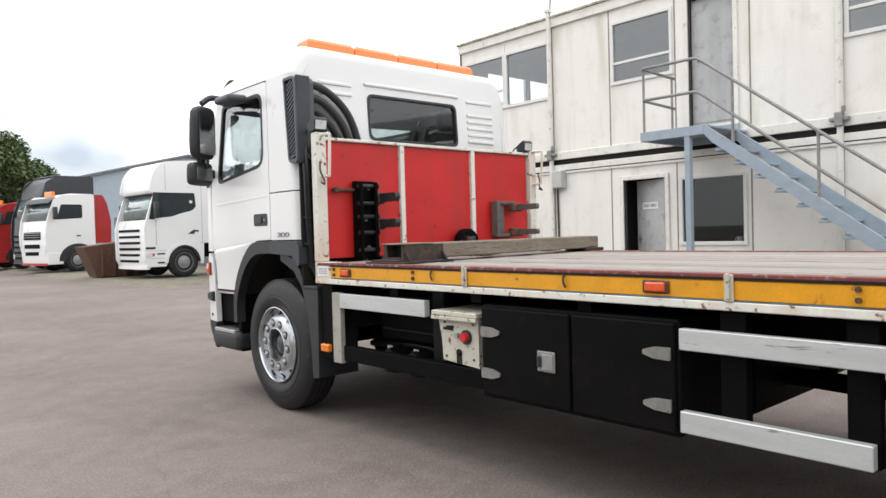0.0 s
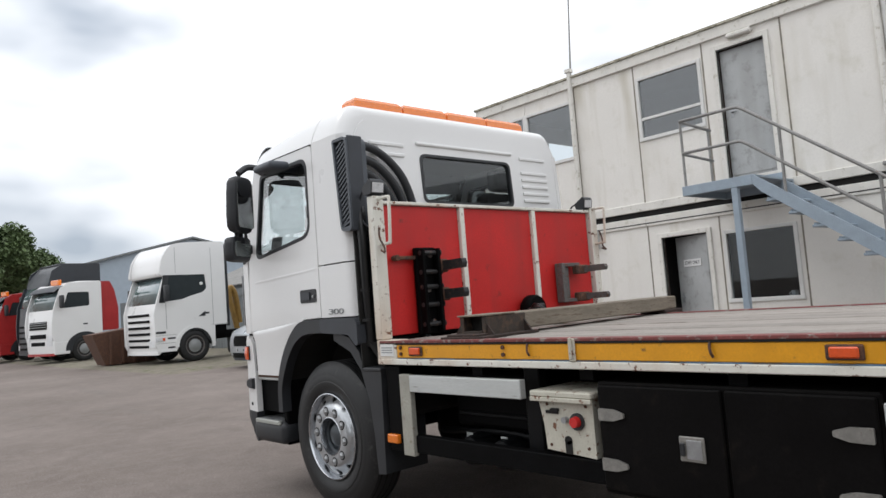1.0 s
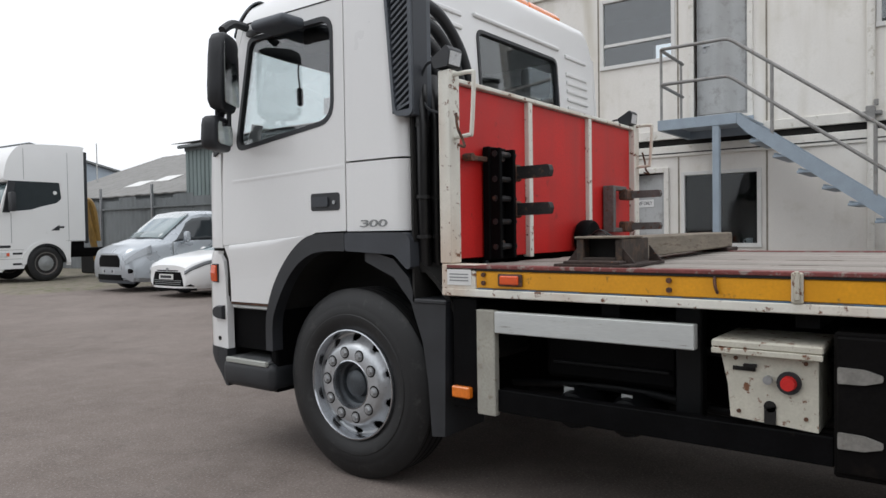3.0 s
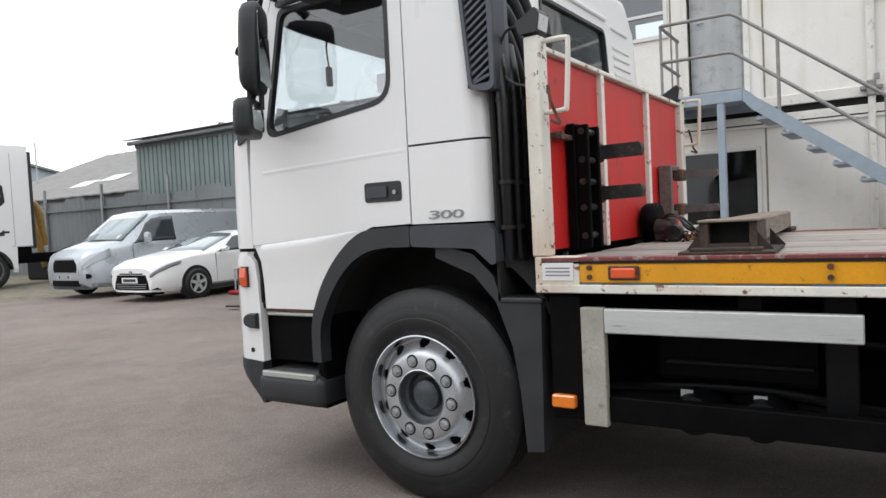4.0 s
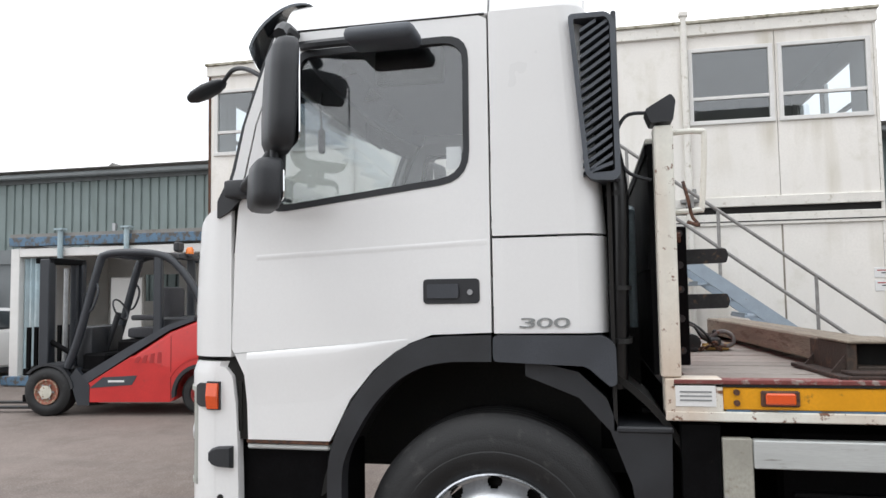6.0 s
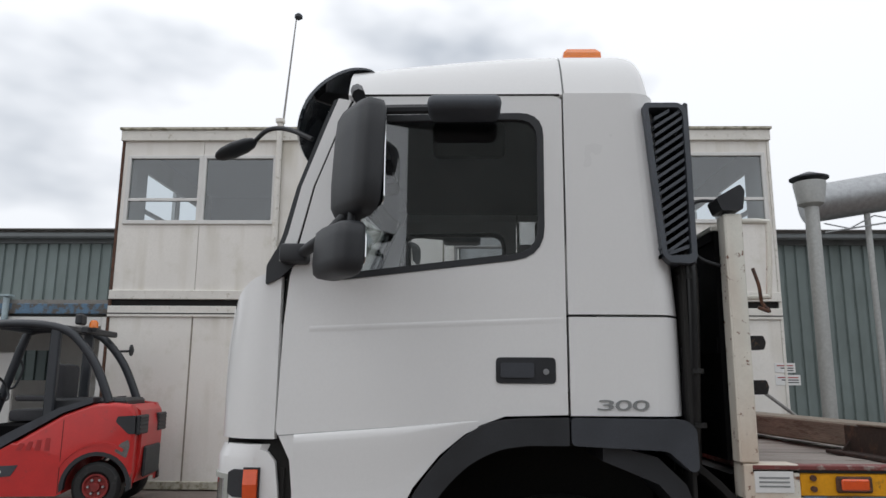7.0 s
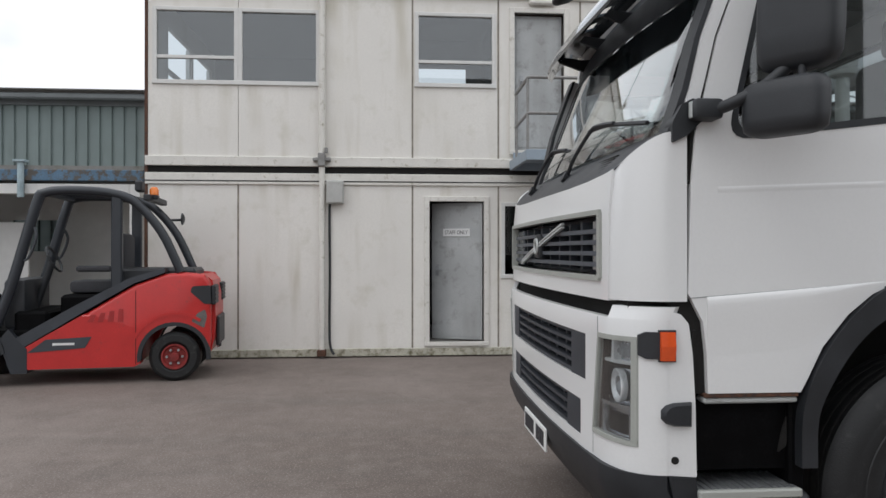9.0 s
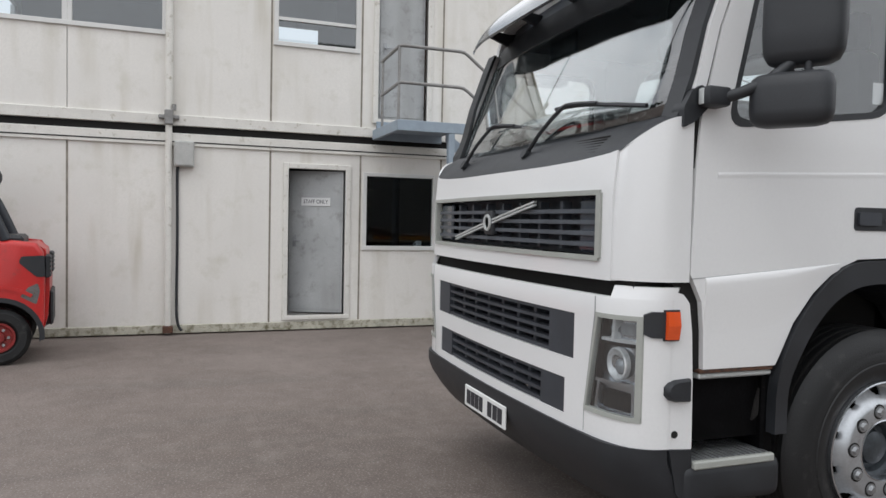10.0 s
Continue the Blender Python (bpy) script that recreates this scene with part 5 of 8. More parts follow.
part("conduit_riser", joined(rod((3.3, 4.765, 1.1), (3.3, 4.765, 1.86), 0.018), rod((3.3, 4.765, 1.86), (3.34, 4.765, 1.88), 0.02)), M["pale_blue"], truck, smooth=50)
part("engine_cover", box(3.2, 4.75, 4.84, 4.92, 0.85, 1.22), M["chassis"], truck)

M["hub"] = mat("dark_wheel_hub", (0.07, 0.08, 0.09), 0.4, 0.3, vary=0.3, scale=20, bump=0.1)


# wheels
def lorry_wheel(x_face, y, out, dual=False):
    """A steel-rimmed wheel whose outer tyre wall stands at x_face; out: -1 faces -x."""
    w = 0.30
    c = (x_face, y, 0.524)
    s = -out
    name = part("wheel", lathe([(s * a, r) for a, r in ((0.03, 0.295), (0.012, 0.32), (0.0, 0.36), (-0.002, 0.375), (-0.002, 0.383), (0.002, 0.387), (0.001, 0.425), (0.004, 0.43), (0.004, 0.437), (0.018, 0.475), (0.04, 0.511), (0.055, 0.524), (w - 0.055, 0.524), (w - 0.02, 0.48), (w, 0.42), (w, 0.33), (w - 0.03, 0.29))], c, "x", 64, True), M["rubber"], truck, "dark lorry tyre on a bright steel rim", smooth=40)
    part("tread_groove", joined(*[lathe([(s * a, 0.5245), (s * (a + 0.014), 0.5245), (s * (a + 0.014), 0.524), (s * a, 0.524)], c, "x", 64, True) for a in (0.075, 0.125, 0.175, 0.22)]), M["dark_gap_shade"], name)
    dish = [(0.02, 0.305), (0.004, 0.302), (0.002, 0.296), (0.012, 0.290), (0.04, 0.286), (0.06, 0.284)]
    part("rim", lathe([(s * a, r) for a, r in (*dish, (0.16, 0.275), (0.18, 0.26), (0.18, 0.30))], c, "x", 64, True), M["chrome"], name, "polished steel rim", smooth=40)
    face = ((0.284, 0.052), (0.279, 0.064), (0.268, 0.066), (0.252, 0.054), (0.236, 0.036), (0.222, 0.016), (0.208, 0.003), (0.198, 0.0), (0.136, 0.001), (0.129, 0.03))

    def rim_at(u, v, d):
        k = int(v)
        t = v - k
        a0, a1 = face[k], face[min(k + 1, len(face) - 1)]
        r, a = a0[0] + (a1[0] - a0[0]) * t, a0[1] + (a1[1] - a0[1]) * t
        return Vector((x_face + s * (a + d), y + r * math.cos(u), 0.524 + r * math.sin(u)))
    holes = []
    for k in range(10):
        a = 2 * math.pi * (k + 0.5) / 10
        for q in range(6):
            hw = 0.115 * math.sqrt(1 - ((q - 2.5) / 3) ** 2)
            holes.append((a - hw, a + hw, 1 + q * 0.5, 1.5 + q * 0.5))
    us = steps(0, 2 * math.pi, 90)
    disc = sheet(us, [k / 2 for k in range(2, 9)] + [0, 5, 6, 7, 8, 9], rim_at, 0.008, holes)
    bmesh.ops.remove_doubles(disc, verts=disc.verts, dist=0.0005)
    part("wheel_disc", disc, M["disc"], name, smooth=35)
    part("disc_backing", lathe([(s * 0.1, 0.26), (s * 0.11, 0.26), (s * 0.11, 0.05), (s * 0.1, 0.05)], c, "x", 32, True), M["dark_gap_shade"], name)
    for k in range(10):
        a = 2 * math.pi * k / 10 + 0.1
        cy, cz = y + 0.177 * math.cos(a), 0.524 + 0.177 * math.sin(a)
        part("nut_seat", rod((x_face + s * 0.006, cy, cz), (x_face - s * 0.0005, cy, cz), 0.033, seg=14), M["dark_gap_shade"], name)
        part("wheel_nut", joined(rod((x_face + s * 0.008, cy, cz), (x_face - s * 0.006, cy, cz), 0.026, 0.025, 12), rod((x_face - s * 0.006, cy, cz), (x_face - s * 0.018, cy, cz), 0.019, 0.013, 8)), M["steel"], name)
    part("hub", lathe([(s * 0.09, 0.129), (s * 0.05, 0.126), (s * 0.055, 0.112), (s * 0.08, 0.105), (s * 0.08, 0.08), (s * 0.045, 0.072), (s * 0.035, 0.055), (s * 0.03, 0.02)], c, "x", 32), M["hub"], name, smooth=35)
    part("hub_ring", lathe([(s * 0.03, 0.131), (s * 0.002, 0.137), (s * -0.001, 0.130), (s * 0.03, 0.122), (s * 0.05, 0.124)], c, "x", 40, True), M["chrome"], name, smooth=40)
    return name


lorry_wheel(SL + 0.02, 5.335, -1)
lorry_wheel(SR - 0.02, 5.335, 1)
for x, o in ((SL + 0.04, -1), (SR - 0.04, 1)):
    lorry_wheel(x, 0.15, o)
part("axle", rod((3.0, 5.335, 0.524), (4.94, 5.335, 0.524), 0.07), M["chassis"], truck)
part("axle", joined(rod((3.0, 0.15, 0.524), (4.94, 0.15, 0.524), 0.09), lathe([(-0.16, 0.05), (-0.1, 0.2), (0.1, 0.2), (0.16, 0.05)], (CX, 0.15, 0.524), "x", 20)), M["chassis"], truck)

# chassis, deck and side rails
M["box_paint"] = mat("rust_stained_box_paint", (0.55, 0.53, 0.45), 0.6, vary=0.12, scale=10, bump=0.2, other=RUST, cover=0.575, sharp=0.06, streak=(0.30, 0.17, 0.09))
for x in (3.54, 4.32):
    part("frame_rail", box(x, x + 0.08, -2.3, 6.3, 0.74, 0.98), M["chassis"], truck)
part("gearbox", box(3.48, 4.46, 1.82, 5.0, 0.40, 0.98, 0.08, 2), M["chassis"], truck)
part("prop_shaft", rod((CX, 3.6, 0.62), (CX, 0.3, 0.52), 0.05), M["chassis"], truck)
for y in steps(-2.2, 4.6, 9):
    part("cross_bearer", box(2.86, 5.08, y - 0.04, y + 0.04, 0.985, 1.035), M["chassis"], truck)
part("subframe", box(2.95, 4.99, -2.38, 4.68, 1.03, 1.14), M["chassis"], truck)
plank_w = 0.165
k = 0
x = 2.865
while x < 5.04:
    part("deck_plank", box(x + 0.002, min(x + plank_w - 0.003, 5.077), -2.38, 4.60, 1.145, 1.186 + 0.002 * math.sin(k * 2.3), 0.004), M["deck"], truck)
    x += plank_w
    k += 1
for far in (0, 1):
    def bx(d0, d1, y0, y1, z0, z1, bv=0.0):
        return box(*sorted((side_x(far, d0) + (0.015 if not far else -0.015), side_x(far, d1) + (0.015 if not far else -0.015))), y0, y1, z0, z1, bv)
    rail = part("side_rail", bx(0.0, 0.06, -2.4, 4.49, 1.085, 1.165, 0.003), M["yellow"], truck, "yellow side rail with rusty bolts")
    # Worn red edge on top.
    part("edge_strip", bx(-0.006, 0.065, -2.4, 4.66, 1.175, 1.192, 0.003), M["pink"], rail)
    # Below the red edge, a near-black strip paints the shadow over the yellow.
    part("edge_strip", bx(-0.004, 0.03, -2.4, 4.66, 1.1655, 1.1755), M["dark_gap_shade"], rail)
    part("lower_rail", bx(-0.006, 0.10, -2.4, 4.69, 1.042, 1.078, 0.004), M["cream"], rail)
    part("blue_line", bx(-0.002, 0.02, -2.4, 4.48, 1.079, 1.085), M["blue"], rail)
    part("end_plate", bx(-0.004, 0.10, 4.49, 4.69, 1.045, 1.195, 0.004), M["cream"], rail)
    part("maker_plate", bx(-0.007, 0.0, 4.515, 4.655, 1.095, 1.17, 0.001), M["sign"], rail)
    for z in (1.115, 1.13, 1.145):
        part("plate_line", bx(-0.0085, -0.006, 4.53, 4.64, z, z + 0.006), M["badge"], rail)
    for y in (3.11, 1.57, 0.03, -1.51):
        part("stake_socket", joined(bx(-0.014, 0.0, y - 0.02, y + 0.02, 1.078, 1.19, 0.005), bx(-0.024, -0.012, y - 0.009, y + 0.009, 1.09, 1.195, 0.004)), M["box_paint"], rail)
    for y in (3.39, 2.40):
        part("rope_hook", tube(curve([(side_x(far, 0.02), y + 0.008, 1.172), (side_x(far, 0.004), y + 0.004, 1.15), (side_x(far, -0.002), y - 0.002, 1.125), (side_x(far, 0.008), y - 0.006, 1.105)], 4), 0.006, 6), M["rust"], rail)
    for y in (4.445, 3.57, 1.10, -0.6):
        for z in (1.11, 1.148):
            part("bolt", rod((side_x(far, 0.017), y, z), (side_x(far, 0.003), y, z), 0.011, seg=8), M["rust"], rail)
    for y in (4.30, 1.90, -0.9):
        b = part("marker_lamp", bx(-0.012, 0.0, y - 0.065, y + 0.065, 1.098, 1.155, 0.01), M["rust"], rail)
        part("lamp_lens", bx(-0.022, -0.010, y - 0.05, y + 0.05, 1.106, 1.147, 0.008), M["orange"], b)

# headboard
HY = 4.66
hb = part("headboard", box(2.87, 5.13, HY + 0.03, HY + 0.06, 1.2, 2.08), M["chassis"], truck, "red panelled headboard in a cream frame")
for a, b in ((2.90, 3.575), (3.625, 4.36), (4.41, 5.10)):
    part("red_panel", box(a, b, HY + 0.008, HY + 0.028, 1.215, 2.08, 0.003), M["red"], hb)
for xm in (3.60, 4.385):
    part("headboard_rib", box(xm - 0.022, xm + 0.022, HY - 0.018, HY + 0.03, 1.20, 2.083, 0.004), M["cream"], hb)
part("top_rail", box(2.886, 5.114, HY - 0.02, HY + 0.065, 2.083, 2.105, 0.004), M["cream"], hb)
for x0, x1 in ((2.798, 2.885), (5.115, 5.20)):
    part("headboard_post", box(x0, x1, 4.63, 4.70, 1.197, 2.135, 0.006), M["cream"], hb)
for s, x0 in ((1, 2.84), (-1, 5.155)):
    part("grab_handle", tube(curve([(x0, 4.632, 2.112), (x0, 4.53, 2.112), (x0, 4.515, 2.08), (x0, 4.53, 1.84), (x0, 4.545, 1.815), (x0, 4.632, 1.81)], 4), 0.011, 8), M["cream"], hb)
    part("chain_loop", tube(curve([(x0 - 0.03 * s, 4.60, 1.92), (x0 - 0.04 * s, 4.585, 1.85), (x0 - 0.02 * s, 4.57, 1.79), (x0 - 0.035 * s, 4.55, 1.755), (x0 - 0.03 * s, 4.59, 1.77)], 5), 0.007, 6), M["rust"], hb)
part("headboard_stay", joined(box(2.885, 5.115, 4.72, 4.728, 1.60, 1.66), box(2.885, 5.115, 4.72, 4.728, 2.04, 2.08)), M["chassis"], hb)
for xw, yw, zt in ((2.84, 4.68, 2.135), (5.09, 4.68, 2.105)):
    wl_ = part("work_lamp", joined(rod((xw, yw, zt), (xw, yw, zt + 0.04), 0.012), plate(rounded([(yw - 0.05, zt + 0.012), (yw + 0.03, zt + 0.008), (yw + 0.05, zt + 0.06), (yw - 0.045, zt + 0.115), (yw - 0.062, zt + 0.09)], 0.01), [], on_x, xw - 0.055, xw + 0.055)), M["black"], hb, "small black work lamp", smooth=40)
    part("lamp_face", plate([(yw - 0.053, zt + 0.022), (yw - 0.047, zt + 0.022), (yw - 0.056, zt + 0.085), (yw - 0.064, zt + 0.085)], [], on_x, xw - 0.045, xw + 0.045), M["lens"], wl_)
    part("lamp_cable", tube(curve([(xw, yw + 0.04, zt + 0.06), (xw, yw + 0.12, zt + 0.05), (xw, yw + 0.16, zt - 0.05), (xw, yw + 0.12, zt - 0.16), (xw, yw + 0.03, zt - 0.2)], 5), 0.007, 6), M["black"], wl_)
# clamps with padded arms
M["clamp_steel"] = mat("greasy_dark_steel", (0.030, 0.029, 0.030), 0.5, 0.3, vary=0.4, scale=15, bump=0.2, other=(0.10, 0.06, 0.04), cover=0.58)
M["clamp_grey"] = mat("worn_grey_steel", (0.16, 0.15, 0.145), 0.6, 0.3, vary=0.3, scale=14, bump=0.2, other=(0.13, 0.06, 0.035), cover=0.56)
c1 = part("clamp_column", box(3.12, 3.29, 4.615, 4.66, 1.20, 1.79, 0.006), M["chassis"], hb, "black steel clamp column with two arms")
for xa in (3.125, 3.26):
    part("clamp_flange", box(xa, xa + 0.025, 4.555, 4.614, 1.21, 1.78, 0.004), M["chassis"], c1)
for z in (1.75, 1.62, 1.52, 1.40, 1.27):
    part("clamp_pin", joined(rod((3.12, 4.585, z), (3.295, 4.585, z), 0.016, seg=8), rod((3.295, 4.585, z), (3.302, 4.585, z), 0.024, seg=8)), M["clamp_steel"], c1)
for xb, zb_ in ((3.17, 1.735), (3.235, 1.735), (3.20, 1.50), (3.165, 1.27), (3.225, 1.285)):
    part("clamp_bolt", rod((xb, 4.618, zb_), (xb, 4.60, zb_), 0.018, seg=6), M["clamp_grey"], c1)
part("latch_bar", joined(box(2.93, 3.12, 4.625, 4.655, 1.71, 1.735, 0.004), rod((2.95, 4.65, 1.722), (2.95, 4.60, 1.722), 0.02, seg=8)), M["rust"], c1)
for z in (1.63, 1.435):
    part("clamp_arm", plate(rounded([(4.62, z - 0.004), (4.62, z + 0.062), (4.372, z + 0.064), (4.362, z + 0.034), (4.372, z + 0.002)], 0.008), [], on_x, 3.30, 3.345), M["clamp_steel"], c1)
    part("arm_root", box(3.275, 3.36, 4.56, 4.63, z - 0.015, z + 0.075, 0.01), M["rust"], c1)
c2 = part("clamp_column", box(4.61, 4.65, 4.58, 4.66, 1.33, 1.65, 0.005), M["clamp_grey"], hb, "grey steel clamp column with two arms")
part("clamp_web", box(4.65, 4.74, 4.62, 4.655, 1.36, 1.62, 0.004), M["clamp_grey"], c2)
for z in (1.62, 1.33):
    part("clamp_flange", box(4.65, 4.86, 4.59, 4.65, z, z + 0.03, 0.004), M["clamp_grey"], c2)
for z in (1.57, 1.345):
    part("clamp_arm", plate(rounded([(4.62, z - 0.004), (4.62, z + 0.05), (4.36, z + 0.05), (4.35, z + 0.026), (4.36, z + 0.002)], 0.006), [], on_x, 4.87, 4.91), M["clamp_grey"], c2)
    part("arm_root", box(4.78, 4.93, 4.56, 4.62, z - 0.015, z + 0.06, 0.01), M["rust"], c2)

# side guards, lockers, control box
M["locker"] = mat("scuffed_locker_black", (0.0055, 0.005, 0.005), 0.55, vary=0.4, scale=3, bump=0.15, other=(0.014, 0.011, 0.009), cover=0.58, sharp=0.2, spec=0.07)
M["post_alu"] = mat("dirty_aluminium", (0.40, 0.39, 0.34), 0.6, 0.25, vary=0.18, scale=9, bump=0.15, other=(0.22, 0.19, 0.14), cover=0.58, sharp=0.15)
M["hinge"] = mat("tarnished_hinge_steel", (0.27, 0.26, 0.24), 0.6, 0.4, vary=0.25, scale=18, bump=0.2, other=(0.12, 0.07, 0.045), cover=0.6, sharp=0.15)
for far in (0, 1):
    def gx(d0, d1, y0, y1, z0, z1, bv=0.004):
        return box(*sorted((side_x(far, d0), side_x(far, d1))), y0, y1, z0, z1, bv)
    part("guard_post", gx(0.02, 0.06, 4.395, 4.497, 0.485, 0.982), M["post_alu"], truck, "dirty grey aluminium side guard post")
    part("guard_rail", gx(0.015, 0.06, 3.475, 4.393, 0.878, 0.978), M["alu"], truck, "grey aluminium side guard rail")
    part("lower_guard", gx(0.04, 0.10, 3.0, 4.393, 0.505, 0.61), M["chassis"], truck)
    part("guard_rail", gx(0.015, 0.06, 1.06, 1.80, 0.505, 0.598), M["alu"], truck, "scuffed grey aluminium side guard rail")
    part("guard_rail", gx(0.015, 0.06, 0.72, 1.80, 0.86, 0.952), M["alu"], truck, "scuffed grey aluminium side guard rail")
    for y in (1.53, 1.05):
        part("guard_leg", gx(0.065, 0.12, y, y + 0.11, 0.5, 1.03), M["chassis"], truck)
    part("rear_mudguard", plate([(0.80, 0.55), (0.80, 0.75), (0.62, 1.0), (-0.32, 1.0), (-0.5, 0.75), (-0.5, 0.55), (-0.44, 0.72), (-0.28, 0.95), (0.58, 0.95), (0.75, 0.72)], [], lambda u, v, d: Vector((side_x(far, d), u, v)), 0.03, 0.5), M["black"], truck)
    lk = part("locker", gx(0.03, 0.55, 1.805, 3.0, 0.475, 0.985, 0.008), M["locker"], truck, "black double door tool locker")
    for y0, y1 in ((1.82, 2.372), (2.386, 2.99)):
        part("locker_door", gx(0.014, 0.03, y0, y1, 0.495, 0.97, 0.006), M["locker"], lk)
    for y, s in ((2.925, -1), (1.895, 1)):
        for z in (0.838, 0.612):
            part("hinge", plate(rounded([(y + 0.06 * -s, z - 0.028), (y + 0.06 * -s, z + 0.028), (y + 0.02 * s, z + 0.026), (y + 0.075 * s, z + 0.01), (y + 0.075 * s, z - 0.01), (y + 0.02 * s, z - 0.026)], 0.006), [], lambda u, v, d: Vector((side_x(far, d), u, v)), 0.002, 0.014), M["hinge"], lk)
    lt = part("lock_plate", gx(0.004, 0.014, 2.47, 2.585, 0.67, 0.775, 0.004), M["hinge"], lk)
    part("lock_dish", gx(0.0015, 0.004, 2.482, 2.55, 0.683, 0.762, 0.001), M["steel"], lt)
    part("lock_lever", gx(-0.012, 0.002, 2.555, 2.576, 0.695, 0.75, 0.004), M["black"], lt)
    sr = part("side_reflector", gx(0.0, 0.04, 4.53, 4.635, 0.552, 0.607, 0.006), M["amber"], truck)
    part("reflector_stay", gx(0.03, 0.06, 4.50, 4.64, 0.50, 1.03), M["chassis"], sr)
ctl = part("control_box", plate([(3.39, 0.90), (3.05, 0.90), (3.05, 0.615), (3.35, 0.635), (3.36, 0.76)], [], lambda u, v, d: Vector((SL + 0.05 + d, u, v)), 0, 0.3), M["box_paint"], truck, "chipped cream control box with a red knob")
part("box_hood", box(SL + 0.01, SL + 0.38, 3.03, 3.41, 0.90, 0.93, 0.006), M["box_paint"], ctl)
part("hood_lip", box(SL + 0.008, SL + 0.02, 3.03, 3.41, 0.878, 0.9, 0.003), M["box_paint"], ctl)
part("knob_ring", rod((SL + 0.05, 3.145, 0.785), (SL + 0.038, 3.145, 0.785), 0.042, 0.042, 16), M["black"], ctl)
part("red_knob", rod((SL + 0.04, 3.145, 0.785), (SL + 0.012, 3.145, 0.785), 0.028, 0.024, 14), M["red"], ctl)
part("knob_stem", rod((SL + 0.05, 3.215, 0.79), (SL + 0.025, 3.215, 0.79), 0.016), M["steel"], ctl)
part("lever_slot", joined(box(SL + 0.044, SL + 0.052, 3.26, 3.34, 0.815, 0.83), box(SL + 0.03, SL + 0.05, 3.255, 3.30, 0.83, 0.842)), M["dark_gap_shade"], ctl)
part("lever_slot", joined(box(SL + 0.044, SL + 0.052, 3.19, 3.23, 0.625, 0.69), rod((SL + 0.048, 3.21, 0.69), (SL + 0.044, 3.21, 0.69), 0.022)), M["dark_gap_shade"], ctl)
for y_, z_ in ((3.09, 0.86), (3.33, 0.86), (3.09, 0.66), (3.32, 0.66)):
    part("box_screw", rod((SL + 0.05, y_, z_), (SL + 0.045, y_, z_), 0.008, seg=8), M["rust"], ctl)
# air tanks and battery behind the guard
for x_, z_, r_ in ((3.05, 0.86, 0.018), (3.12, 0.60, 0.022), (3.3, 0.52, 0.03)):
    part("air_pipe", tube(curve([(x_, 2.95, z_), (x_ + 0.02, 3.4, z_ - 0.03), (x_, 3.9, z_ + 0.02), (x_ + 0.03, 4.5, z_ - 0.02)], 5), r_, 8), M["guard"], truck, smooth=50)
part("hanger_bracket", box(2.98, 3.05, 3.50, 3.61, 0.5, 1.03, 0.006), M["guard"], truck)
for y, lab in ((4.10, 4.13), (3.84, 3.845)):
    tank = part("air_tank", lathe([(-0.12, 0.03), (-0.105, 0.08), (-0.06, 0.092), (0.0, 0.1), (0.62, 0.1), (0.68, 0.07), (0.70, 0.03)], (3.1, y, 0.515), "x", 24), M["guard"], truck, "black round air tank with a white tag", smooth=40)
    part("tank_tag", box(3.03, 3.035, lab - 0.025, lab + 0.025, 0.575, 0.615), M["alu"], tank)
tray = part("battery_tray", box(3.05, 3.5, 3.62, 4.26, 0.65, 0.98, 0.02), M["chassis"], truck)
part("tray_bar", box(3.03, 3.052, 3.65, 4.21, 0.722, 0.74, 0.004), M["guard"], tray)

# ---- loose things on the deck ----
bm_ = thing("timber_beam", (3.7, 3.97, 1.19), "weathered square timber with a rusty steel end laid across the deck", "timber")


def beam_y(x, y):
    """Sideways place along the slightly skewed beam."""
    return y + 0.062 * (x - 2.95)


def skewed(x0, x1, y0, y1, z0, z1, bev=0.0):
    bm = box(x0, x1, y0, y1, z0, z1, bev)
    for v in bm.verts:
        v.co.y = beam_y(v.co.x, v.co.y)
    return bm


part("baulk", skewed(3.17, 5.26, 3.835, 4.025, 1.215, 1.318, 0.008), M["beam"], bm_)
M["shoe"] = mat("dark_rusted_shoe", (0.045, 0.028, 0.022), 0.85, vary=0.5, scale=16, bump=0.5, other=(0.15, 0.07, 0.04), cover=0.6)
part("end_sleeve", joined(skewed(2.93, 3.30, 3.822, 3.852, 1.20, 1.312, 0.004), skewed(2.93, 3.30, 4.0, 4.035, 1.20, 1.312, 0.004), skewed(2.925, 3.30, 3.852, 4.0, 1.20, 1.228, 0.003)), M["old_steel"], bm_)
part("sleeve_lid", skewed(2.915, 3.20, 3.815, 4.04, 1.312, 1.322, 0.003), M["beam"], bm_)
part("base_flange", skewed(2.82, 3.34, 3.755, 4.10, 1.188, 1.204, 0.003), M["shoe"], bm_)
for ya, yb in ((3.765, 3.825), (4.09, 4.032)):
    for xa in (2.94, 3.26):
        g = plate([(ya, 1.203), (yb, 1.203), (yb, 1.275)], [], on_x, xa, xa + 0.012)
        part("gusset", g, M["shoe"], bm_)
part("front_lip", skewed(2.835, 2.93, 3.80, 4.06, 1.203, 1.216, 0.003), M["shoe"], bm_)
part("packer", box(5.04, 5.30, 3.95, 4.18, 1.188, 1.216, 0.006), M["shoe"], bm_)
# Near-black block stands in for the shade inside the open sleeve.
part("sleeve_hollow", skewed(3.0, 3.045, 3.85, 4.002, 1.226, 1.312), M["dark_gap_shade"], bm_)

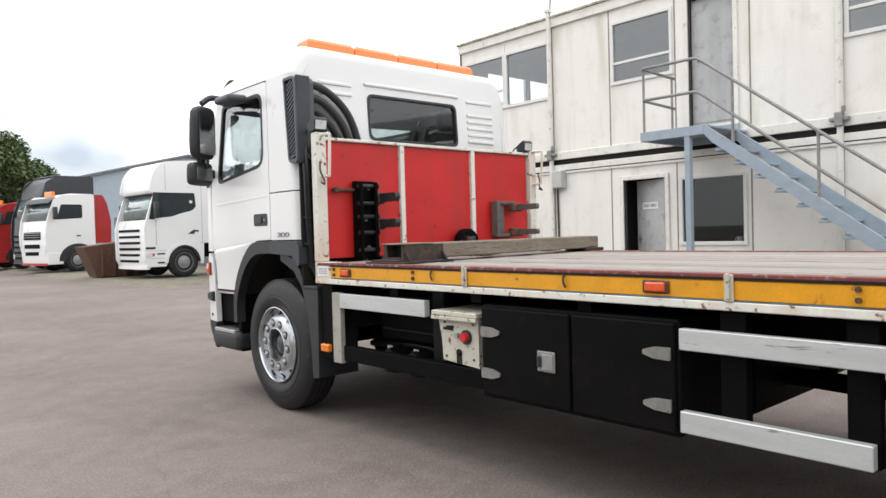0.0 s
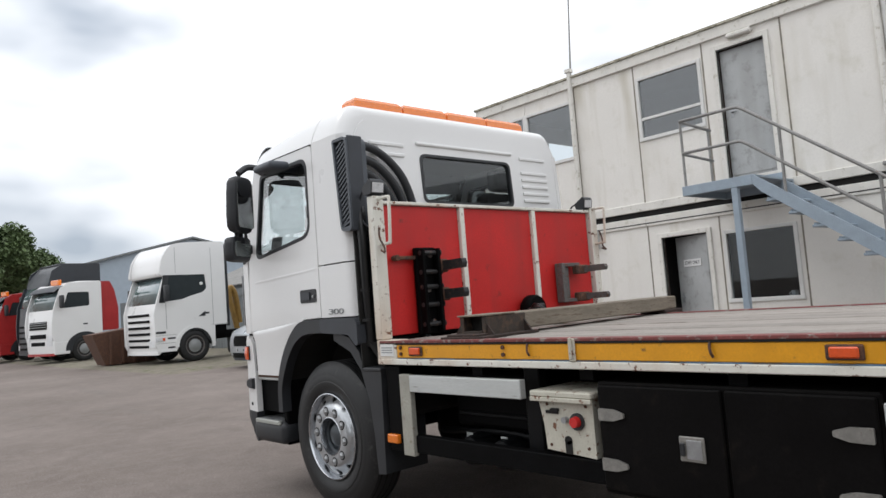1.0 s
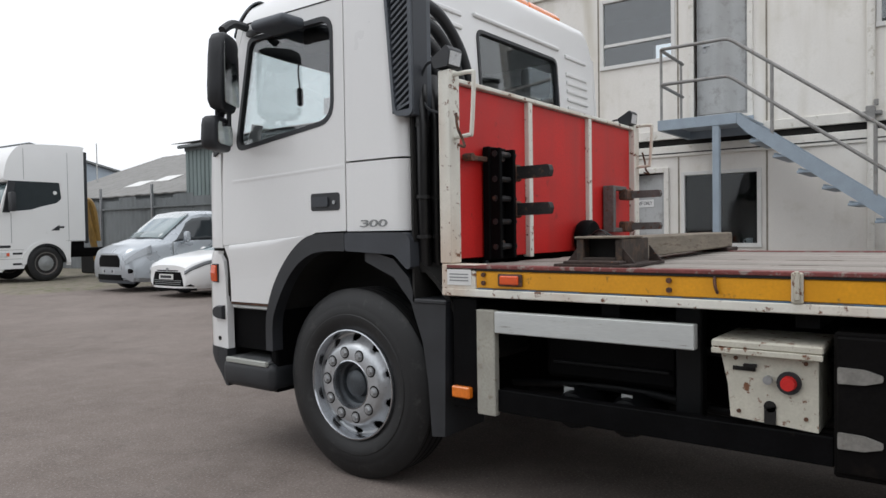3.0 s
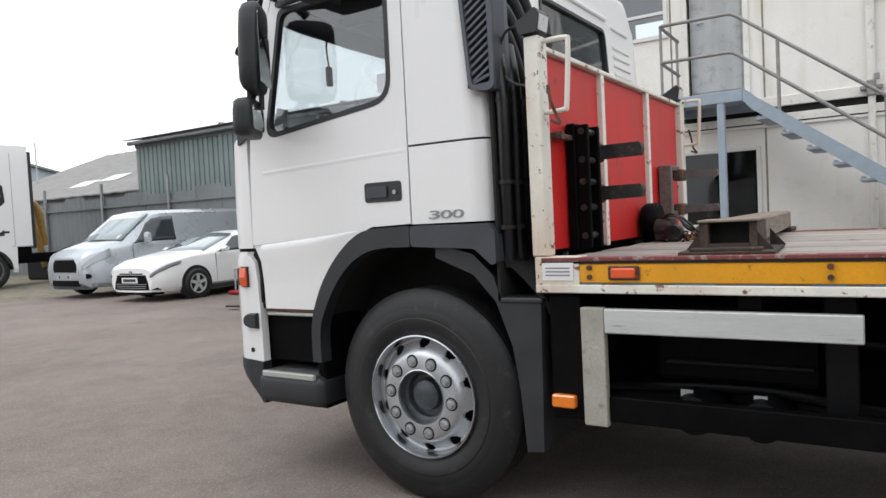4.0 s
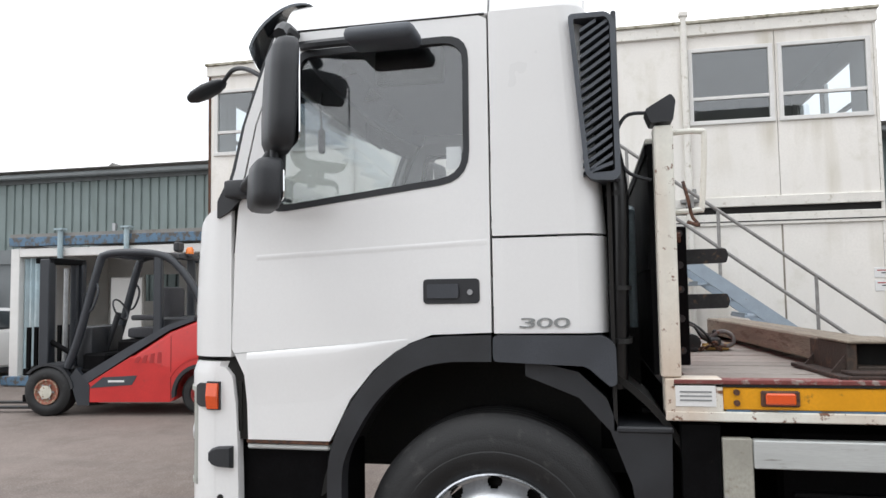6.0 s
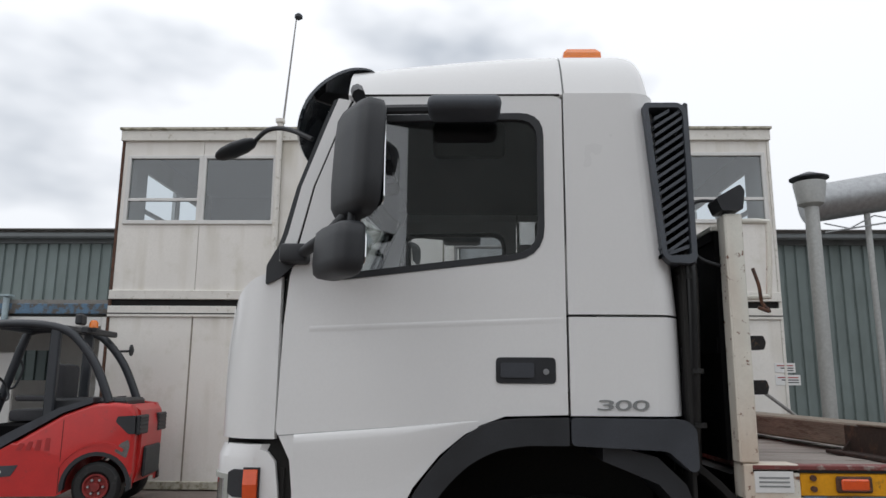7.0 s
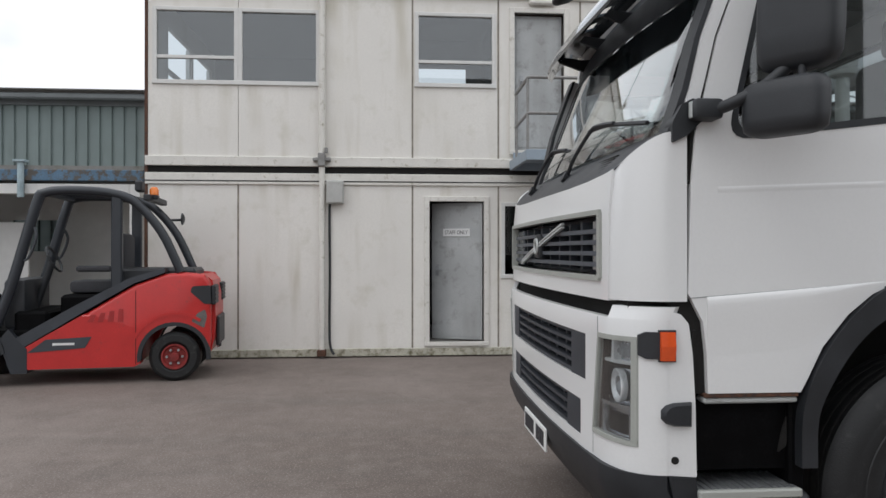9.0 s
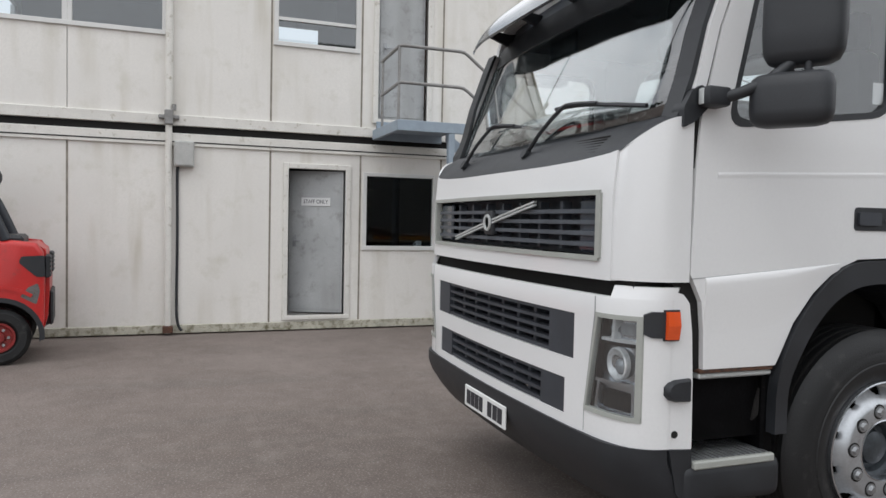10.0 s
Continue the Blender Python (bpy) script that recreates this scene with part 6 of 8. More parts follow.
coil = thing("chain_hoist", (4.2, 4.56, 1.19), "small black hoist with coiled chain on the deck", "hoist")
part("hoist_case", lathe([(-0.05, 0.02), (-0.048, 0.10), (-0.03, 0.112), (0.03, 0.112), (0.048, 0.10), (0.05, 0.02)], (4.24, 4.60, 1.30), "y", 20), M["chassis"], coil, smooth=40)
part("gear_housing", joined(lathe([(-0.06, 0.03), (-0.055, 0.06), (0.0, 0.066), (0.05, 0.055), (0.06, 0.03)], (4.14, 4.50, 1.262), "y", 14), box(4.08, 4.2, 4.44, 4.55, 1.19, 1.235, 0.012), box(4.17, 4.23, 4.46, 4.53, 1.26, 1.345, 0.012)), M["clamp_steel"], coil, smooth=40)
part("motor_lump", joined(lathe([(-0.05, 0.025), (-0.045, 0.045), (0.045, 0.045), (0.05, 0.02)], (4.07, 4.43, 1.238), "x", 12), box(4.02, 4.12, 4.40, 4.46, 1.19, 1.215, 0.006)), M["hose"], coil, smooth=40)
for k in range(3):
    part("cable_loop", tube(curve([(4.12, 4.52 - 0.02 * k, 1.31 + 0.015 * k), (4.10, 4.45 - 0.02 * k, 1.345 - 0.012 * k), (4.11, 4.37, 1.30 - 0.02 * k), (4.13 + 0.02 * k, 4.32, 1.235)], 5), 0.008, 6), M["clamp_grey"] if k == 1 else M["hose"], coil)
for k in range(14):
    a = k * 0.9
    part("chain_link", tube([(4.10 + 0.06 * math.cos(a) + 0.022 * math.cos(q), 4.50 - 0.016 * k + 0.02 * math.sin(a) + 0.014 * math.sin(q), 1.20 + 0.016 * (k % 3) + 0.01 * math.sin(q + k)) for q in (2 * math.pi * j / 8 for j in range(9))], 0.006, 5), M["rust"], coil)
strap = thing("ratchet_strap", (4.16, 4.3, 1.19), "yellow ratchet strap with steel hook lying on the deck", "strap")
part("webbing", joined(tube(curve([(4.10, 4.37, 1.20), (4.13, 4.33, 1.215), (4.17, 4.27, 1.205), (4.2, 4.20, 1.215), (4.26, 4.24, 1.205), (4.20, 4.35, 1.21)], 5), 0.014, 6), box(4.12, 4.2, 4.23, 4.35, 1.19, 1.208, 0.006)), M["yellow_paint"], strap)
part("buckle", joined(box(4.11, 4.18, 4.27, 4.335, 1.205, 1.26, 0.012), box(4.13, 4.16, 4.285, 4.31, 1.255, 1.30, 0.008)), M["clamp_steel"], strap)
part("hook", tube(curve([(4.14, 4.32, 1.255), (4.13, 4.27, 1.29), (4.13, 4.22, 1.275), (4.13, 4.205, 1.235), (4.13, 4.24, 1.212), (4.13, 4.28, 1.225)], 5), 0.012, 8), M["clamp_grey"], strap)


# ---- outside stair along the facade ----
STX, PZ = 8.825, 2.70
stair = thing("outside_stair", (9.4, 4.0, 0), "blue-grey steel stair with galvanised tube handrails", "stairs")
part("landing", joined(box(STX + 0.05, FX - 0.09, 4.83, 5.76, PZ - 0.03, PZ - 0.005), box(STX, STX + 0.05, 4.862, 5.81, PZ - 0.13, PZ - 0.002, 0.004), box(STX + 0.05, FX - 0.09, 5.76, 5.81, PZ - 0.13, PZ - 0.002, 0.004), box(FX - 0.09, FX - 0.04, 4.83, 5.81, PZ - 0.13, PZ - 0.002, 0.004)), M["stair"], stair)
part("door_threshold", box(FX - 0.06, FX - 0.04, 4.95, 5.76, PZ, 2.82, 0.003), M["stair"], stair)
SLOPE = 0.765
TOP_Y = 4.80
Y_END = TOP_Y - 2.54 / SLOPE


def stair_z(y):
    return PZ - (TOP_Y - y) * SLOPE


for x0 in (STX, STX + 0.86):
    part("stringer", plate([(4.86, PZ), (4.86, PZ - 0.13), (4.76, PZ - 0.24), (Y_END, 0.0), (Y_END - 0.1, 0.0), (Y_END - 0.1, 0.14)], [], lambda u, v, d: Vector((x0 + d, u, v)), 0, 0.05), M["stair"], stair)
rises = 14
for k in range(1, rises):
    z = PZ * (1 - k / rises)
    y = TOP_Y - (PZ - z) / SLOPE
    part("stair_tread", joined(box(STX + 0.02, STX + 0.88, y - 0.03, y + 0.18, z - 0.175, z - 0.145, 0.005), box(STX + 0.05, STX + 0.86, y + 0.14, y + 0.17, z - 0.145, z - 0.12)), M["stair"], stair)
part("stair_post", box(STX + 0.005, STX + 0.085, 5.065, 5.145, 0, PZ - 0.13, 0.006), M["stair"], stair)
for h, s_ in ((0.885, 0.765), (0.445, 0.325)):
    z0 = PZ + h
    part("handrail", tube([(FX - 0.35, 5.78, z0 - 0.03), (STX + 0.06, 5.78, z0), (STX + 0.025, 5.76, z0), (STX + 0.025, 5.02, z0), (STX + 0.025, 4.96, z0 - 0.008)] + [(STX + 0.025, y, stair_z(y) + s_) for y in (4.90, 4.0, 3.0, 2.0, Y_END)], 0.021, 8), M["rail_steel"], stair, smooth=60)
for y in (4.48, 3.46, 2.43, 1.52):
    part("rail_post", rod((STX + 0.025, y, stair_z(y) - 0.13), (STX + 0.025, y, stair_z(y) + 0.765), 0.02, seg=8), M["rail_steel"], stair)
for x, y in ((STX + 0.06, 5.78), (FX - 0.42, 5.78)):
    part("rail_post", rod((x, y, PZ - 0.1), (x, y, PZ + 0.88), 0.018, seg=8), M["rail_steel"], stair)

# ---- big corrugated shed behind ----
SX = 15.0
shed = thing("corrugated_shed", (18.5, 7.0, 0), "long green corrugated steel shed with fibre cement roof", "shed")
prof = []
y = -14.0
while y < 25.4:
    prof += [(y, 0.0), (y + 0.165, 0.0), (y + 0.18, 0.04), (y + 0.22, 0.04)]
    y += 0.235
ys, ds = [p[0] for p in prof], dict((round(p[0], 5), p[1]) for p in prof)
part("shed_wall", sheet(ys, [0, 2.2, 4.55], lambda u, v, d: Vector((SX + ds.get(round(u, 5), 0) + d, u, v)), 0.02), M["shed"], shed, "green corrugated steel wall sheeting")
part("shed_gable", joined(box(SX + 0.05, 24, 25.36, 25.42, 0, 4.55), plate([(SX, 4.55), (29, 4.55), (22, 5.5)], [], on_y, 25.36, 25.42)), M["shed_dark"], shed)
ry = []
y = -14.4
while y < 25.8:
    ry.append(y)
    y += 0.08
part("shed_roof", sheet(ry, [0, 1, 4], lambda u, v, d: Vector((SX - 0.35 + 1.9 * v, u, 4.68 + 0.14 * (1.9 * v - 0.35) + 0.02 * math.sin(u * 2 * math.pi / 0.16 * 0.5 * 2) * 1 - d)), 0.02), M["roof"], shed)
part("gutter", box(SX - 0.3, SX - 0.16, -14, 25.5, 4.44, 4.56, 0.03), M["shed_dark"], shed)
part("fascia_board", box(SX - 0.05, SX - 0.01, -14, 25.4, 4.36, 4.56), M["shed_dark"], shed)
for y in (16.6, 21.8):
    part("ridge_finial", plate([(y - 0.2, 0), (y, 0.14), (y + 0.2, 0), (y, 0.06)], [], lambda u, v, d: Vector((SX + 0.6 + d, u, 4.77 + v)), 0, 0.3), M["roof"], shed)

low_shed = thing("low_shed", (20, 30, 0), "weathered low shed with patched fibre cement roof", "shed")
part("low_roof", sheet(steps(25.3, 40.5, 38), steps(0, 9, 9), lambda u, v, d: Vector((SX + 0.8 + v, u + v * 0.25, 3.05 + 0.35 * v + 0.015 * math.sin(u * 9) - d)), 0.05), M["roof"], low_shed)
part("low_wall", box(SX + 1.0, SX + 1.1, 25.4, 40.4, 0, 3.08), M["shed_dark"], low_shed)
for u, v in ((26.5, 2.2), (27.6, 3.4), (28.8, 4.6), (26.4, 4.4), (30.5, 2.0), (32, 1.4)):
    part("roof_light", sheet(steps(u, u + 1.3, 3), [v, v + 0.9], lambda a, b, d: Vector((SX + 0.8 + b, a + b * 0.25, 3.085 + 0.35 * b - d)), 0.03), M["frame_white"], low_shed)

fence = thing("sheet_fence", (14.0, 28, 0), "grey vertical sheet fence with steel posts", "fence")
fy = 15.4
k = 0
while fy < 46:
    part("fence_sheet", sheet([fy, fy + 0.15, fy + 0.3, fy + 0.45, fy + 0.6, fy + 0.75, fy + 0.9, fy + 1.05, fy + 1.195], [0, 2.68 + 0.12 * (k % 3 == 1)], lambda u, v, d: Vector((14.2 + 0.02 * math.sin(u * 21) + d, u, v)), 0.01), M["shed_dark"], fence)
    if k % 3 == 0:
        part("fence_post", box(14.08, 14.16, fy - 0.04, fy + 0.04, 0, 3.2, 0.005), M["steel"], fence)
    fy += 1.2
    k += 1
part("fence_rail", box(14.12, 14.17, 15.4, 46, 2.35, 2.42), M["shed_dark"], fence)

# ---- white framed loading bay between office and fence ----
bay = thing("loading_bay", (12, 13, 0), "white framed bay with pale blue curtain and blue beam", "loading bay")
BXX = 10.75
part("bay_post", box(BXX, BXX + 0.18, 14.80, 14.98, 0, 2.42, 0.01), M["frame_white"], bay)
part("bay_post", box(BXX, BXX + 0.18, 11.0, 11.15, 0, 2.42, 0.01), M["frame_white"], bay)
part("bay_header", box(BXX, BXX + 0.18, 11.15, 14.80, 2.27, 2.42, 0.01), M["frame_white"], bay)
part("bay_beam", box(BXX - 0.03, BXX + 0.15, 10.95, 15.0, 2.46, 2.62, 0.008), M["blue"], bay)
for y in (13.92, 12.62):
    part("beam_post", joined(rod((BXX - 0.06, y, 2.22), (BXX - 0.06, y, 2.72), 0.045), box(BXX - 0.13, BXX + 0.01, y - 0.08, y + 0.08, 2.72, 2.75)), M["pale_blue"], bay)
part("bay_roof", box(BXX, 14.9, 10.95, 15.0, 2.62, 2.68), M["roof"], bay)
part("bay_back", sheet([10.95, 15.0], [0, 2.5], lambda u, v, d: Vector((13.2 + d, u, v)), 0.05, [(13.2, 14.0, 1.45, 2.0)]), M["frame_white"], bay)
part("bay_side", box(BXX + 0.18, 13.2, 14.86, 14.96, 0, 2.5), M["frame_white"], bay)
part("blue_curtain", sheet(steps(14.22, 14.80, 16), [0.05, 2.25], lambda u, v, d: Vector((BXX + 0.1 + 0.03 * math.sin(u * 60) + d, u, v)), 0.01), M["pale_blue"], bay)
part("white_panel", box(11.6, 11.66, 12.95, 13.6, 0, 1.9, 0.01), M["frame_white"], bay)
part("threshold_beam", box(BXX - 0.05, BXX + 0.1, 14.2, 15.1, 0.02, 0.18, 0.01), M["blue"], bay)
rack = part("low_rack", joined(*[rod((10.3, y, 0.1), (10.3, y, 0.55), 0.018) for y in (15.12, 15.36)], rod((10.3, 15.12, 0.55), (10.3, 15.36, 0.55), 0.018)), M["galv"], bay, "small galvanised hoop on a red foot")
part("rack_foot", box(10.15, 10.5, 15.0, 15.45, 0.02, 0.09, 0.02), M["tail_red"], rack)

bay.location += Vector((0.08, 0.06, 0))

# ---- extraction duct and flue past the office's end ----
flue = thing("galvanised_flue", (11.45, 0.0, 0), "galvanised flue with a conical rain cap", "flue")
part("flue_pipe", rod((11.45, 0.0, 0), (11.45, 0.0, 4.45), 0.11, seg=16), M["galv"], flue, smooth=40)
part("flue_drum", lathe([(4.30, 0.10), (4.36, 0.2), (4.68, 0.25), (4.72, 0.25), (4.72, 0.08)], (11.45, 0.0, 0), "z", 24), M["galv"], flue, smooth=40)
part("rain_cap", lathe([(4.78, 0.30), (4.80, 0.30), (4.90, 0.05)], (11.45, 0.0, 0), "z", 24), M["grey_plastic"], flue, smooth=40)
duct = thing("extraction_duct", (12.3, -4.5, 4.3), "large grey round extraction duct carried past the roof edge", "duct")
part("duct_pipe", rod((12.4, -0.35, 4.58), (11.4, -7.0, 5.55), 0.33, seg=28), M["steel"], duct, smooth=40)
for t in (0.25, 0.5, 0.75):
    p = Vector((12.4, -0.35, 4.58)).lerp(Vector((11.4, -7.0, 5.55)), t)
    part("duct_band", rod(p, p + Vector((-0.01, -0.06, 0.009)), 0.345, seg=28), M["galv"], duct)
for t in (0.15, 0.6, 0.95):
    p = Vector((12.4, -0.35, 4.58)).lerp(Vector((11.4, -7.0, 5.55)), t)
    part("duct_leg", rod((p.x, p.y, 0), (p.x, p.y, p.z - 0.3), 0.05), M["galv"], duct)
part("duct_truss", joined(*[rod((12.25 - 0.15 * k * 0.4, y, 4.06 + 0.058 * k + (0 if k % 2 else 0.16)), (12.25 - 0.15 * (k + 1) * 0.4, y - 0.4, 4.06 + 0.058 * (k + 1) + (0.16 if k % 2 else 0)), 0.012, seg=6) for k, y in enumerate(steps(-0.6, -6.6, 15))], rod((12.25, -0.6, 4.06), (11.3, -6.8, 4.95), 0.015, seg=6)), M["steel"], duct)


# ---- forklift ----
M["old_red"] = mat("worn_dark_red_rim", (0.25, 0.02, 0.018), 0.6, vary=0.3, scale=14, bump=0.15, other=(0.08, 0.05, 0.04), cover=0.55, sharp=0.2)
M["dusty"] = mat("dusty_red_rim", (0.33, 0.12, 0.08), 0.8, vary=0.3, scale=12, bump=0.2, other=(0.30, 0.25, 0.18), cover=0.5)

def forklift(m):
    """Built nose to +x, rear axle at x = 0, near side at y = +0.55 (its left)."""
    f = thing("forklift", (0, 0, 0), "red counterbalance forklift with dark overhead guard", "forklift")
    W, FRONT = 0.56, 2.077

    def wheel(x, r, y, w, rimmat):
        s = 1 if y > 0 else -1
        t = part("wheel", lathe([(0.02 * s * -1, r * 0.52), (0, r * 0.62), (0, r * 0.86), (-0.03 * s, r), (-(w - 0.03) * s, r), (-w * s, r * 0.86), (-w * s, r * 0.5)], (x, y, r), "y", 36, True), M["rubber"], f, smooth=35)
        part("rim", lathe([(-0.05 * s, r * 0.5), (0.004 * s, r * 0.52), (0.004 * s, r * 0.46), (-0.02 * s, r * 0.40), (-0.025 * s, r * 0.2), (0.01 * s, r * 0.18), (0.012 * s, r * 0.05)], (x, y, r), "y", 28), M[rimmat], t, smooth=35)
        for k in range(6):
            a = k * math.pi / 3
            part("wheel_nut", rod((x + r * 0.3 * math.cos(a), y - 0.02 * s, r + r * 0.3 * math.sin(a)), (x + r * 0.3 * math.cos(a), y + 0.004 * s, r + r * 0.3 * math.sin(a)), 0.014, seg=6), M["steel"], t)
        return t
    for s in (1, -1):
        wheel(FRONT, 0.315, s * (W + 0.02), 0.25, "dusty")
        part("hub_plate", lathe([(0.014 * s, 0.085), (0.018 * s, 0.06), (0.02 * s, 0.01)], (FRONT, s * (W + 0.02), 0.315), "y", 20), M["box_paint"], f, smooth=40)
        wheel(0.0, 0.275, s * (W - 0.02), 0.2, "old_red")
        part("fender_crease", plate([*[(0.50 * math.cos(a) - 0.01, 0.275 + 0.50 * math.sin(a)) for a in (radians(k) for k in range(28, 128, 8))], *[(0.465 * math.cos(a) - 0.01, 0.275 + 0.465 * math.sin(a)) for a in (radians(k) for k in range(124, 27, -8))]], [], on_y, s * (W + 0.010), s * (W - 0.02)), M["fl_red"], f)
        part("scuff", plate(rounded([(-0.18, 0.67), (-0.32, 0.59), (-0.35, 0.72), (-0.33, 0.80), (-0.25, 0.76)], 0.02), [], on_y, s * (W + 0.003), s * (W - 0.01)), M["clamp_grey"], f)
        part("panel_gap", box(0.40, 0.406, *sorted((s * (W + 0.002), s * (W - 0.02))), 0.20, 1.02), M["dark_gap_shade"], f)
    # body: a side outline swept across, with the wheel arch cut out
    arch = [(0.36 * math.cos(a), 0.275 + 0.36 * math.sin(a)) for a in (radians(k) for k in range(-10, 191, 15))]
    side = [(1.38, 0.18), (0.42, 0.18), *arch[0:], (-0.36, 0.30), (-0.385, 0.45), (-0.39, 0.95), (-0.375, 1.10), (-0.32, 1.19), (-0.1, 1.215), (0.1, 1.20), (0.42, 1.08), (0.85, 0.78), (1.38, 0.42)]
    core = [(1.5, 0.2), (0.40, 0.2), (0.40, 0.62), (-0.33, 0.62), (-0.34, 0.30), (-0.37, 0.30), (-0.41, 0.45), (-0.425, 0.72), (-0.425, 0.95), (-0.39, 1.12), (-0.30, 1.19), (0.1, 1.17), (0.42, 1.05), (0.85, 0.75), (1.45, 0.4)]
    for s in (1, -1):
        bm = plate(side, [], on_y, s * W, s * (W - 0.16))
        bmesh.ops.bevel(bm, geom=[e for e in bm.edges if all(abs(v.co.y - s * W) < 1e-4 and not (v.co.x > -0.37 and v.co.z < 0.66) for v in e.verts) and e.is_manifold and e.calc_face_angle(0) > 0.5], offset=0.045, segments=3, profile=0.5, affect="EDGES", clamp_overlap=True)
        part("body_side", bm, M["fl_red"], f, "red steel side with dark wheel arch", smooth=35)
        part("arch_trim", plate([*[(0.39 * math.cos(a), 0.275 + 0.39 * math.sin(a)) for a in (radians(k) for k in range(-8, 189, 12))], *[(0.345 * math.cos(a), 0.275 + 0.345 * math.sin(a)) for a in (radians(k) for k in range(188, -9, -12))]], [], on_y, s * (W + 0.012), s * (W - 0.05)), M["black"], f)
        part("side_band", plate([(1.42, 0.40), (0.86, 0.80), (0.42, 1.10), (0.10, 1.215), (0.10, 1.27), (0.46, 1.16), (0.92, 0.88), (1.52, 0.48)], [], on_y, s * (W + 0.004), s * (W - 0.3)), M["grey_plastic"], f)
        part("name_panel", plate([(1.36, 0.36), (0.86, 0.40), (0.80, 0.52), (1.2, 0.50)], [], on_y, s * (W + 0.006), s * (W - 0.01)), M["grey_plastic"], f)
        part("name_stroke", box(0.95, 1.14, *sorted((s * (W + 0.006), s * (W + 0.009))), 0.435, 0.46), M["sign"], f)
        for k in range(4):
            part("vent_slot", plate([(0.52 + k * 0.09, 0.68), (0.57 + k * 0.09, 0.68), (0.56 + k * 0.08, 0.82 - k * 0.02), (0.52 + k * 0.08, 0.82 - k * 0.02)], [], on_y, s * (W + 0.004), s * (W - 0.01)), M["tail_red"], f)
        part("tail_lamp", plate(rounded([(-0.395, 0.86), (-0.32, 0.86), (-0.17, 1.0), (-0.19, 1.06), (-0.385, 1.07)], 0.02), [], on_y, s * (W + 0.004), s * (W - 0.1)), M["black"], f)
        tl = part("tail_lamp", box(-0.435, -0.39, *sorted((s * (W - 0.02), s * (W - 0.36))), 0.85, 1.07, 0.01), M["black"], f)
        for z in (0.86, 0.905, 0.95, 0.995, 1.03):
            part("lamp_slat", box(-0.442, -0.425, *sorted((s * (W - 0.03), s * (W - 0.34))), z, z + 0.028, 0.006), M["black"], tl)
        # overhead guard hoop, stay and front pillar
        part("guard_hoop", tube(curve([(1.66, s * 0.5, 0.62), (1.52, s * 0.5, 1.05), (1.30, s * 0.5, 1.95), (1.22, s * 0.5, 2.09), (0.95, s * 0.5, 2.12), (0.62, s * 0.5, 2.09), (0.40, s * 0.5, 1.98), (0.14, s * 0.5, 1.66), (-0.06, s * 0.5, 1.22)], 5), 0.05, 10), M["dark_paint"], f, smooth=50)
        part("guard_pillar", box(0.54, 0.64, *sorted((s * 0.45, s * 0.53)), 1.02, 2.08, 0.015), M["dark_paint"], f)
        part("front_mudguard", plate([*[(FRONT + 0.37 * math.cos(a), 0.315 + 0.37 * math.sin(a)) for a in (radians(k) for k in range(40, 176, 12))], *[(FRONT + 0.335 * math.cos(a), 0.315 + 0.335 * math.sin(a)) for a in (radians(k) for k in range(175, 39, -12))]], [], on_y, s * (W + 0.02), s * (W - 0.26)), M["black"], f)
        part("step_plate", plate([(1.50, 0.14), (1.36, 0.14), (1.36, 0.40), (1.52, 0.62), (1.60, 0.5)], [], on_y, s * (W + 0.006), s * (W - 0.2)), M["dark_paint"], f)
        part("grab_loop", tube(curve([(1.44, s * 0.5, 1.35), (1.36, s * 0.53, 1.38), (1.29, s * 0.53, 1.6), (1.33, s * 0.5, 1.74)], 5), 0.014, 6), M["dark_paint"], f)
        part("mast_rail", box(1.94, 2.06, *sorted((s * 0.32, s * 0.43)), 0.12, 2.06, 0.01), M["dark_paint"], f)
        part("mast_rail", box(1.97, 2.05, *sorted((s * 0.23, s * 0.30)), 0.12, 2.04, 0.008), M["dark_paint"], f)
        part("tilt_ram", rod((1.3, s * 0.35, 0.55), (1.95, s * 0.35, 0.95), 0.035), M["chassis"], f)
        part("fork", joined(box(2.20, 2.25, *sorted((s * 0.18, s * 0.30)), 0.06, 0.62), box(2.20, 3.0, *sorted((s * 0.18, s * 0.28)), 0.05, 0.08)), M["clamp_steel"], f)
        part("lift_ram", rod((2.05, s * 0.14, 0.2), (2.05, s * 0.14, 1.95), 0.03), M["steel"], f)
    mr = part("rear_mirror", lathe([(0, 0.03), (0.02, 0.075), (0.035, 0.075), (0.045, 0.03)], (0.06, -0.56, 1.86), "x", 20), M["black"], f, smooth=40)
    part("mirror_stalk", rod((0.27, -0.5, 1.84), (0.07, -0.56, 1.85), 0.016, seg=6), M["black"], mr)
    part("counterweight", plate(core, [], on_y, W - 0.16, -(W - 0.16)), M["fl_red"], f)
    part("tow_block", box(-0.455, -0.415, -0.3, 0.3, 0.35, 0.7, 0.02), M["black"], f)
    part("floor_plate", box(0.8, 1.75, -0.5, 0.5, 0.48, 0.60, 0.02), M["chassis"], f)
    part("carriage", joined(*[box(2.14, 2.20, -0.5, 0.5, z, z + 0.09, 0.008) for z in (0.18, 0.52)], *[box(2.14, 2.18, y - 0.02, y + 0.02, 0.55, 1.15) for y in (-0.45, -0.2, 0.05, 0.3, 0.45)]), M["chassis"], f)
    part("mast_cross", box(1.94, 2.12, -0.42, 0.42, 2.0, 2.08, 0.01), M["chassis"], f)
    gr = part("guard_roof", box(1.2, 1.27, -0.52, 0.52, 2.06, 2.12, 0.01), M["dark_paint"], f)
    part("guard_beam", box(0.55, 0.63, -0.52, 0.52, 2.06, 2.12, 0.01), M["dark_paint"], gr)
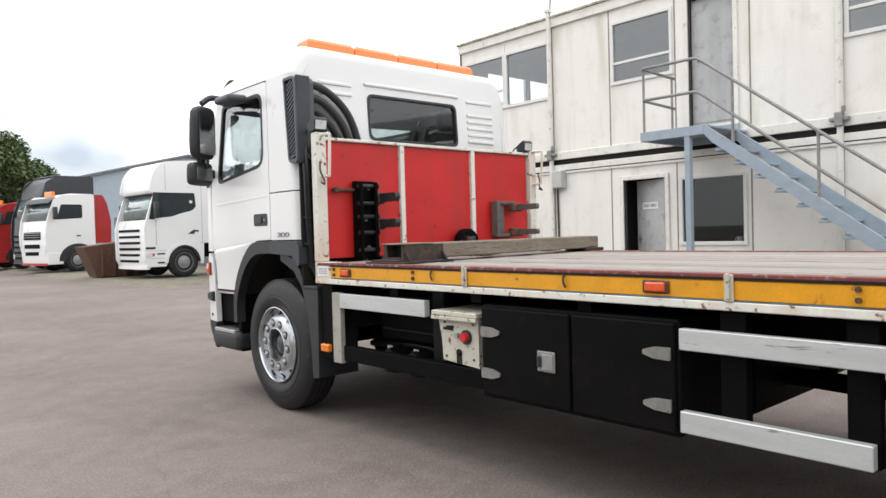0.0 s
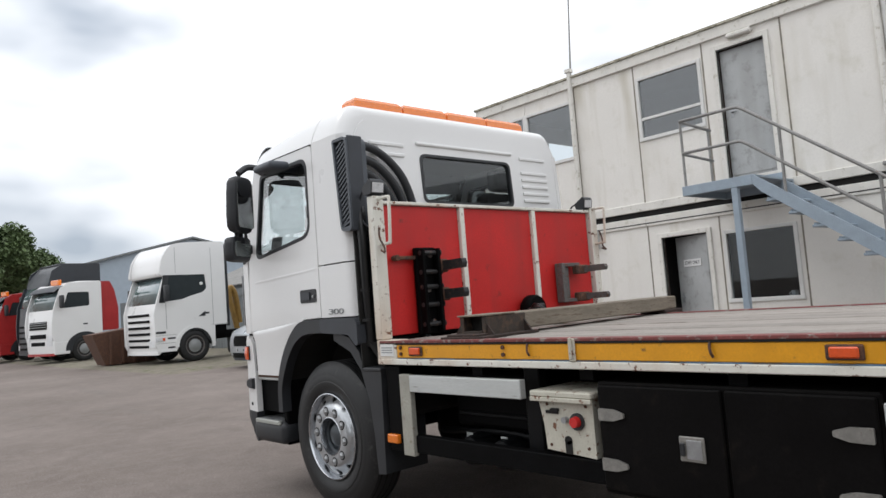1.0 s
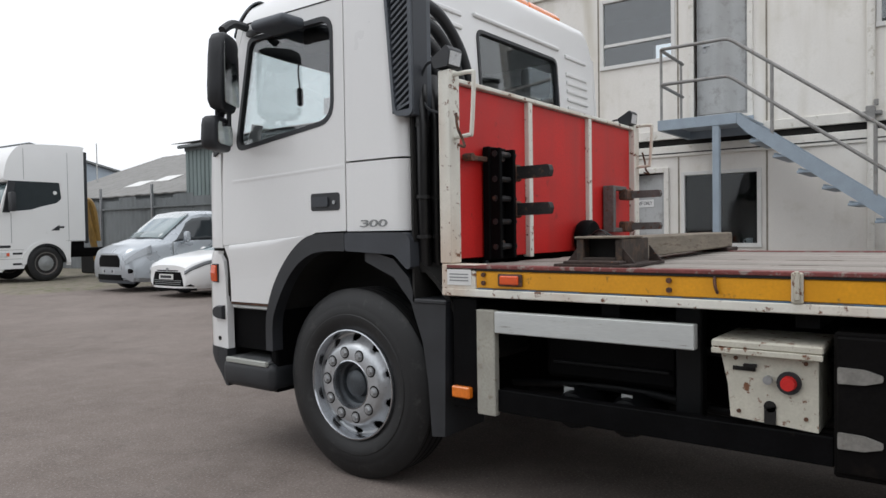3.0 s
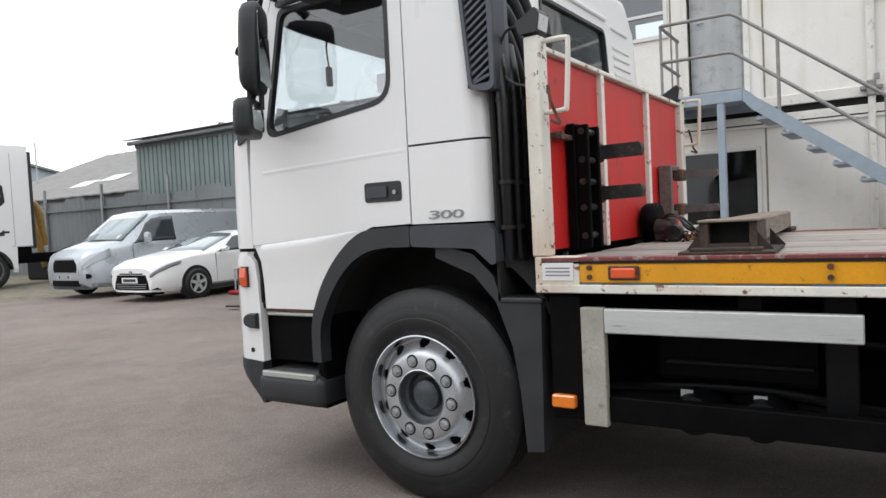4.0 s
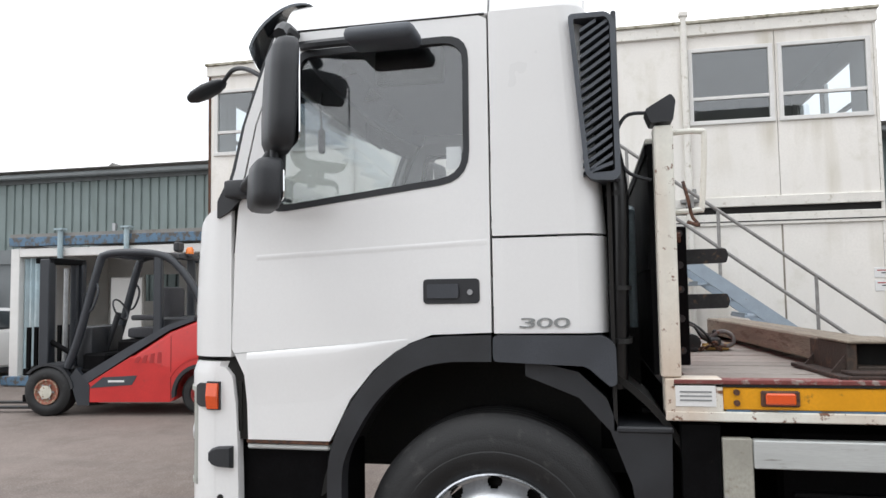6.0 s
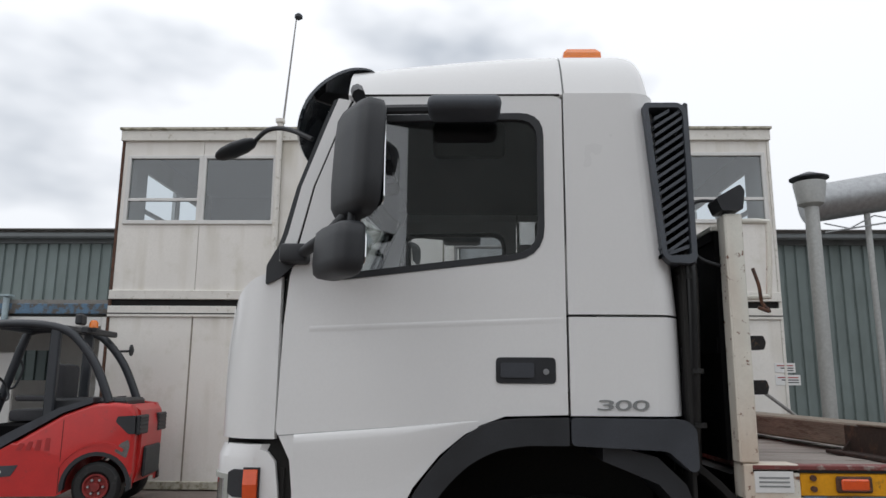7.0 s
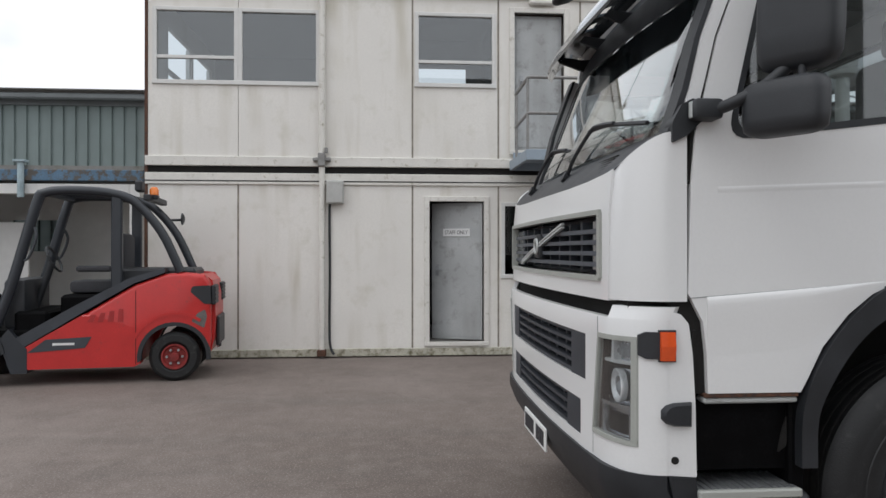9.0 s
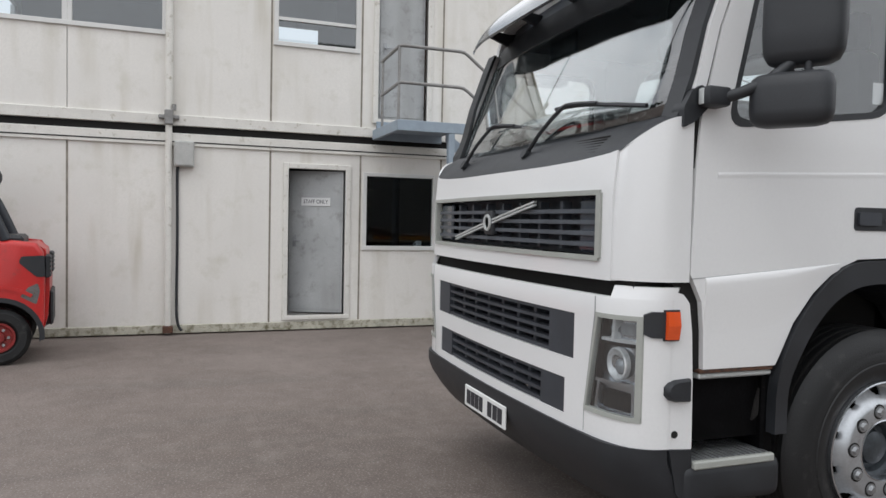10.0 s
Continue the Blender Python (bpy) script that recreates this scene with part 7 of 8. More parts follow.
    for y in steps(-0.42, 0.42, 6):
        part("guard_bar", box(0.62, 1.24, y - 0.018, y + 0.018, 2.095, 2.125, 0.006), M["dark_paint"], gr)
    part("rear_cross", box(0.26, 0.34, -0.5, 0.5, 2.02, 2.09, 0.01), M["black"], f)
    part("beacon", lathe([(0, 0.05), (0.06, 0.05), (0.09, 0.03)], (0.25, 0.36, 2.09), "z", 16), M["amber"], f, smooth=40)
    part("beacon_stand", box(0.20, 0.30, 0.31, 0.41, 2.04, 2.09, 0.01), M["black"], f)
    part("work_lamp", box(0.36, 0.44, 0.28, 0.46, 2.12, 2.25, 0.02), M["black"], f)
    part("seat_box", box(0.60, 1.12, -0.40, 0.40, 0.62, 0.97, 0.03), M["chassis"], f)
    part("kick_panel", box(1.2, 1.5, -0.48, 0.48, 0.55, 0.80, 0.03), M["chassis"], f)
    st = part("driver_seat", joined(box(0.62, 1.08, -0.25, 0.25, 0.98, 1.12, 0.04, 2), box(0.56, 0.70, -0.24, 0.24, 1.06, 1.66, 0.05, 2)), M["seat"], f, smooth=40)
    part("armrest", box(0.68, 1.0, 0.25, 0.33, 1.22, 1.29, 0.02), M["seat"], st)
    part("engine_hood", box(-0.2, 0.62, -0.38, 0.38, 1.0, 1.26, 0.03), M["black"], f)
    col = part("steering_column", rod((1.48, 0.0, 0.7), (1.30, 0.0, 1.32), 0.035), M["black"], f)
    part("steering_wheel", tube([(1.28 + 0.06 * math.cos(a), 0.15 * math.sin(a), 1.36 + 0.14 * math.cos(a)) for a in (2 * math.pi * k / 20 for k in range(21))], 0.013, 6), M["black"], col)
    part("dash_pod", box(1.42, 1.62, -0.4, 0.4, 0.6, 1.15, 0.05, 2), M["black"], f, smooth=40)
    # the front half is longer than drawn above
    for o in f.children_recursive:
        if o.name.split(".")[0] not in ("wheel", "rim", "wheel_nut", "hub_plate", "front_mudguard"):
            for v in o.data.vertices:
                v.co.x += 0.15 * max(0, v.co.x - 0.45)
    f.matrix_basis = m
    return f


forklift(Matrix.Translation((8.42 + 0.54 * 0.993, 9.87 + 0.54 * 0.12, 0)) @ Euler((0, 0, math.atan2(0.993, -0.12))).to_matrix().to_4x4())


# ---- parked vehicles, all nosed towards -x ----
def road_wheel(parent, x, y, r, w, spokes, z=0.0):
    t = part("wheel", lathe([(0.02, r * 0.60), (0.0, r * 0.68), (0.0, r * 0.88), (0.03, r), (w - 0.03, r), (w, r * 0.88), (w, r * 0.6)], (x, y, r + z), "y", 36, True), M["rubber"], parent, smooth=35)
    part("rim", lathe([(0.04, r * 0.63), (0.0, r * 0.65), (0.0, r * 0.60), (0.06, r * 0.56), (0.07, r * 0.60)], (x, y, r + z), "y", 32, True), M["alu"] if spokes else M["clamp_grey"], t, smooth=35)
    part("rim_dark", lathe([(0.034, r * 0.6), (0.04, r * 0.6)], (x, y, r + z), "y", 24), M["dark_gap_shade"] if spokes else M["clamp_steel"], t)
    if not spokes:
        part("wheel_hub", lathe([(0.06, r * 0.45), (0.02, r * 0.42), (0.01, r * 0.30), (-0.02, r * 0.22), (-0.03, r * 0.08)], (x, y, r + z), "y", 24), M["badge"], t, smooth=35)
    for k in range(spokes):
        a = 2 * math.pi * k / spokes + 0.3
        c, s = math.cos(a), math.sin(a)
        part("spoke", loft([[Vector((x + c * q - s * h, y + d, r + z + s * q + c * h)) for h, d in ((-hw, 0.004), (hw, 0.004), (hw, 0.03), (-hw, 0.03))] for q, hw in ((r * 0.08, 0.035 * r / 0.32), (r * 0.6, 0.028 * r / 0.32))]), M["alu"], t)
    part("wheel_cap", lathe([(0.008, r * 0.04), (0.004, r * 0.13), (0.04, r * 0.15)], (x, y, r + z), "y", 16), M["steel"], t)
    return t


def car_body(rows):
    """rows: x, lower half-width, sill z, shoulder z, shoulder half-width, roof z, roof half-width."""
    secs = []
    for x, hw, zs, zb, hb, zr, hr in rows:
        half = [(hw * 0.92, zs), (hw, zs + 0.10), (hw, zs + (zb - zs) * 0.55), (hb, zb - 0.04), (hb - 0.015, zb)]
        for t in (0.35, 0.7, 0.92):
            half.append((hb - 0.015 + (hr - hb + 0.015) * t, zb + (zr - zb) * t))
        half += [(hr - 0.10, zr + 0.012), (hr * 0.5, zr + 0.03)]
        secs.append([Vector((x, -a, b)) for a, b in half] + [Vector((x, a, b)) for a, b in half[::-1]])
    return secs


def at_row(rows, x):
    for a, b in zip(rows, rows[1:]):
        if a[0] <= x <= b[0]:
            t = (x - a[0]) / (b[0] - a[0])
            return [p + (q - p) * t for p, q in zip(a, b)]
    return rows[-1]


def side_glass(rows, ox, cy, x0, x1, lo=0.05, hi=0.92, slant0=0.0, slant1=0.0):
    """A window in the near side, following the body."""
    def at(u, v, d):
        t = lo + (hi - lo) * v
        x = x0 + slant0 * v + (x1 - x0 + (slant1 - slant0) * v) * u
        _, hw, zs, zb, hb, zr, hr = at_row(rows, x)
        return Vector((ox + x, cy - (hb - 0.015 + (hr - hb + 0.015) * t) - 0.010 + d, zb + (zr - zb) * t))
    return sheet(steps(0, 1, 20), steps(0, 1, 6), at, 0.01)


def hatchback(ox, oy):
    """White hatchback; near side at y = oy, nose at x = ox."""
    cy = oy + 0.895
    c = thing("hatchback_car", (ox + 2.2, cy, 0), "white five door hatchback parked nose out", "car")
    rows = [(0.0, 0.68, 0.26, 0.64, 0.66, 0.675, 0.54), (0.09, 0.79, 0.21, 0.715, 0.76, 0.755, 0.62), (0.35, 0.87, 0.20, 0.80, 0.83, 0.845, 0.7), (0.9, 0.895, 0.20, 0.89, 0.86, 0.93, 0.74), (1.25, 0.895, 0.20, 0.92, 0.87, 0.985, 0.72), (1.75, 0.895, 0.20, 0.93, 0.87, 1.165, 0.65), (2.2, 0.895, 0.20, 0.935, 0.875, 1.305, 0.62), (2.5, 0.895, 0.20, 0.94, 0.875, 1.345, 0.62), (2.8, 0.895, 0.20, 0.945, 0.875, 1.36, 0.62), (3.5, 0.895, 0.20, 0.96, 0.87, 1.33, 0.59), (3.95, 0.88, 0.22, 0.97, 0.85, 1.22, 0.56), (4.25, 0.83, 0.30, 0.95, 0.78, 1.02, 0.55), (4.35, 0.7, 0.4, 0.8, 0.7, 0.85, 0.5)]
    secs = [[Vector((p.x + ox, p.y + cy, p.z)) for p in s] for s in car_body(rows)]
    body = part("body", loft(secs), M["white"], c, smooth=35)
    scr = sheet(steps(-1, 1, 8), steps(0, 1, 4), lambda u, v, d: Vector((ox + 1.22 + 0.95 * v - 0.10 * (1 - u * u) * (1 - v) - d * 0.3, cy + u * (0.76 - 0.17 * v), 0.955 + 0.35 * v + 0.035 * (1 - u * u) + 0.012 - d)), 0.008)
    part("windscreen", scr, M["skylit_glass"], c, smooth=True)
    for a, b, s0, s1 in ((1.50, 2.45, 0.62, 0.0), (2.52, 3.55, 0.0, -0.25)):
        part("side_window", side_glass(rows, ox, cy, a, b, 0.06, 0.9, s0, s1), M["car_glass"], c, smooth=True)
    for x in (1.45, 2.48, 3.45):
        part("door_seam", box(ox + x, ox + x + 0.008, oy - 0.003, oy + 0.02, 0.32, 0.92), M["badge"], c)
    for x in (2.28, 3.3):
        part("door_handle", box(ox + x, ox + x + 0.16, oy - 0.03, oy + 0.02, 0.80, 0.83, 0.01), M["white"], c)
    part("sill_trim", box(ox + 1.2, ox + 3.4, oy - 0.006, oy + 0.1, 0.17, 0.26, 0.01), M["black"], c)
    for x in (0.93, 3.57):
        # Near-black ring and disc paint the wheel well's shade onto the closed body.
        part("arch", lathe([(-0.004, 0.35), (-0.004, 0.375), (0.12, 0.375), (0.12, 0.35)], (ox + x, oy, 0.32), "y", 32, True), M["dark_gap_shade"], c)
        part("arch_dark", lathe([(-0.002, 0.36), (0.1, 0.36)], (ox + x, oy, 0.32), "y", 32), M["dark_gap_shade"], c)
        road_wheel(c, ox + x, oy - 0.045, 0.315, 0.2, 5)
        road_wheel(c, ox + x, oy + 1.59, 0.315, 0.2, 5)
    g = part("grille", sheet(steps(-0.66, 0.66, 10), [0.26, 0.40, 0.56], lambda u, v, d: Vector((ox - 0.03 + 0.09 * (abs(u) / 0.66) ** 6 + (0.56 - v) * 0.04 + d, cy + u * (1.20 - 0.30 * (v - 0.26) / 0.3), v)), 0.06), M["chassis"], c)
    part("grille_slats", joined(*[sheet(steps(-0.6, 0.6, 8), [z, z + 0.012], lambda u, v, d: Vector((ox - 0.036 + 0.09 * (abs(u) / 0.66) ** 6 + (0.56 - v) * 0.04 + d, cy + u * 1.05, v)), 0.02) for z in (0.29, 0.33, 0.37)]), M["badge"], g)
    part("bonnet_slot", sheet(steps(-0.62, 0.62, 8), [0.575, 0.597], lambda u, v, d: Vector((ox - 0.008 + 0.05 * (abs(u) / 0.66) ** 4 + d, cy + u, v)), 0.04), M["chassis"], c)
    part("number_plate", box(ox - 0.045, ox - 0.03, cy - 0.26, cy + 0.26, 0.40, 0.51), M["plate_white"], g)
    part("plate_bar", box(ox - 0.049, ox - 0.044, cy - 0.21, cy + 0.21, 0.425, 0.485), M["ink"], g)
    part("chin", sheet(steps(-0.76, 0.76, 10), [0.16, 0.215], lambda u, v, d: Vector((ox - 0.035 + 0.24 * (abs(u) / 0.8) ** 4 + d, cy + u, v)), 0.05), M["chassis"], c)
    part("lower_lip", sheet(steps(-0.78, 0.78, 10), [0.215, 0.25], lambda u, v, d: Vector((ox - 0.055 + 0.24 * (abs(u) / 0.8) ** 4 + d, cy + u, v)), 0.04), M["white"], c)
    for s in (-1, 1):
        part("headlamp", sheet(steps(0, 1, 8), [0, 1], lambda u, v, d: (lambda q: Vector((q[0] + ox - 0.015, cy + s * (q[4] + 0.022 - d), q[3] - 0.105 + 0.03 * u + (0.05 + 0.03 * u * (1 - u)) * v)))(at_row(rows, 0.0 + 0.60 * u)), 0.03), M["bulb"], c)
        part("lamp_brow", sheet(steps(0, 1, 8), [0, 1], lambda u, v, d: (lambda q: Vector((q[0] + ox - 0.018, cy + s * (q[4] + 0.015 - d), q[3] - 0.125 + 0.03 * u + 0.022 * v)))(at_row(rows, 0.0 + 0.56 * u)), 0.03), M["chassis"], c)
        m = part("door_mirror", loft([[Vector((ox + 1.62 + 0.09 * q * math.cos(a), cy + s * (0.90 + w), 1.0 + 0.065 * q * math.sin(a))) for a in (2 * math.pi * k / 10 for k in range(10))] for w, q in ((0.0, 0.5), (0.04, 0.9), (0.12, 1.0), (0.18, 0.7))]), M["white"], c, smooth=50)
    part("emblem", rod((ox - 0.02, cy, 0.615), (ox + 0.05, cy, 0.615), 0.038, seg=14), M["steel"], c)
    return c


def panel_van(ox, oy):
    cy = oy + 0.99
    c = thing("panel_van", (ox + 2.5, cy, 0), "silver panel van parked nose out behind a white hatchback", "van")
    rows = [(0.0, 0.72, 0.36, 0.86, 0.66, 0.92, 0.5), (0.12, 0.88, 0.26, 0.98, 0.80, 1.04, 0.66), (0.45, 0.98, 0.24, 1.08, 0.90, 1.15, 0.74), (0.95, 0.99, 0.24, 1.16, 0.93, 1.28, 0.76), (1.35, 0.99, 0.24, 1.20, 0.95, 1.60, 0.76), (1.75, 0.99, 0.24, 1.20, 0.96, 1.90, 0.78), (2.0, 0.99, 0.24, 1.20, 0.965, 1.95, 0.80), (3.2, 0.99, 0.24, 1.20, 0.97, 1.97, 0.82), (4.85, 0.98, 0.26, 1.20, 0.96, 1.95, 0.82), (4.97, 0.95, 0.3, 1.2, 0.94, 1.9, 0.8)]
    secs = [[Vector((p.x + ox, p.y + cy, p.z)) for p in s] for s in car_body(rows)]
    part("body", loft(secs), M["silver"], c, smooth=35)
    part("windscreen", sheet(steps(-1, 1, 8), steps(0, 1, 4), lambda u, v, d: Vector((ox + 0.92 + 0.80 * v - 0.10 * (1 - u * u) * (1 - v) - d * 0.3, cy + u * (0.80 - 0.08 * v), 1.28 + 0.62 * v + 0.03 * (1 - u * u) + 0.012 - d)), 0.008), M["skylit_glass"], c, smooth=True)
    part("side_window", side_glass(rows, ox, cy, 1.15, 2.3, 0.04, 0.82, 0.42, 0.0), M["car_glass"], c, smooth=True)
    for x in (1.1, 2.42, 3.6):
        part("door_seam", box(ox + x, ox + x + 0.008, oy - 0.002, oy + 0.03, 0.4, 1.2), M["badge"], c)
    part("slide_rail", box(ox + 2.5, ox + 4.7, oy + 0.012, oy + 0.05, 1.17, 1.2), M["grey_plastic"], c)
    for x in (0.98, 3.9):
        # Disc over the closed side gives the well's shade as colour.
        part("arch_dark", lathe([(-0.002, 0.39), (0.1, 0.39)], (ox + x, oy, 0.34), "y", 32), M["dark_gap_shade"], c)
        road_wheel(c, ox + x, oy - 0.045, 0.34, 0.22, 10)
        road_wheel(c, ox + x, oy + 1.77, 0.34, 0.22, 10)
    g = part("grille", sheet(steps(-0.48, 0.48, 8), [0.60, 0.67, 0.82, 0.90], lambda u, v, d: Vector((ox - 0.03 + 0.02 * (abs(u) / 0.46) ** 3 + (v - 0.6) * 0.04 + d, cy + u * (1 - 0.12 * (v > 0.85) - 0.08 * (v < 0.62)), v)), 0.05), M["chassis"], c)
    part("grille_rim", joined(*[sheet(steps(-0.48, 0.48, 8), [z, z + 0.025], lambda u, v, d: Vector((ox - 0.036 + 0.02 * (abs(u) / 0.46) ** 3 + (v - 0.6) * 0.04 + d, cy + u * 0.88, v)), 0.04) for z in (0.585, 0.895)]), M["steel"], g)
    part("number_plate", box(ox - 0.03, ox - 0.0, cy - 0.26, cy + 0.26, 0.455, 0.56), M["plate_white"], c)
    part("plate_bar", box(ox - 0.034, ox - 0.029, cy - 0.21, cy + 0.21, 0.48, 0.535), M["ink"], c)
    lb = part("lower_bumper", sheet(steps(-0.90, 0.90, 12), [0.30, 0.40, 0.57], lambda u, v, d: Vector((ox - 0.035 + 0.20 * (abs(u) / 0.9) ** 3 + 0.03 * (v < 0.35) + d, cy + u, v)), 0.05), M["silver"], c, smooth=40)
    part("lower_intake", sheet(steps(-0.55, 0.55, 6), [0.30, 0.43], lambda u, v, d: Vector((ox - 0.045 + 0.20 * (abs(u) / 0.9) ** 3 + d, cy + u, v)), 0.03), M["chassis"], lb)
    part("chin", sheet(steps(-0.82, 0.82, 8), [0.22, 0.30], lambda u, v, d: Vector((ox + 0.0 + 0.2 * (abs(u) / 0.9) ** 3 + d, cy + u, v)), 0.04), M["grey_plastic"], lb)
    for s in (-1, 1):
        part("headlamp", sheet(steps(0, 1, 8), [0, 1], lambda u, v, d: (lambda q: Vector((q[0] + ox - 0.02, cy + s * (q[4] + (q[1] - q[4]) * (1 - v) * 0.6 + 0.02 - d), q[3] - 0.21 + 0.05 * u + (0.09 + 0.10 * u) * v)))(at_row(rows, 0.02 + 0.55 * u)), 0.03), M["bulb"], c)
        part("fog_lamp", loft([[Vector((ox + 0.10 - 0.05 * w, cy + s * 0.76 + 0.13 * q * math.cos(a), 0.52 + 0.06 * q * math.sin(a))) for a in (2 * math.pi * k / 14 for k in range(14))] for w, q in ((0, 1), (1, 1), (1.3, 0.8))]), M["chassis"], c)
        part("door_mirror", joined(box(ox + 1.32, ox + 1.46, *sorted((cy + s * 1.06, cy + s * 1.22)), 1.18, 1.45, 0.05, 2), box(ox + 1.4, ox + 1.46, *sorted((cy + s * 0.94, cy + s * 1.1)), 1.18, 1.24, 0.01)), M["silver"], c, smooth=40)
    return c


def lorry_cab(ox, oy, name, label, paint, height, length, low_bumper, roof_rise, slats, visor, z0=0.06, belt=1.95, yaw=0.0):
    """A cab-over lorry seen from afar; near side at y = oy, nose at x = ox."""
    cy = oy + 1.25
    c = thing(name, (1.5, cy, 0), label, "lorry")
    top = height
    prof = [(0.10, 0.95), (0.03, 1.25), (0.02, 1.75), (0.10, belt), (0.42, belt + 0.95)]
    roof = [(0.55, belt + 1.0), (0.75, top - 0.35 * roof_rise), (1.2, top - 0.05), (length - 0.1, top), (length, top - 0.08), (length, 1.2), (1.95, 1.2)]
    arch = [(1.40 + 0.60 * math.cos(a), 0.55 + 0.60 * math.sin(a)) for a in (radians(k) for k in range(60, 181, 15))]
    outline = prof + roof + arch + [(0.75, 0.55), (0.12, 0.6)]
    if slats > 5:
        arch = [(1.40 + 0.60 * math.cos(a), 0.58 + 0.60 * math.sin(a)) for a in (radians(k) for k in range(0, 181, 12))]
        crown = [(p.x, p.y) for p in curve([(0.30, belt + 0.94, 0), (0.25, belt + 1.0, 0), (0.30, belt + 1.28, 0), (0.40, belt + 1.58, 0), (0.66, top - 0.16, 0), (1.1, top - 0.05, 0), (length - 0.12, top, 0), (length, top - 0.10, 0)], 5)]
        outline = [(0.14, 0.46), (0.03, 0.70), (0.02, 1.75), (0.10, belt), (0.40, belt + 0.92)] + crown + [(length, 1.22), (2.14, 1.22), (2.12, 0.50), (2.0, 0.50)] + arch + [(0.74, 0.46)]
    wz = rounded([(0.52, belt + 0.05), (length - 0.55, belt + 0.12), (length - 0.55, belt + 0.72), (0.72, belt + 0.72)], 0.08)
    if slats > 5:
        wz = rounded([(0.40, belt + 0.05), (1.0, belt + 0.11), (1.3, belt + 0.21), (1.75, belt + 0.32), (1.89, belt + 0.45), (1.84, belt + 0.93), (0.56, belt + 0.93)], 0.05)
    for s, y in ((1, oy), (-1, oy + 2.5)):
        sd = part("cab_side", plate(outline, [wz], on_y, y + z0 * 0, y + s * 0.06), M[paint], c)
        part("side_window", plate(wz, [], on_y, y + s * 0.02, y + s * 0.03), M["car_glass"], sd)
        part("arch_trim", plate([*arch, *[(1.40 + 0.56 * math.cos(a), 0.55 + 0.56 * math.sin(a)) for a in (radians(k) for k in range(180, 59, -15))]], [], on_y, y - s * 0.01, y + s * 0.3), M["black"], sd)
        part("door_handle", box(length - 0.85, length - 0.65, *sorted((y - s * 0.012, y + s * 0.02)), 1.62, 1.68, 0.01), M["black"], sd)
        if slats > 5:
            part("arch_lip", plate([*[(1.40 + 0.72 * math.cos(a), 0.58 + 0.68 * math.sin(a)) for a in (radians(k) for k in range(0, 181, 9))], *[(1.40 + 0.59 * math.cos(a), 0.58 + 0.59 * math.sin(a)) for a in (radians(k) for k in range(180, -1, -9))]], [], on_y, y - s * 0.03, y + s * 0.05), M[paint], sd)
            for za, zb, x0, x1 in ((1.235, 1.245, 2.0, length), (1.235, 3.9, 2.08, 2.092), (1.0, 1.01, 0.06, 0.75), (0.74, 0.75, 0.06, 0.75)):
                part("panel_line", box(x0, x1, *sorted((y - s * 0.003, y + s * 0.01)), za, zb), M["badge"], sd)
            part("door_line", plate([(0.42, 1.2), (0.435, 1.2), (0.435, belt), (0.42, belt)], [], on_y, y - s * 0.003, y + s * 0.01), M["badge"], sd)
            part("crown_line", box(0.80, 0.812, *sorted((y - s * 0.003, y + s * 0.01)), belt + 1.0, top - 0.2), M["badge"], sd)
            part("window_badge", rod((1.70, y - s * 0.004, belt + 0.62), (1.70, y + s * 0.022, belt + 0.62), 0.055), M["sign"], sd)
            part("lamp_side", box(0.03, 0.34, *sorted((y - s * 0.012, y + s * 0.02)), 0.80, 0.95, 0.02), M["lens"], sd)
            part("turn_lamp", box(0.26, 0.36, *sorted((y - s * 0.016, y + s * 0.02)), 0.82, 0.93, 0.015), M["orange"], sd)
            part("lamp_slot", box(0.05, 0.40, *sorted((y - s * 0.010, y + s * 0.02)), 1.06, 1.14, 0.02), M["black"], sd)
            part("window_post", plate([(0.20, belt + 0.02), (0.40, belt + 0.02), (0.58, belt + 0.93), (0.38, belt + 0.93)], [], on_y, y - s * 0.006, y + s * 0.02), M["black"], sd)
        if visor:
            part("arch_cover", plate([*[(1.40 + 0.84 * math.cos(a), 0.55 + 0.76 * math.sin(a)) for a in (radians(k) for k in range(18, 181, 9))], *[(1.40 + 0.60 * math.cos(a), 0.55 + 0.60 * math.sin(a)) for a in (radians(k) for k in range(180, 17, -9))]], [], on_y, y - s * 0.02, y + s * 0.3), M["black"], sd)
            part("step_well", box(0.16, 0.58, *sorted((y - s * 0.006, y + s * 0.2)), 0.62, 0.92, 0.02), M["black"], sd)
        if slats < 6:
            part("step_box", box(0.12, 0.84, *sorted((y + s * 0.004, y + s * 0.3)), 0.40 + z0, 0.66, 0.02), M[paint if slats > 5 else "black"], sd)
        for zz in (0.50, 0.80):
            part("step_slot", box(0.44, 0.72, *sorted((y - s * 0.004, y + s * 0.05)), zz + z0, zz + z0 + 0.07, 0.01), M["black"], sd)
        mir = part("mirror", joined(box(0.30, 0.46, *sorted((y - s * 0.30, y - s * 0.08)), belt + 0.05, belt + 0.60, 0.05, 2), box(0.38, 0.44, *sorted((y - s * 0.1, y + s * 0.03)), belt + 0.5, belt + 0.54)), M["black"], c, smooth=40)

    def bow(y):
        return 0.12 * (abs(y - cy) / 1.25) ** 4
    seg = steps(oy + 0.03, oy + 2.47, 12)
    front = part("cab_front", sheet(seg, [0.95, 1.25, 1.75, belt], lambda u, v, d: Vector((0.02 + bow(u) + (0.08 if v > 1.8 else 0) + d, u, v)), 0.05), M[paint], c, smooth=40)
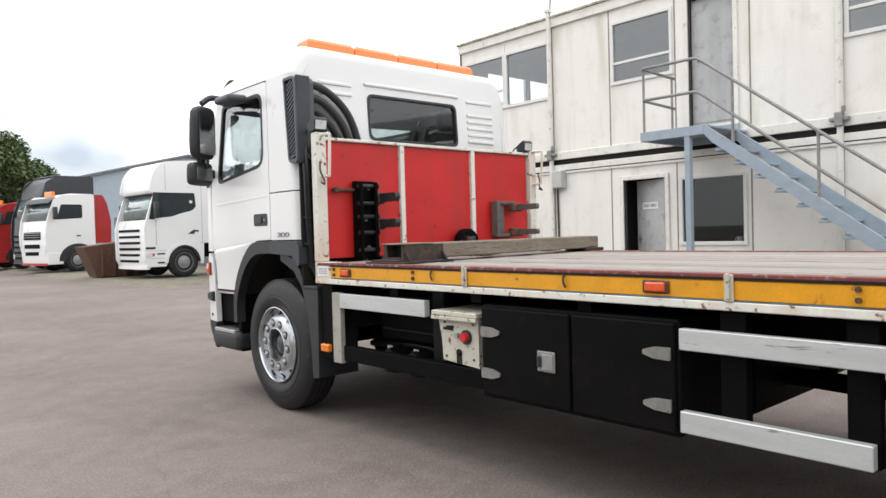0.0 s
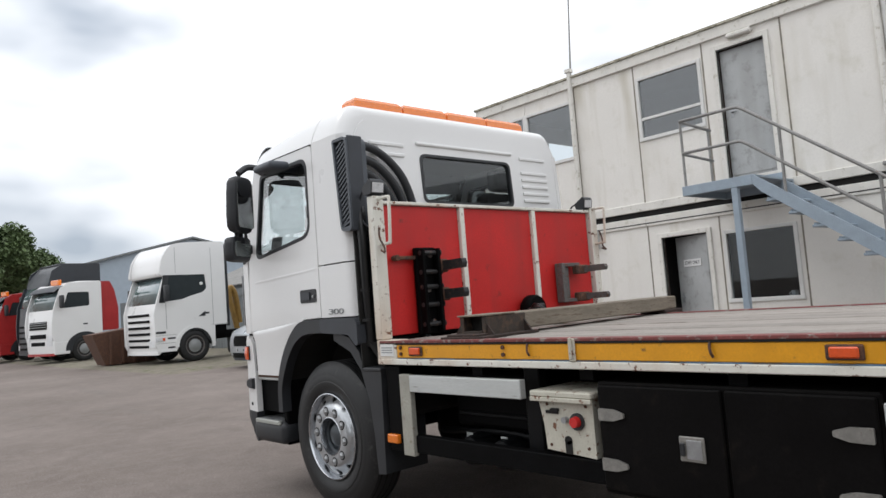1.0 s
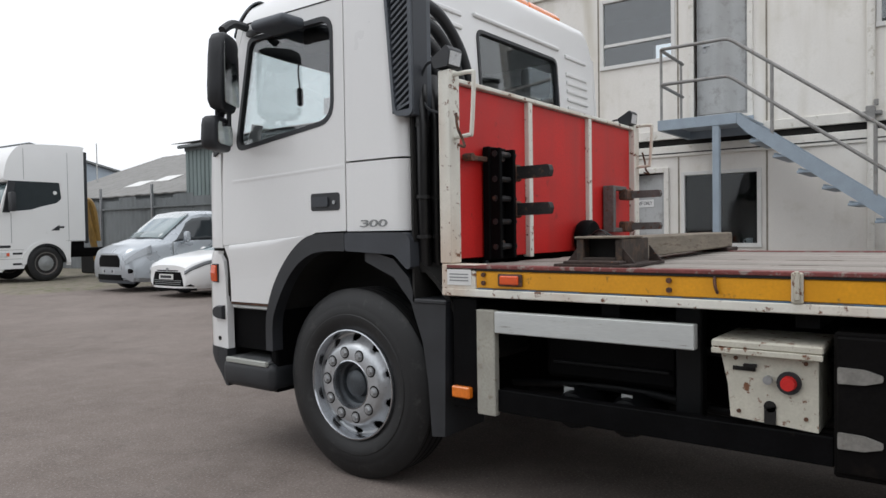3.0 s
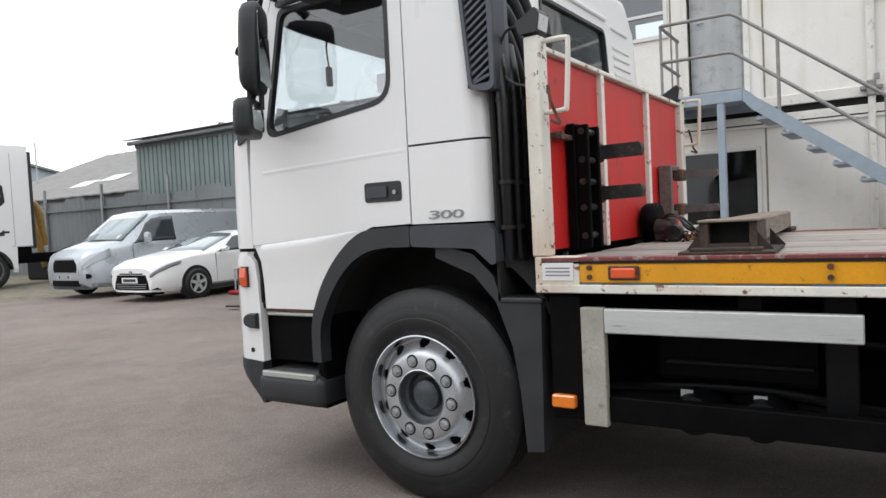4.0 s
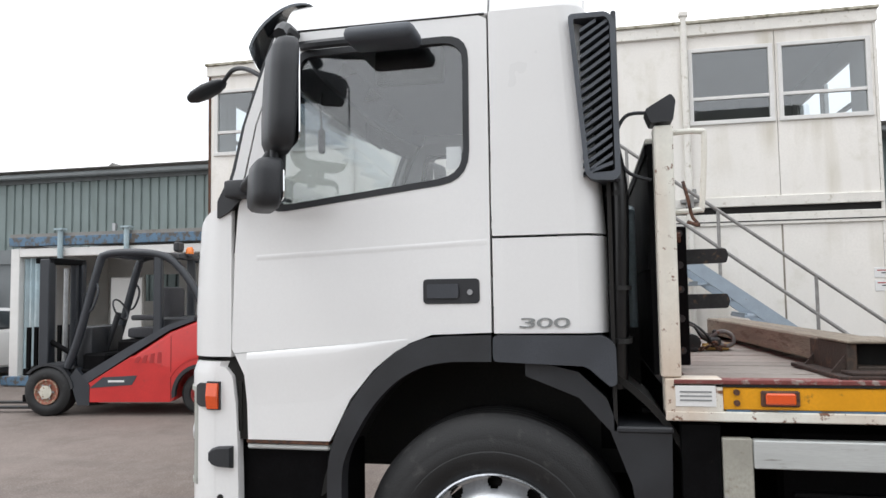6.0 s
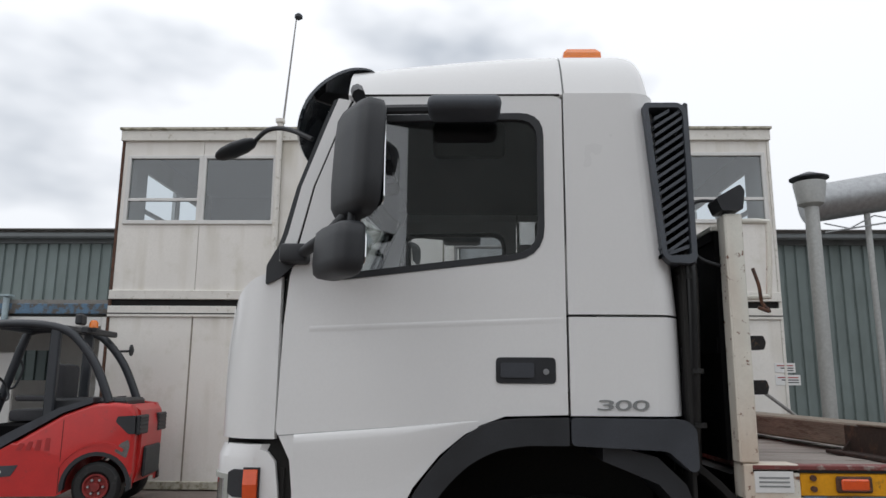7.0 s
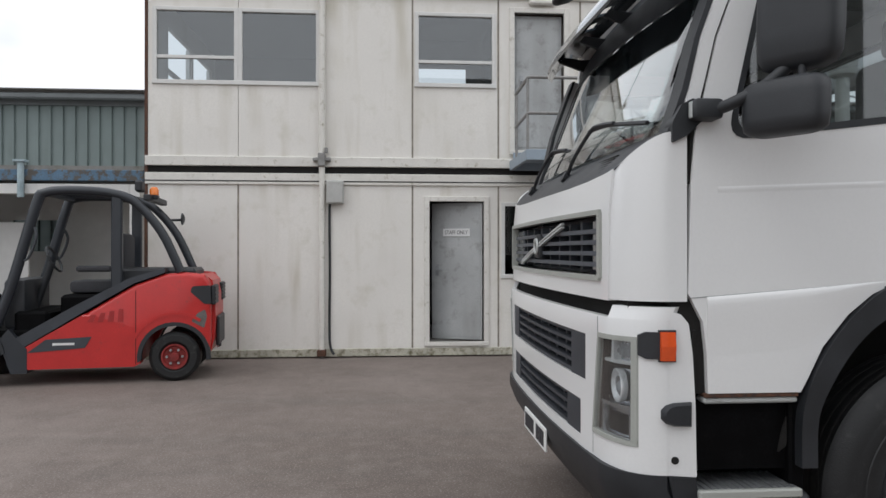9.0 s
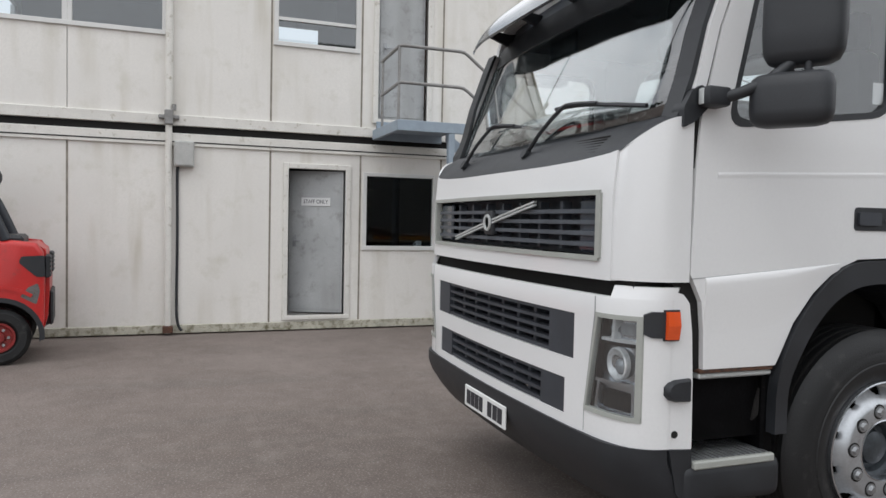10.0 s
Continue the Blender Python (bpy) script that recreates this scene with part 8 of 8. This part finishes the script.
    part("windscreen", sheet(seg, [belt, belt + 0.9], lambda u, v, d: Vector((0.10 + bow(u) + 0.36 * (v - belt) + d, u, v)), 0.02), M["skylit_glass"], c, smooth=True)
    part("bumper", sheet(seg, [0.36 + z0, 0.6, 0.95], lambda u, v, d: Vector((0.0 + bow(u) + (0.03 if v < 0.5 else 0) + d, u, v)), 0.08), M[paint], c, smooth=40)
    part("bumper_edge", sheet(seg, [0.32 + z0, 0.48], lambda u, v, d: Vector((-0.01 + bow(u) + d, u, v)), 0.08), M[low_bumper], c)
    if slats < 6:
        part("bumper_end", box(0.1, 0.75, oy - 0.012, oy + 0.06, 0.42, 0.95, 0.02), M[paint], c)
    grilles = [(0.66 + 1.04 * k / (slats - 1), 0.05 if slats < 6 else 0.042, 0.85) for k in range(slats)]
    if visor:
        grilles = [(1.68, 0.17, 0.78), (1.22, 0.09, 0.70), (0.90, 0.08, 0.62)]
    for z, hz, hw in grilles:
        gr = part("grille_slat", sheet(steps(cy - hw, cy + hw, 6), [z - hz, z + hz], lambda u, v, d: Vector((-0.012 + bow(u) + (0.02 if v > 1.8 else 0) + d, u, v)), 0.02), M["chassis"], front)
        if visor and hz > 0.1:
            for zz in (z - 0.08, z + 0.02, z + 0.11):
                part("grille_bar", sheet(steps(cy - hw, cy + hw, 6), [zz, zz + 0.03], lambda u, v, d: Vector((-0.02 + bow(u) + (0.02 if v > 1.8 else 0) + d, u, v)), 0.012), M["badge"], front)
    for y in (oy + 0.12, oy + 2.05):
        part("headlamp", sheet(steps(y, y + 0.33, 3), [0.80, 1.22] if visor else [0.62, 0.84], lambda u, v, d: Vector((-0.014 + bow(u) + d, u, v)), 0.03), M["lens"], front)
    if slats > 5:
        part("roof_front", sheet(seg, list(range(26)), lambda u, v, d: Vector((crown[int(round(v))][0] + bow(u) * (1 - v / 25) + d * 0.3, u, crown[int(round(v))][1] - 0.01 - d)), 0.04), M[paint], c, smooth=40)
    else:
        part("roof_front", sheet(seg, steps(0, 1, 4), lambda u, v, d: Vector((0.43 + 0.80 * v**1.3 + bow(u) * (1 - v) + d * 0.3, u, belt + 0.9 + (top - 0.05 - belt - 0.9) * v**0.7 - d * 0.5)), 0.04), M[paint], c, smooth=40)
    part("roof", box(1.15 if slats < 6 else 1.75, length, oy + 0.02, oy + 2.48, top - 0.10, top, 0.05, 2), M[paint], c, smooth=40)
    part("rear_panel", box(length - 0.05, length, oy + 0.06, oy + 2.44, 1.2, top - 0.08), M["dark_paint"], c)
    if visor:
        part("sun_visor", sheet(seg, steps(0, 1, 3), lambda u, v, d: Vector((0.52 - 0.42 * v + bow(u), u, belt + 1.02 - 0.24 * v * v - d)), 0.03), M["grey_plastic"], c)
        part("roof_beacon", box(0.70, 0.85, cy - 0.5, cy + 0.2, top - 0.12, top + 0.12, 0.03, 2), M["amber"], c)
    if slats > 5:
        part("air_deflector", box(length, length + 0.12, oy + 0.01, oy + 0.08, 1.15, top - 0.15, 0.02), M["black"], c)
        # Black strip paints the shade under the roof's front edge.
        part("brow", sheet(seg, [belt + 0.86, belt + 0.95], lambda u, v, d: Vector((0.36 + bow(u) + d, u, v)), 0.1), M["black"], c)
        part("vent_flap", plate([(1.55, 1.55), (1.8, 1.55), (1.8, 1.72)], [], on_y, oy - 0.008, oy + 0.02), M["black"], c)
    road_wheel(c, 1.40, oy + 0.02, 0.52, 0.3, 0, z0)
    road_wheel(c, 1.40, oy + 2.18, 0.52, 0.3, 0, z0)
    part("chassis_rail", box(0.8, 6.0, oy + 0.8, oy + 1.7, 0.65 + z0, 1.0, 0.02), M["chassis"], c)
    part("cab_floor", box(0.12, length, oy + 0.08, oy + 2.42, 0.95, 1.22), M["chassis"], c)
    road_wheel(c, 5.0, oy + 0.02, 0.52, 0.5, 0, z0)
    road_wheel(c, 5.0, oy + 1.98, 0.52, 0.5, 0, z0)
    for o in c.children_recursive:
        o.matrix_parent_inverse = Matrix.Identity(4)
    # the parts were laid out from x = 0: shift the root so that the nose stands at ox
    c.location.x += ox
    c.rotation_euler.z = radians(yaw)
    return c


# Windscreens: the sky's reflection is put into a paler base colour.
M["skylit_glass"] = mat("sky_lit_vehicle_glass", (0.16, 0.22, 0.23), 0.08, vary=0.35, scale=1.5, bump=0.0, coat=1.0)
M["car_glass"] = mat("dark_vehicle_glass", (0.03, 0.036, 0.04), 0.05, vary=0.1, bump=0.0, coat=0.25)
hatchback(8.77, 15.8)
panel_van(8.9, 18.4)
lorry_cab(8.27, 24.6, "tractor_unit", "tall white tractor unit with a slatted front parked on the verge", "white", 4.12, 2.60, "white", 1.0, 6, False, belt=2.05, yaw=4)
tipper = lorry_cab(7.3, 34.6, "tipper_lorry", "white low cab lorry with a red bumper and red body", "white", 3.52, 2.2, "tail_red", 0.2, 5, True, belt=2.32, yaw=12)
lorry_cab(7.6, 38.2, "tractor_unit", "charcoal high roof tractor unit behind a white lorry", "dark_paint", 4.62, 3.0, "dark_paint", 1.0, 5, False, belt=2.6, yaw=9)
lorry_cab(6.1, 46.6, "tipper_lorry", "dull red low cab lorry last in the parked row", "tail_red", 3.4, 2.1, "dark_paint", 0.2, 5, True, belt=2.25)
lorry_cab(6.7, 42.2, "tipper_lorry", "red low cab lorry at the end of the parked row", "tail_red", 3.5, 2.1, "tail_red", 0.2, 5, True, belt=2.3, yaw=9)
part("tipper_body", plate(rounded([(2.24, 1.3), (2.22, 3.5), (2.66, 3.5), (2.86, 3.1), (3.02, 2.3), (3.0, 1.3)], 0.08), [], lambda u, v, d: Vector((u + 7.3, 34.7 + d, v)), 0, 2.3), M["tail_red"], tipper, "dark red ribbed tipping body")
skip = thing("rusty_skip", (8.5, 28.1, 0), "low rusty brown steel skip on the verge", "skip")
part("skip_shell", loft([[Vector(p) for p in ((7.75, 27.6, 0.08), (9.6, 27.6, 0.08), (9.6, 28.6, 0.08), (7.75, 28.6, 0.08))], [Vector(p) for p in ((7.3, 27.5, 1.18), (10.0, 27.5, 1.5), (10.0, 28.7, 1.5), (7.3, 28.7, 1.18))]]), M["rust"], skip)
for x in steps(7.9, 9.5, 4):
    part("skip_rib", box(x - 0.04, x + 0.04, 27.45, 27.62, 0.1, 1.15), M["rust"], skip)
arm = thing("digger_arm", (13.2, 27.5, 0), "ochre digger arm standing behind the white tractor unit", "digger")
part("boom", tube(curve([(12.6, 27.2, 0.5), (12.38, 27.2, 1.6), (12.24, 27.2, 2.35), (12.32, 27.2, 2.6), (12.5, 27.2, 2.25), (12.62, 27.2, 1.2)], 5), 0.11, 8), M["yellow_paint"], arm)
part("digger_base", box(12.6, 14.2, 26.8, 28.4, 0.05, 0.7, 0.05), M["guard"], arm)
barn = thing("pale_blue_warehouse", (27, 75, 0), "pale blue clad warehouse in the distance", "warehouse")
part("warehouse_wall", plate([(17.0, 0), (37.5, 0), (37.5, 6.7), (27.2, 9.2), (17.0, 6.7)], [], on_y, 67.0, 67.3), M["blue_shed"], barn)
part("warehouse_roof", joined(plate([(16.6, 6.62), (27.2, 9.22), (27.2, 9.4), (16.6, 6.8)], [], on_y, 66.6, 90), plate([(37.9, 6.62), (27.2, 9.22), (27.2, 9.4), (37.9, 6.8)], [], on_y, 66.6, 90)), M["shed_dark"], barn)
pole = thing("lamp_pole", (19.25, 40, 0), "thin grey pole beyond the fence", "pole")
part("pole_shaft", rod((19.25, 40, 0), (19.25, 40, 6.3), 0.05, 0.03), M["galv"], pole)


# ---- trees at the far end of the yard ----
def tree(x, y, h, spread, seed):
    rnd = random.Random(seed)
    t = thing("tree", (x, y, 0), "leafy green deciduous tree beyond the parked lorries", "tree", "trees beyond the yard")
    trunk = [tube(curve([(x, y, 0), (x + 0.1, y, h * 0.3), (x - 0.1, y + 0.1, h * 0.55)], 4), 0.3, 8, None)]
    tips = []
    for k in range(9):
        a, z = rnd.uniform(0, 6.28), h * rnd.uniform(0.3, 0.55)
        p = (x + math.cos(a) * spread * rnd.uniform(0.4, 0.7), y + math.sin(a) * spread * rnd.uniform(0.4, 0.7), h * rnd.uniform(0.55, 0.9))
        tips.append(p)
        trunk.append(tube(curve([(x, y, z), ((x + p[0]) / 2, (y + p[1]) / 2, (z + p[2]) / 2 + 0.3), p], 3), 0.1, 6))
    part("trunk", joined(*trunk), M["bark"], t)
    verts, faces = [], []
    blobs = [(rnd.choice(tips), rnd.uniform(0.22, 0.42) * spread) for _ in range(40)]
    for _ in range(17000):
        (bx_, by_, bz_), br = rnd.choice(blobs)
        d = Vector((rnd.gauss(0, 1), rnd.gauss(0, 1), rnd.gauss(0, 0.8))).normalized() * br * rnd.uniform(0.55, 1.05)
        p = Vector((bx_, by_, bz_)) + d
        q = Euler((rnd.uniform(-1, 1), rnd.uniform(-1, 1), rnd.uniform(0, 6.28))).to_matrix()
        s = rnd.uniform(0.10, 0.26)
        i = len(verts)
        verts += [p + q @ Vector(v) * s - Vector((x, y, 0)) for v in ((-1, 0, 0), (0, -0.5, 0.1), (1, 0, 0), (0, 0.5, 0.1))]
        faces.append((i, i + 1, i + 2, i + 3))
    me = bpy.data.meshes.new("crown")
    me.from_pydata([v.to_tuple() for v in verts], [], faces)
    me.materials.append(M["leaf"])
    o = new("crown", me)
    o.parent = t
    tagged(o, kind="stuff")
    return t


for x, y, h, sp, sd in ((9.4, 62, 10.2, 4.2, 1), (5.0, 60, 12.5, 5.0, 2), (13.0, 70, 8.6, 3.8, 3), (-2, 62, 11.5, 5, 4), (-9, 66, 11, 5, 5)):
    tree(x, y, h, sp, sd)


# ---- small notices on the facade ----
for y0, y1, z0, z1 in ((1.12, 1.40, 1.63, 1.76), (1.06, 1.40, 1.46, 1.60)):
    nb = thing("wall_notice", (FX - 0.004, (y0 + y1) / 2, (z0 + z1) / 2), "small white notice with faded print on the facade", "sign")
    part("notice_board", box(FX - 0.008, FX - 0.0005, y0, y1, z0, z1, 0.002), M["sign"], nb)
    for k in range(3):
        z = z1 - 0.035 - k * 0.033
        part("print_bar", box(FX - 0.0095, FX - 0.0075, y0 + 0.03, y1 - 0.03 - 0.05 * k, z - 0.008, z + 0.006), M["tail_red"] if k == 0 else M["ink"], nb)
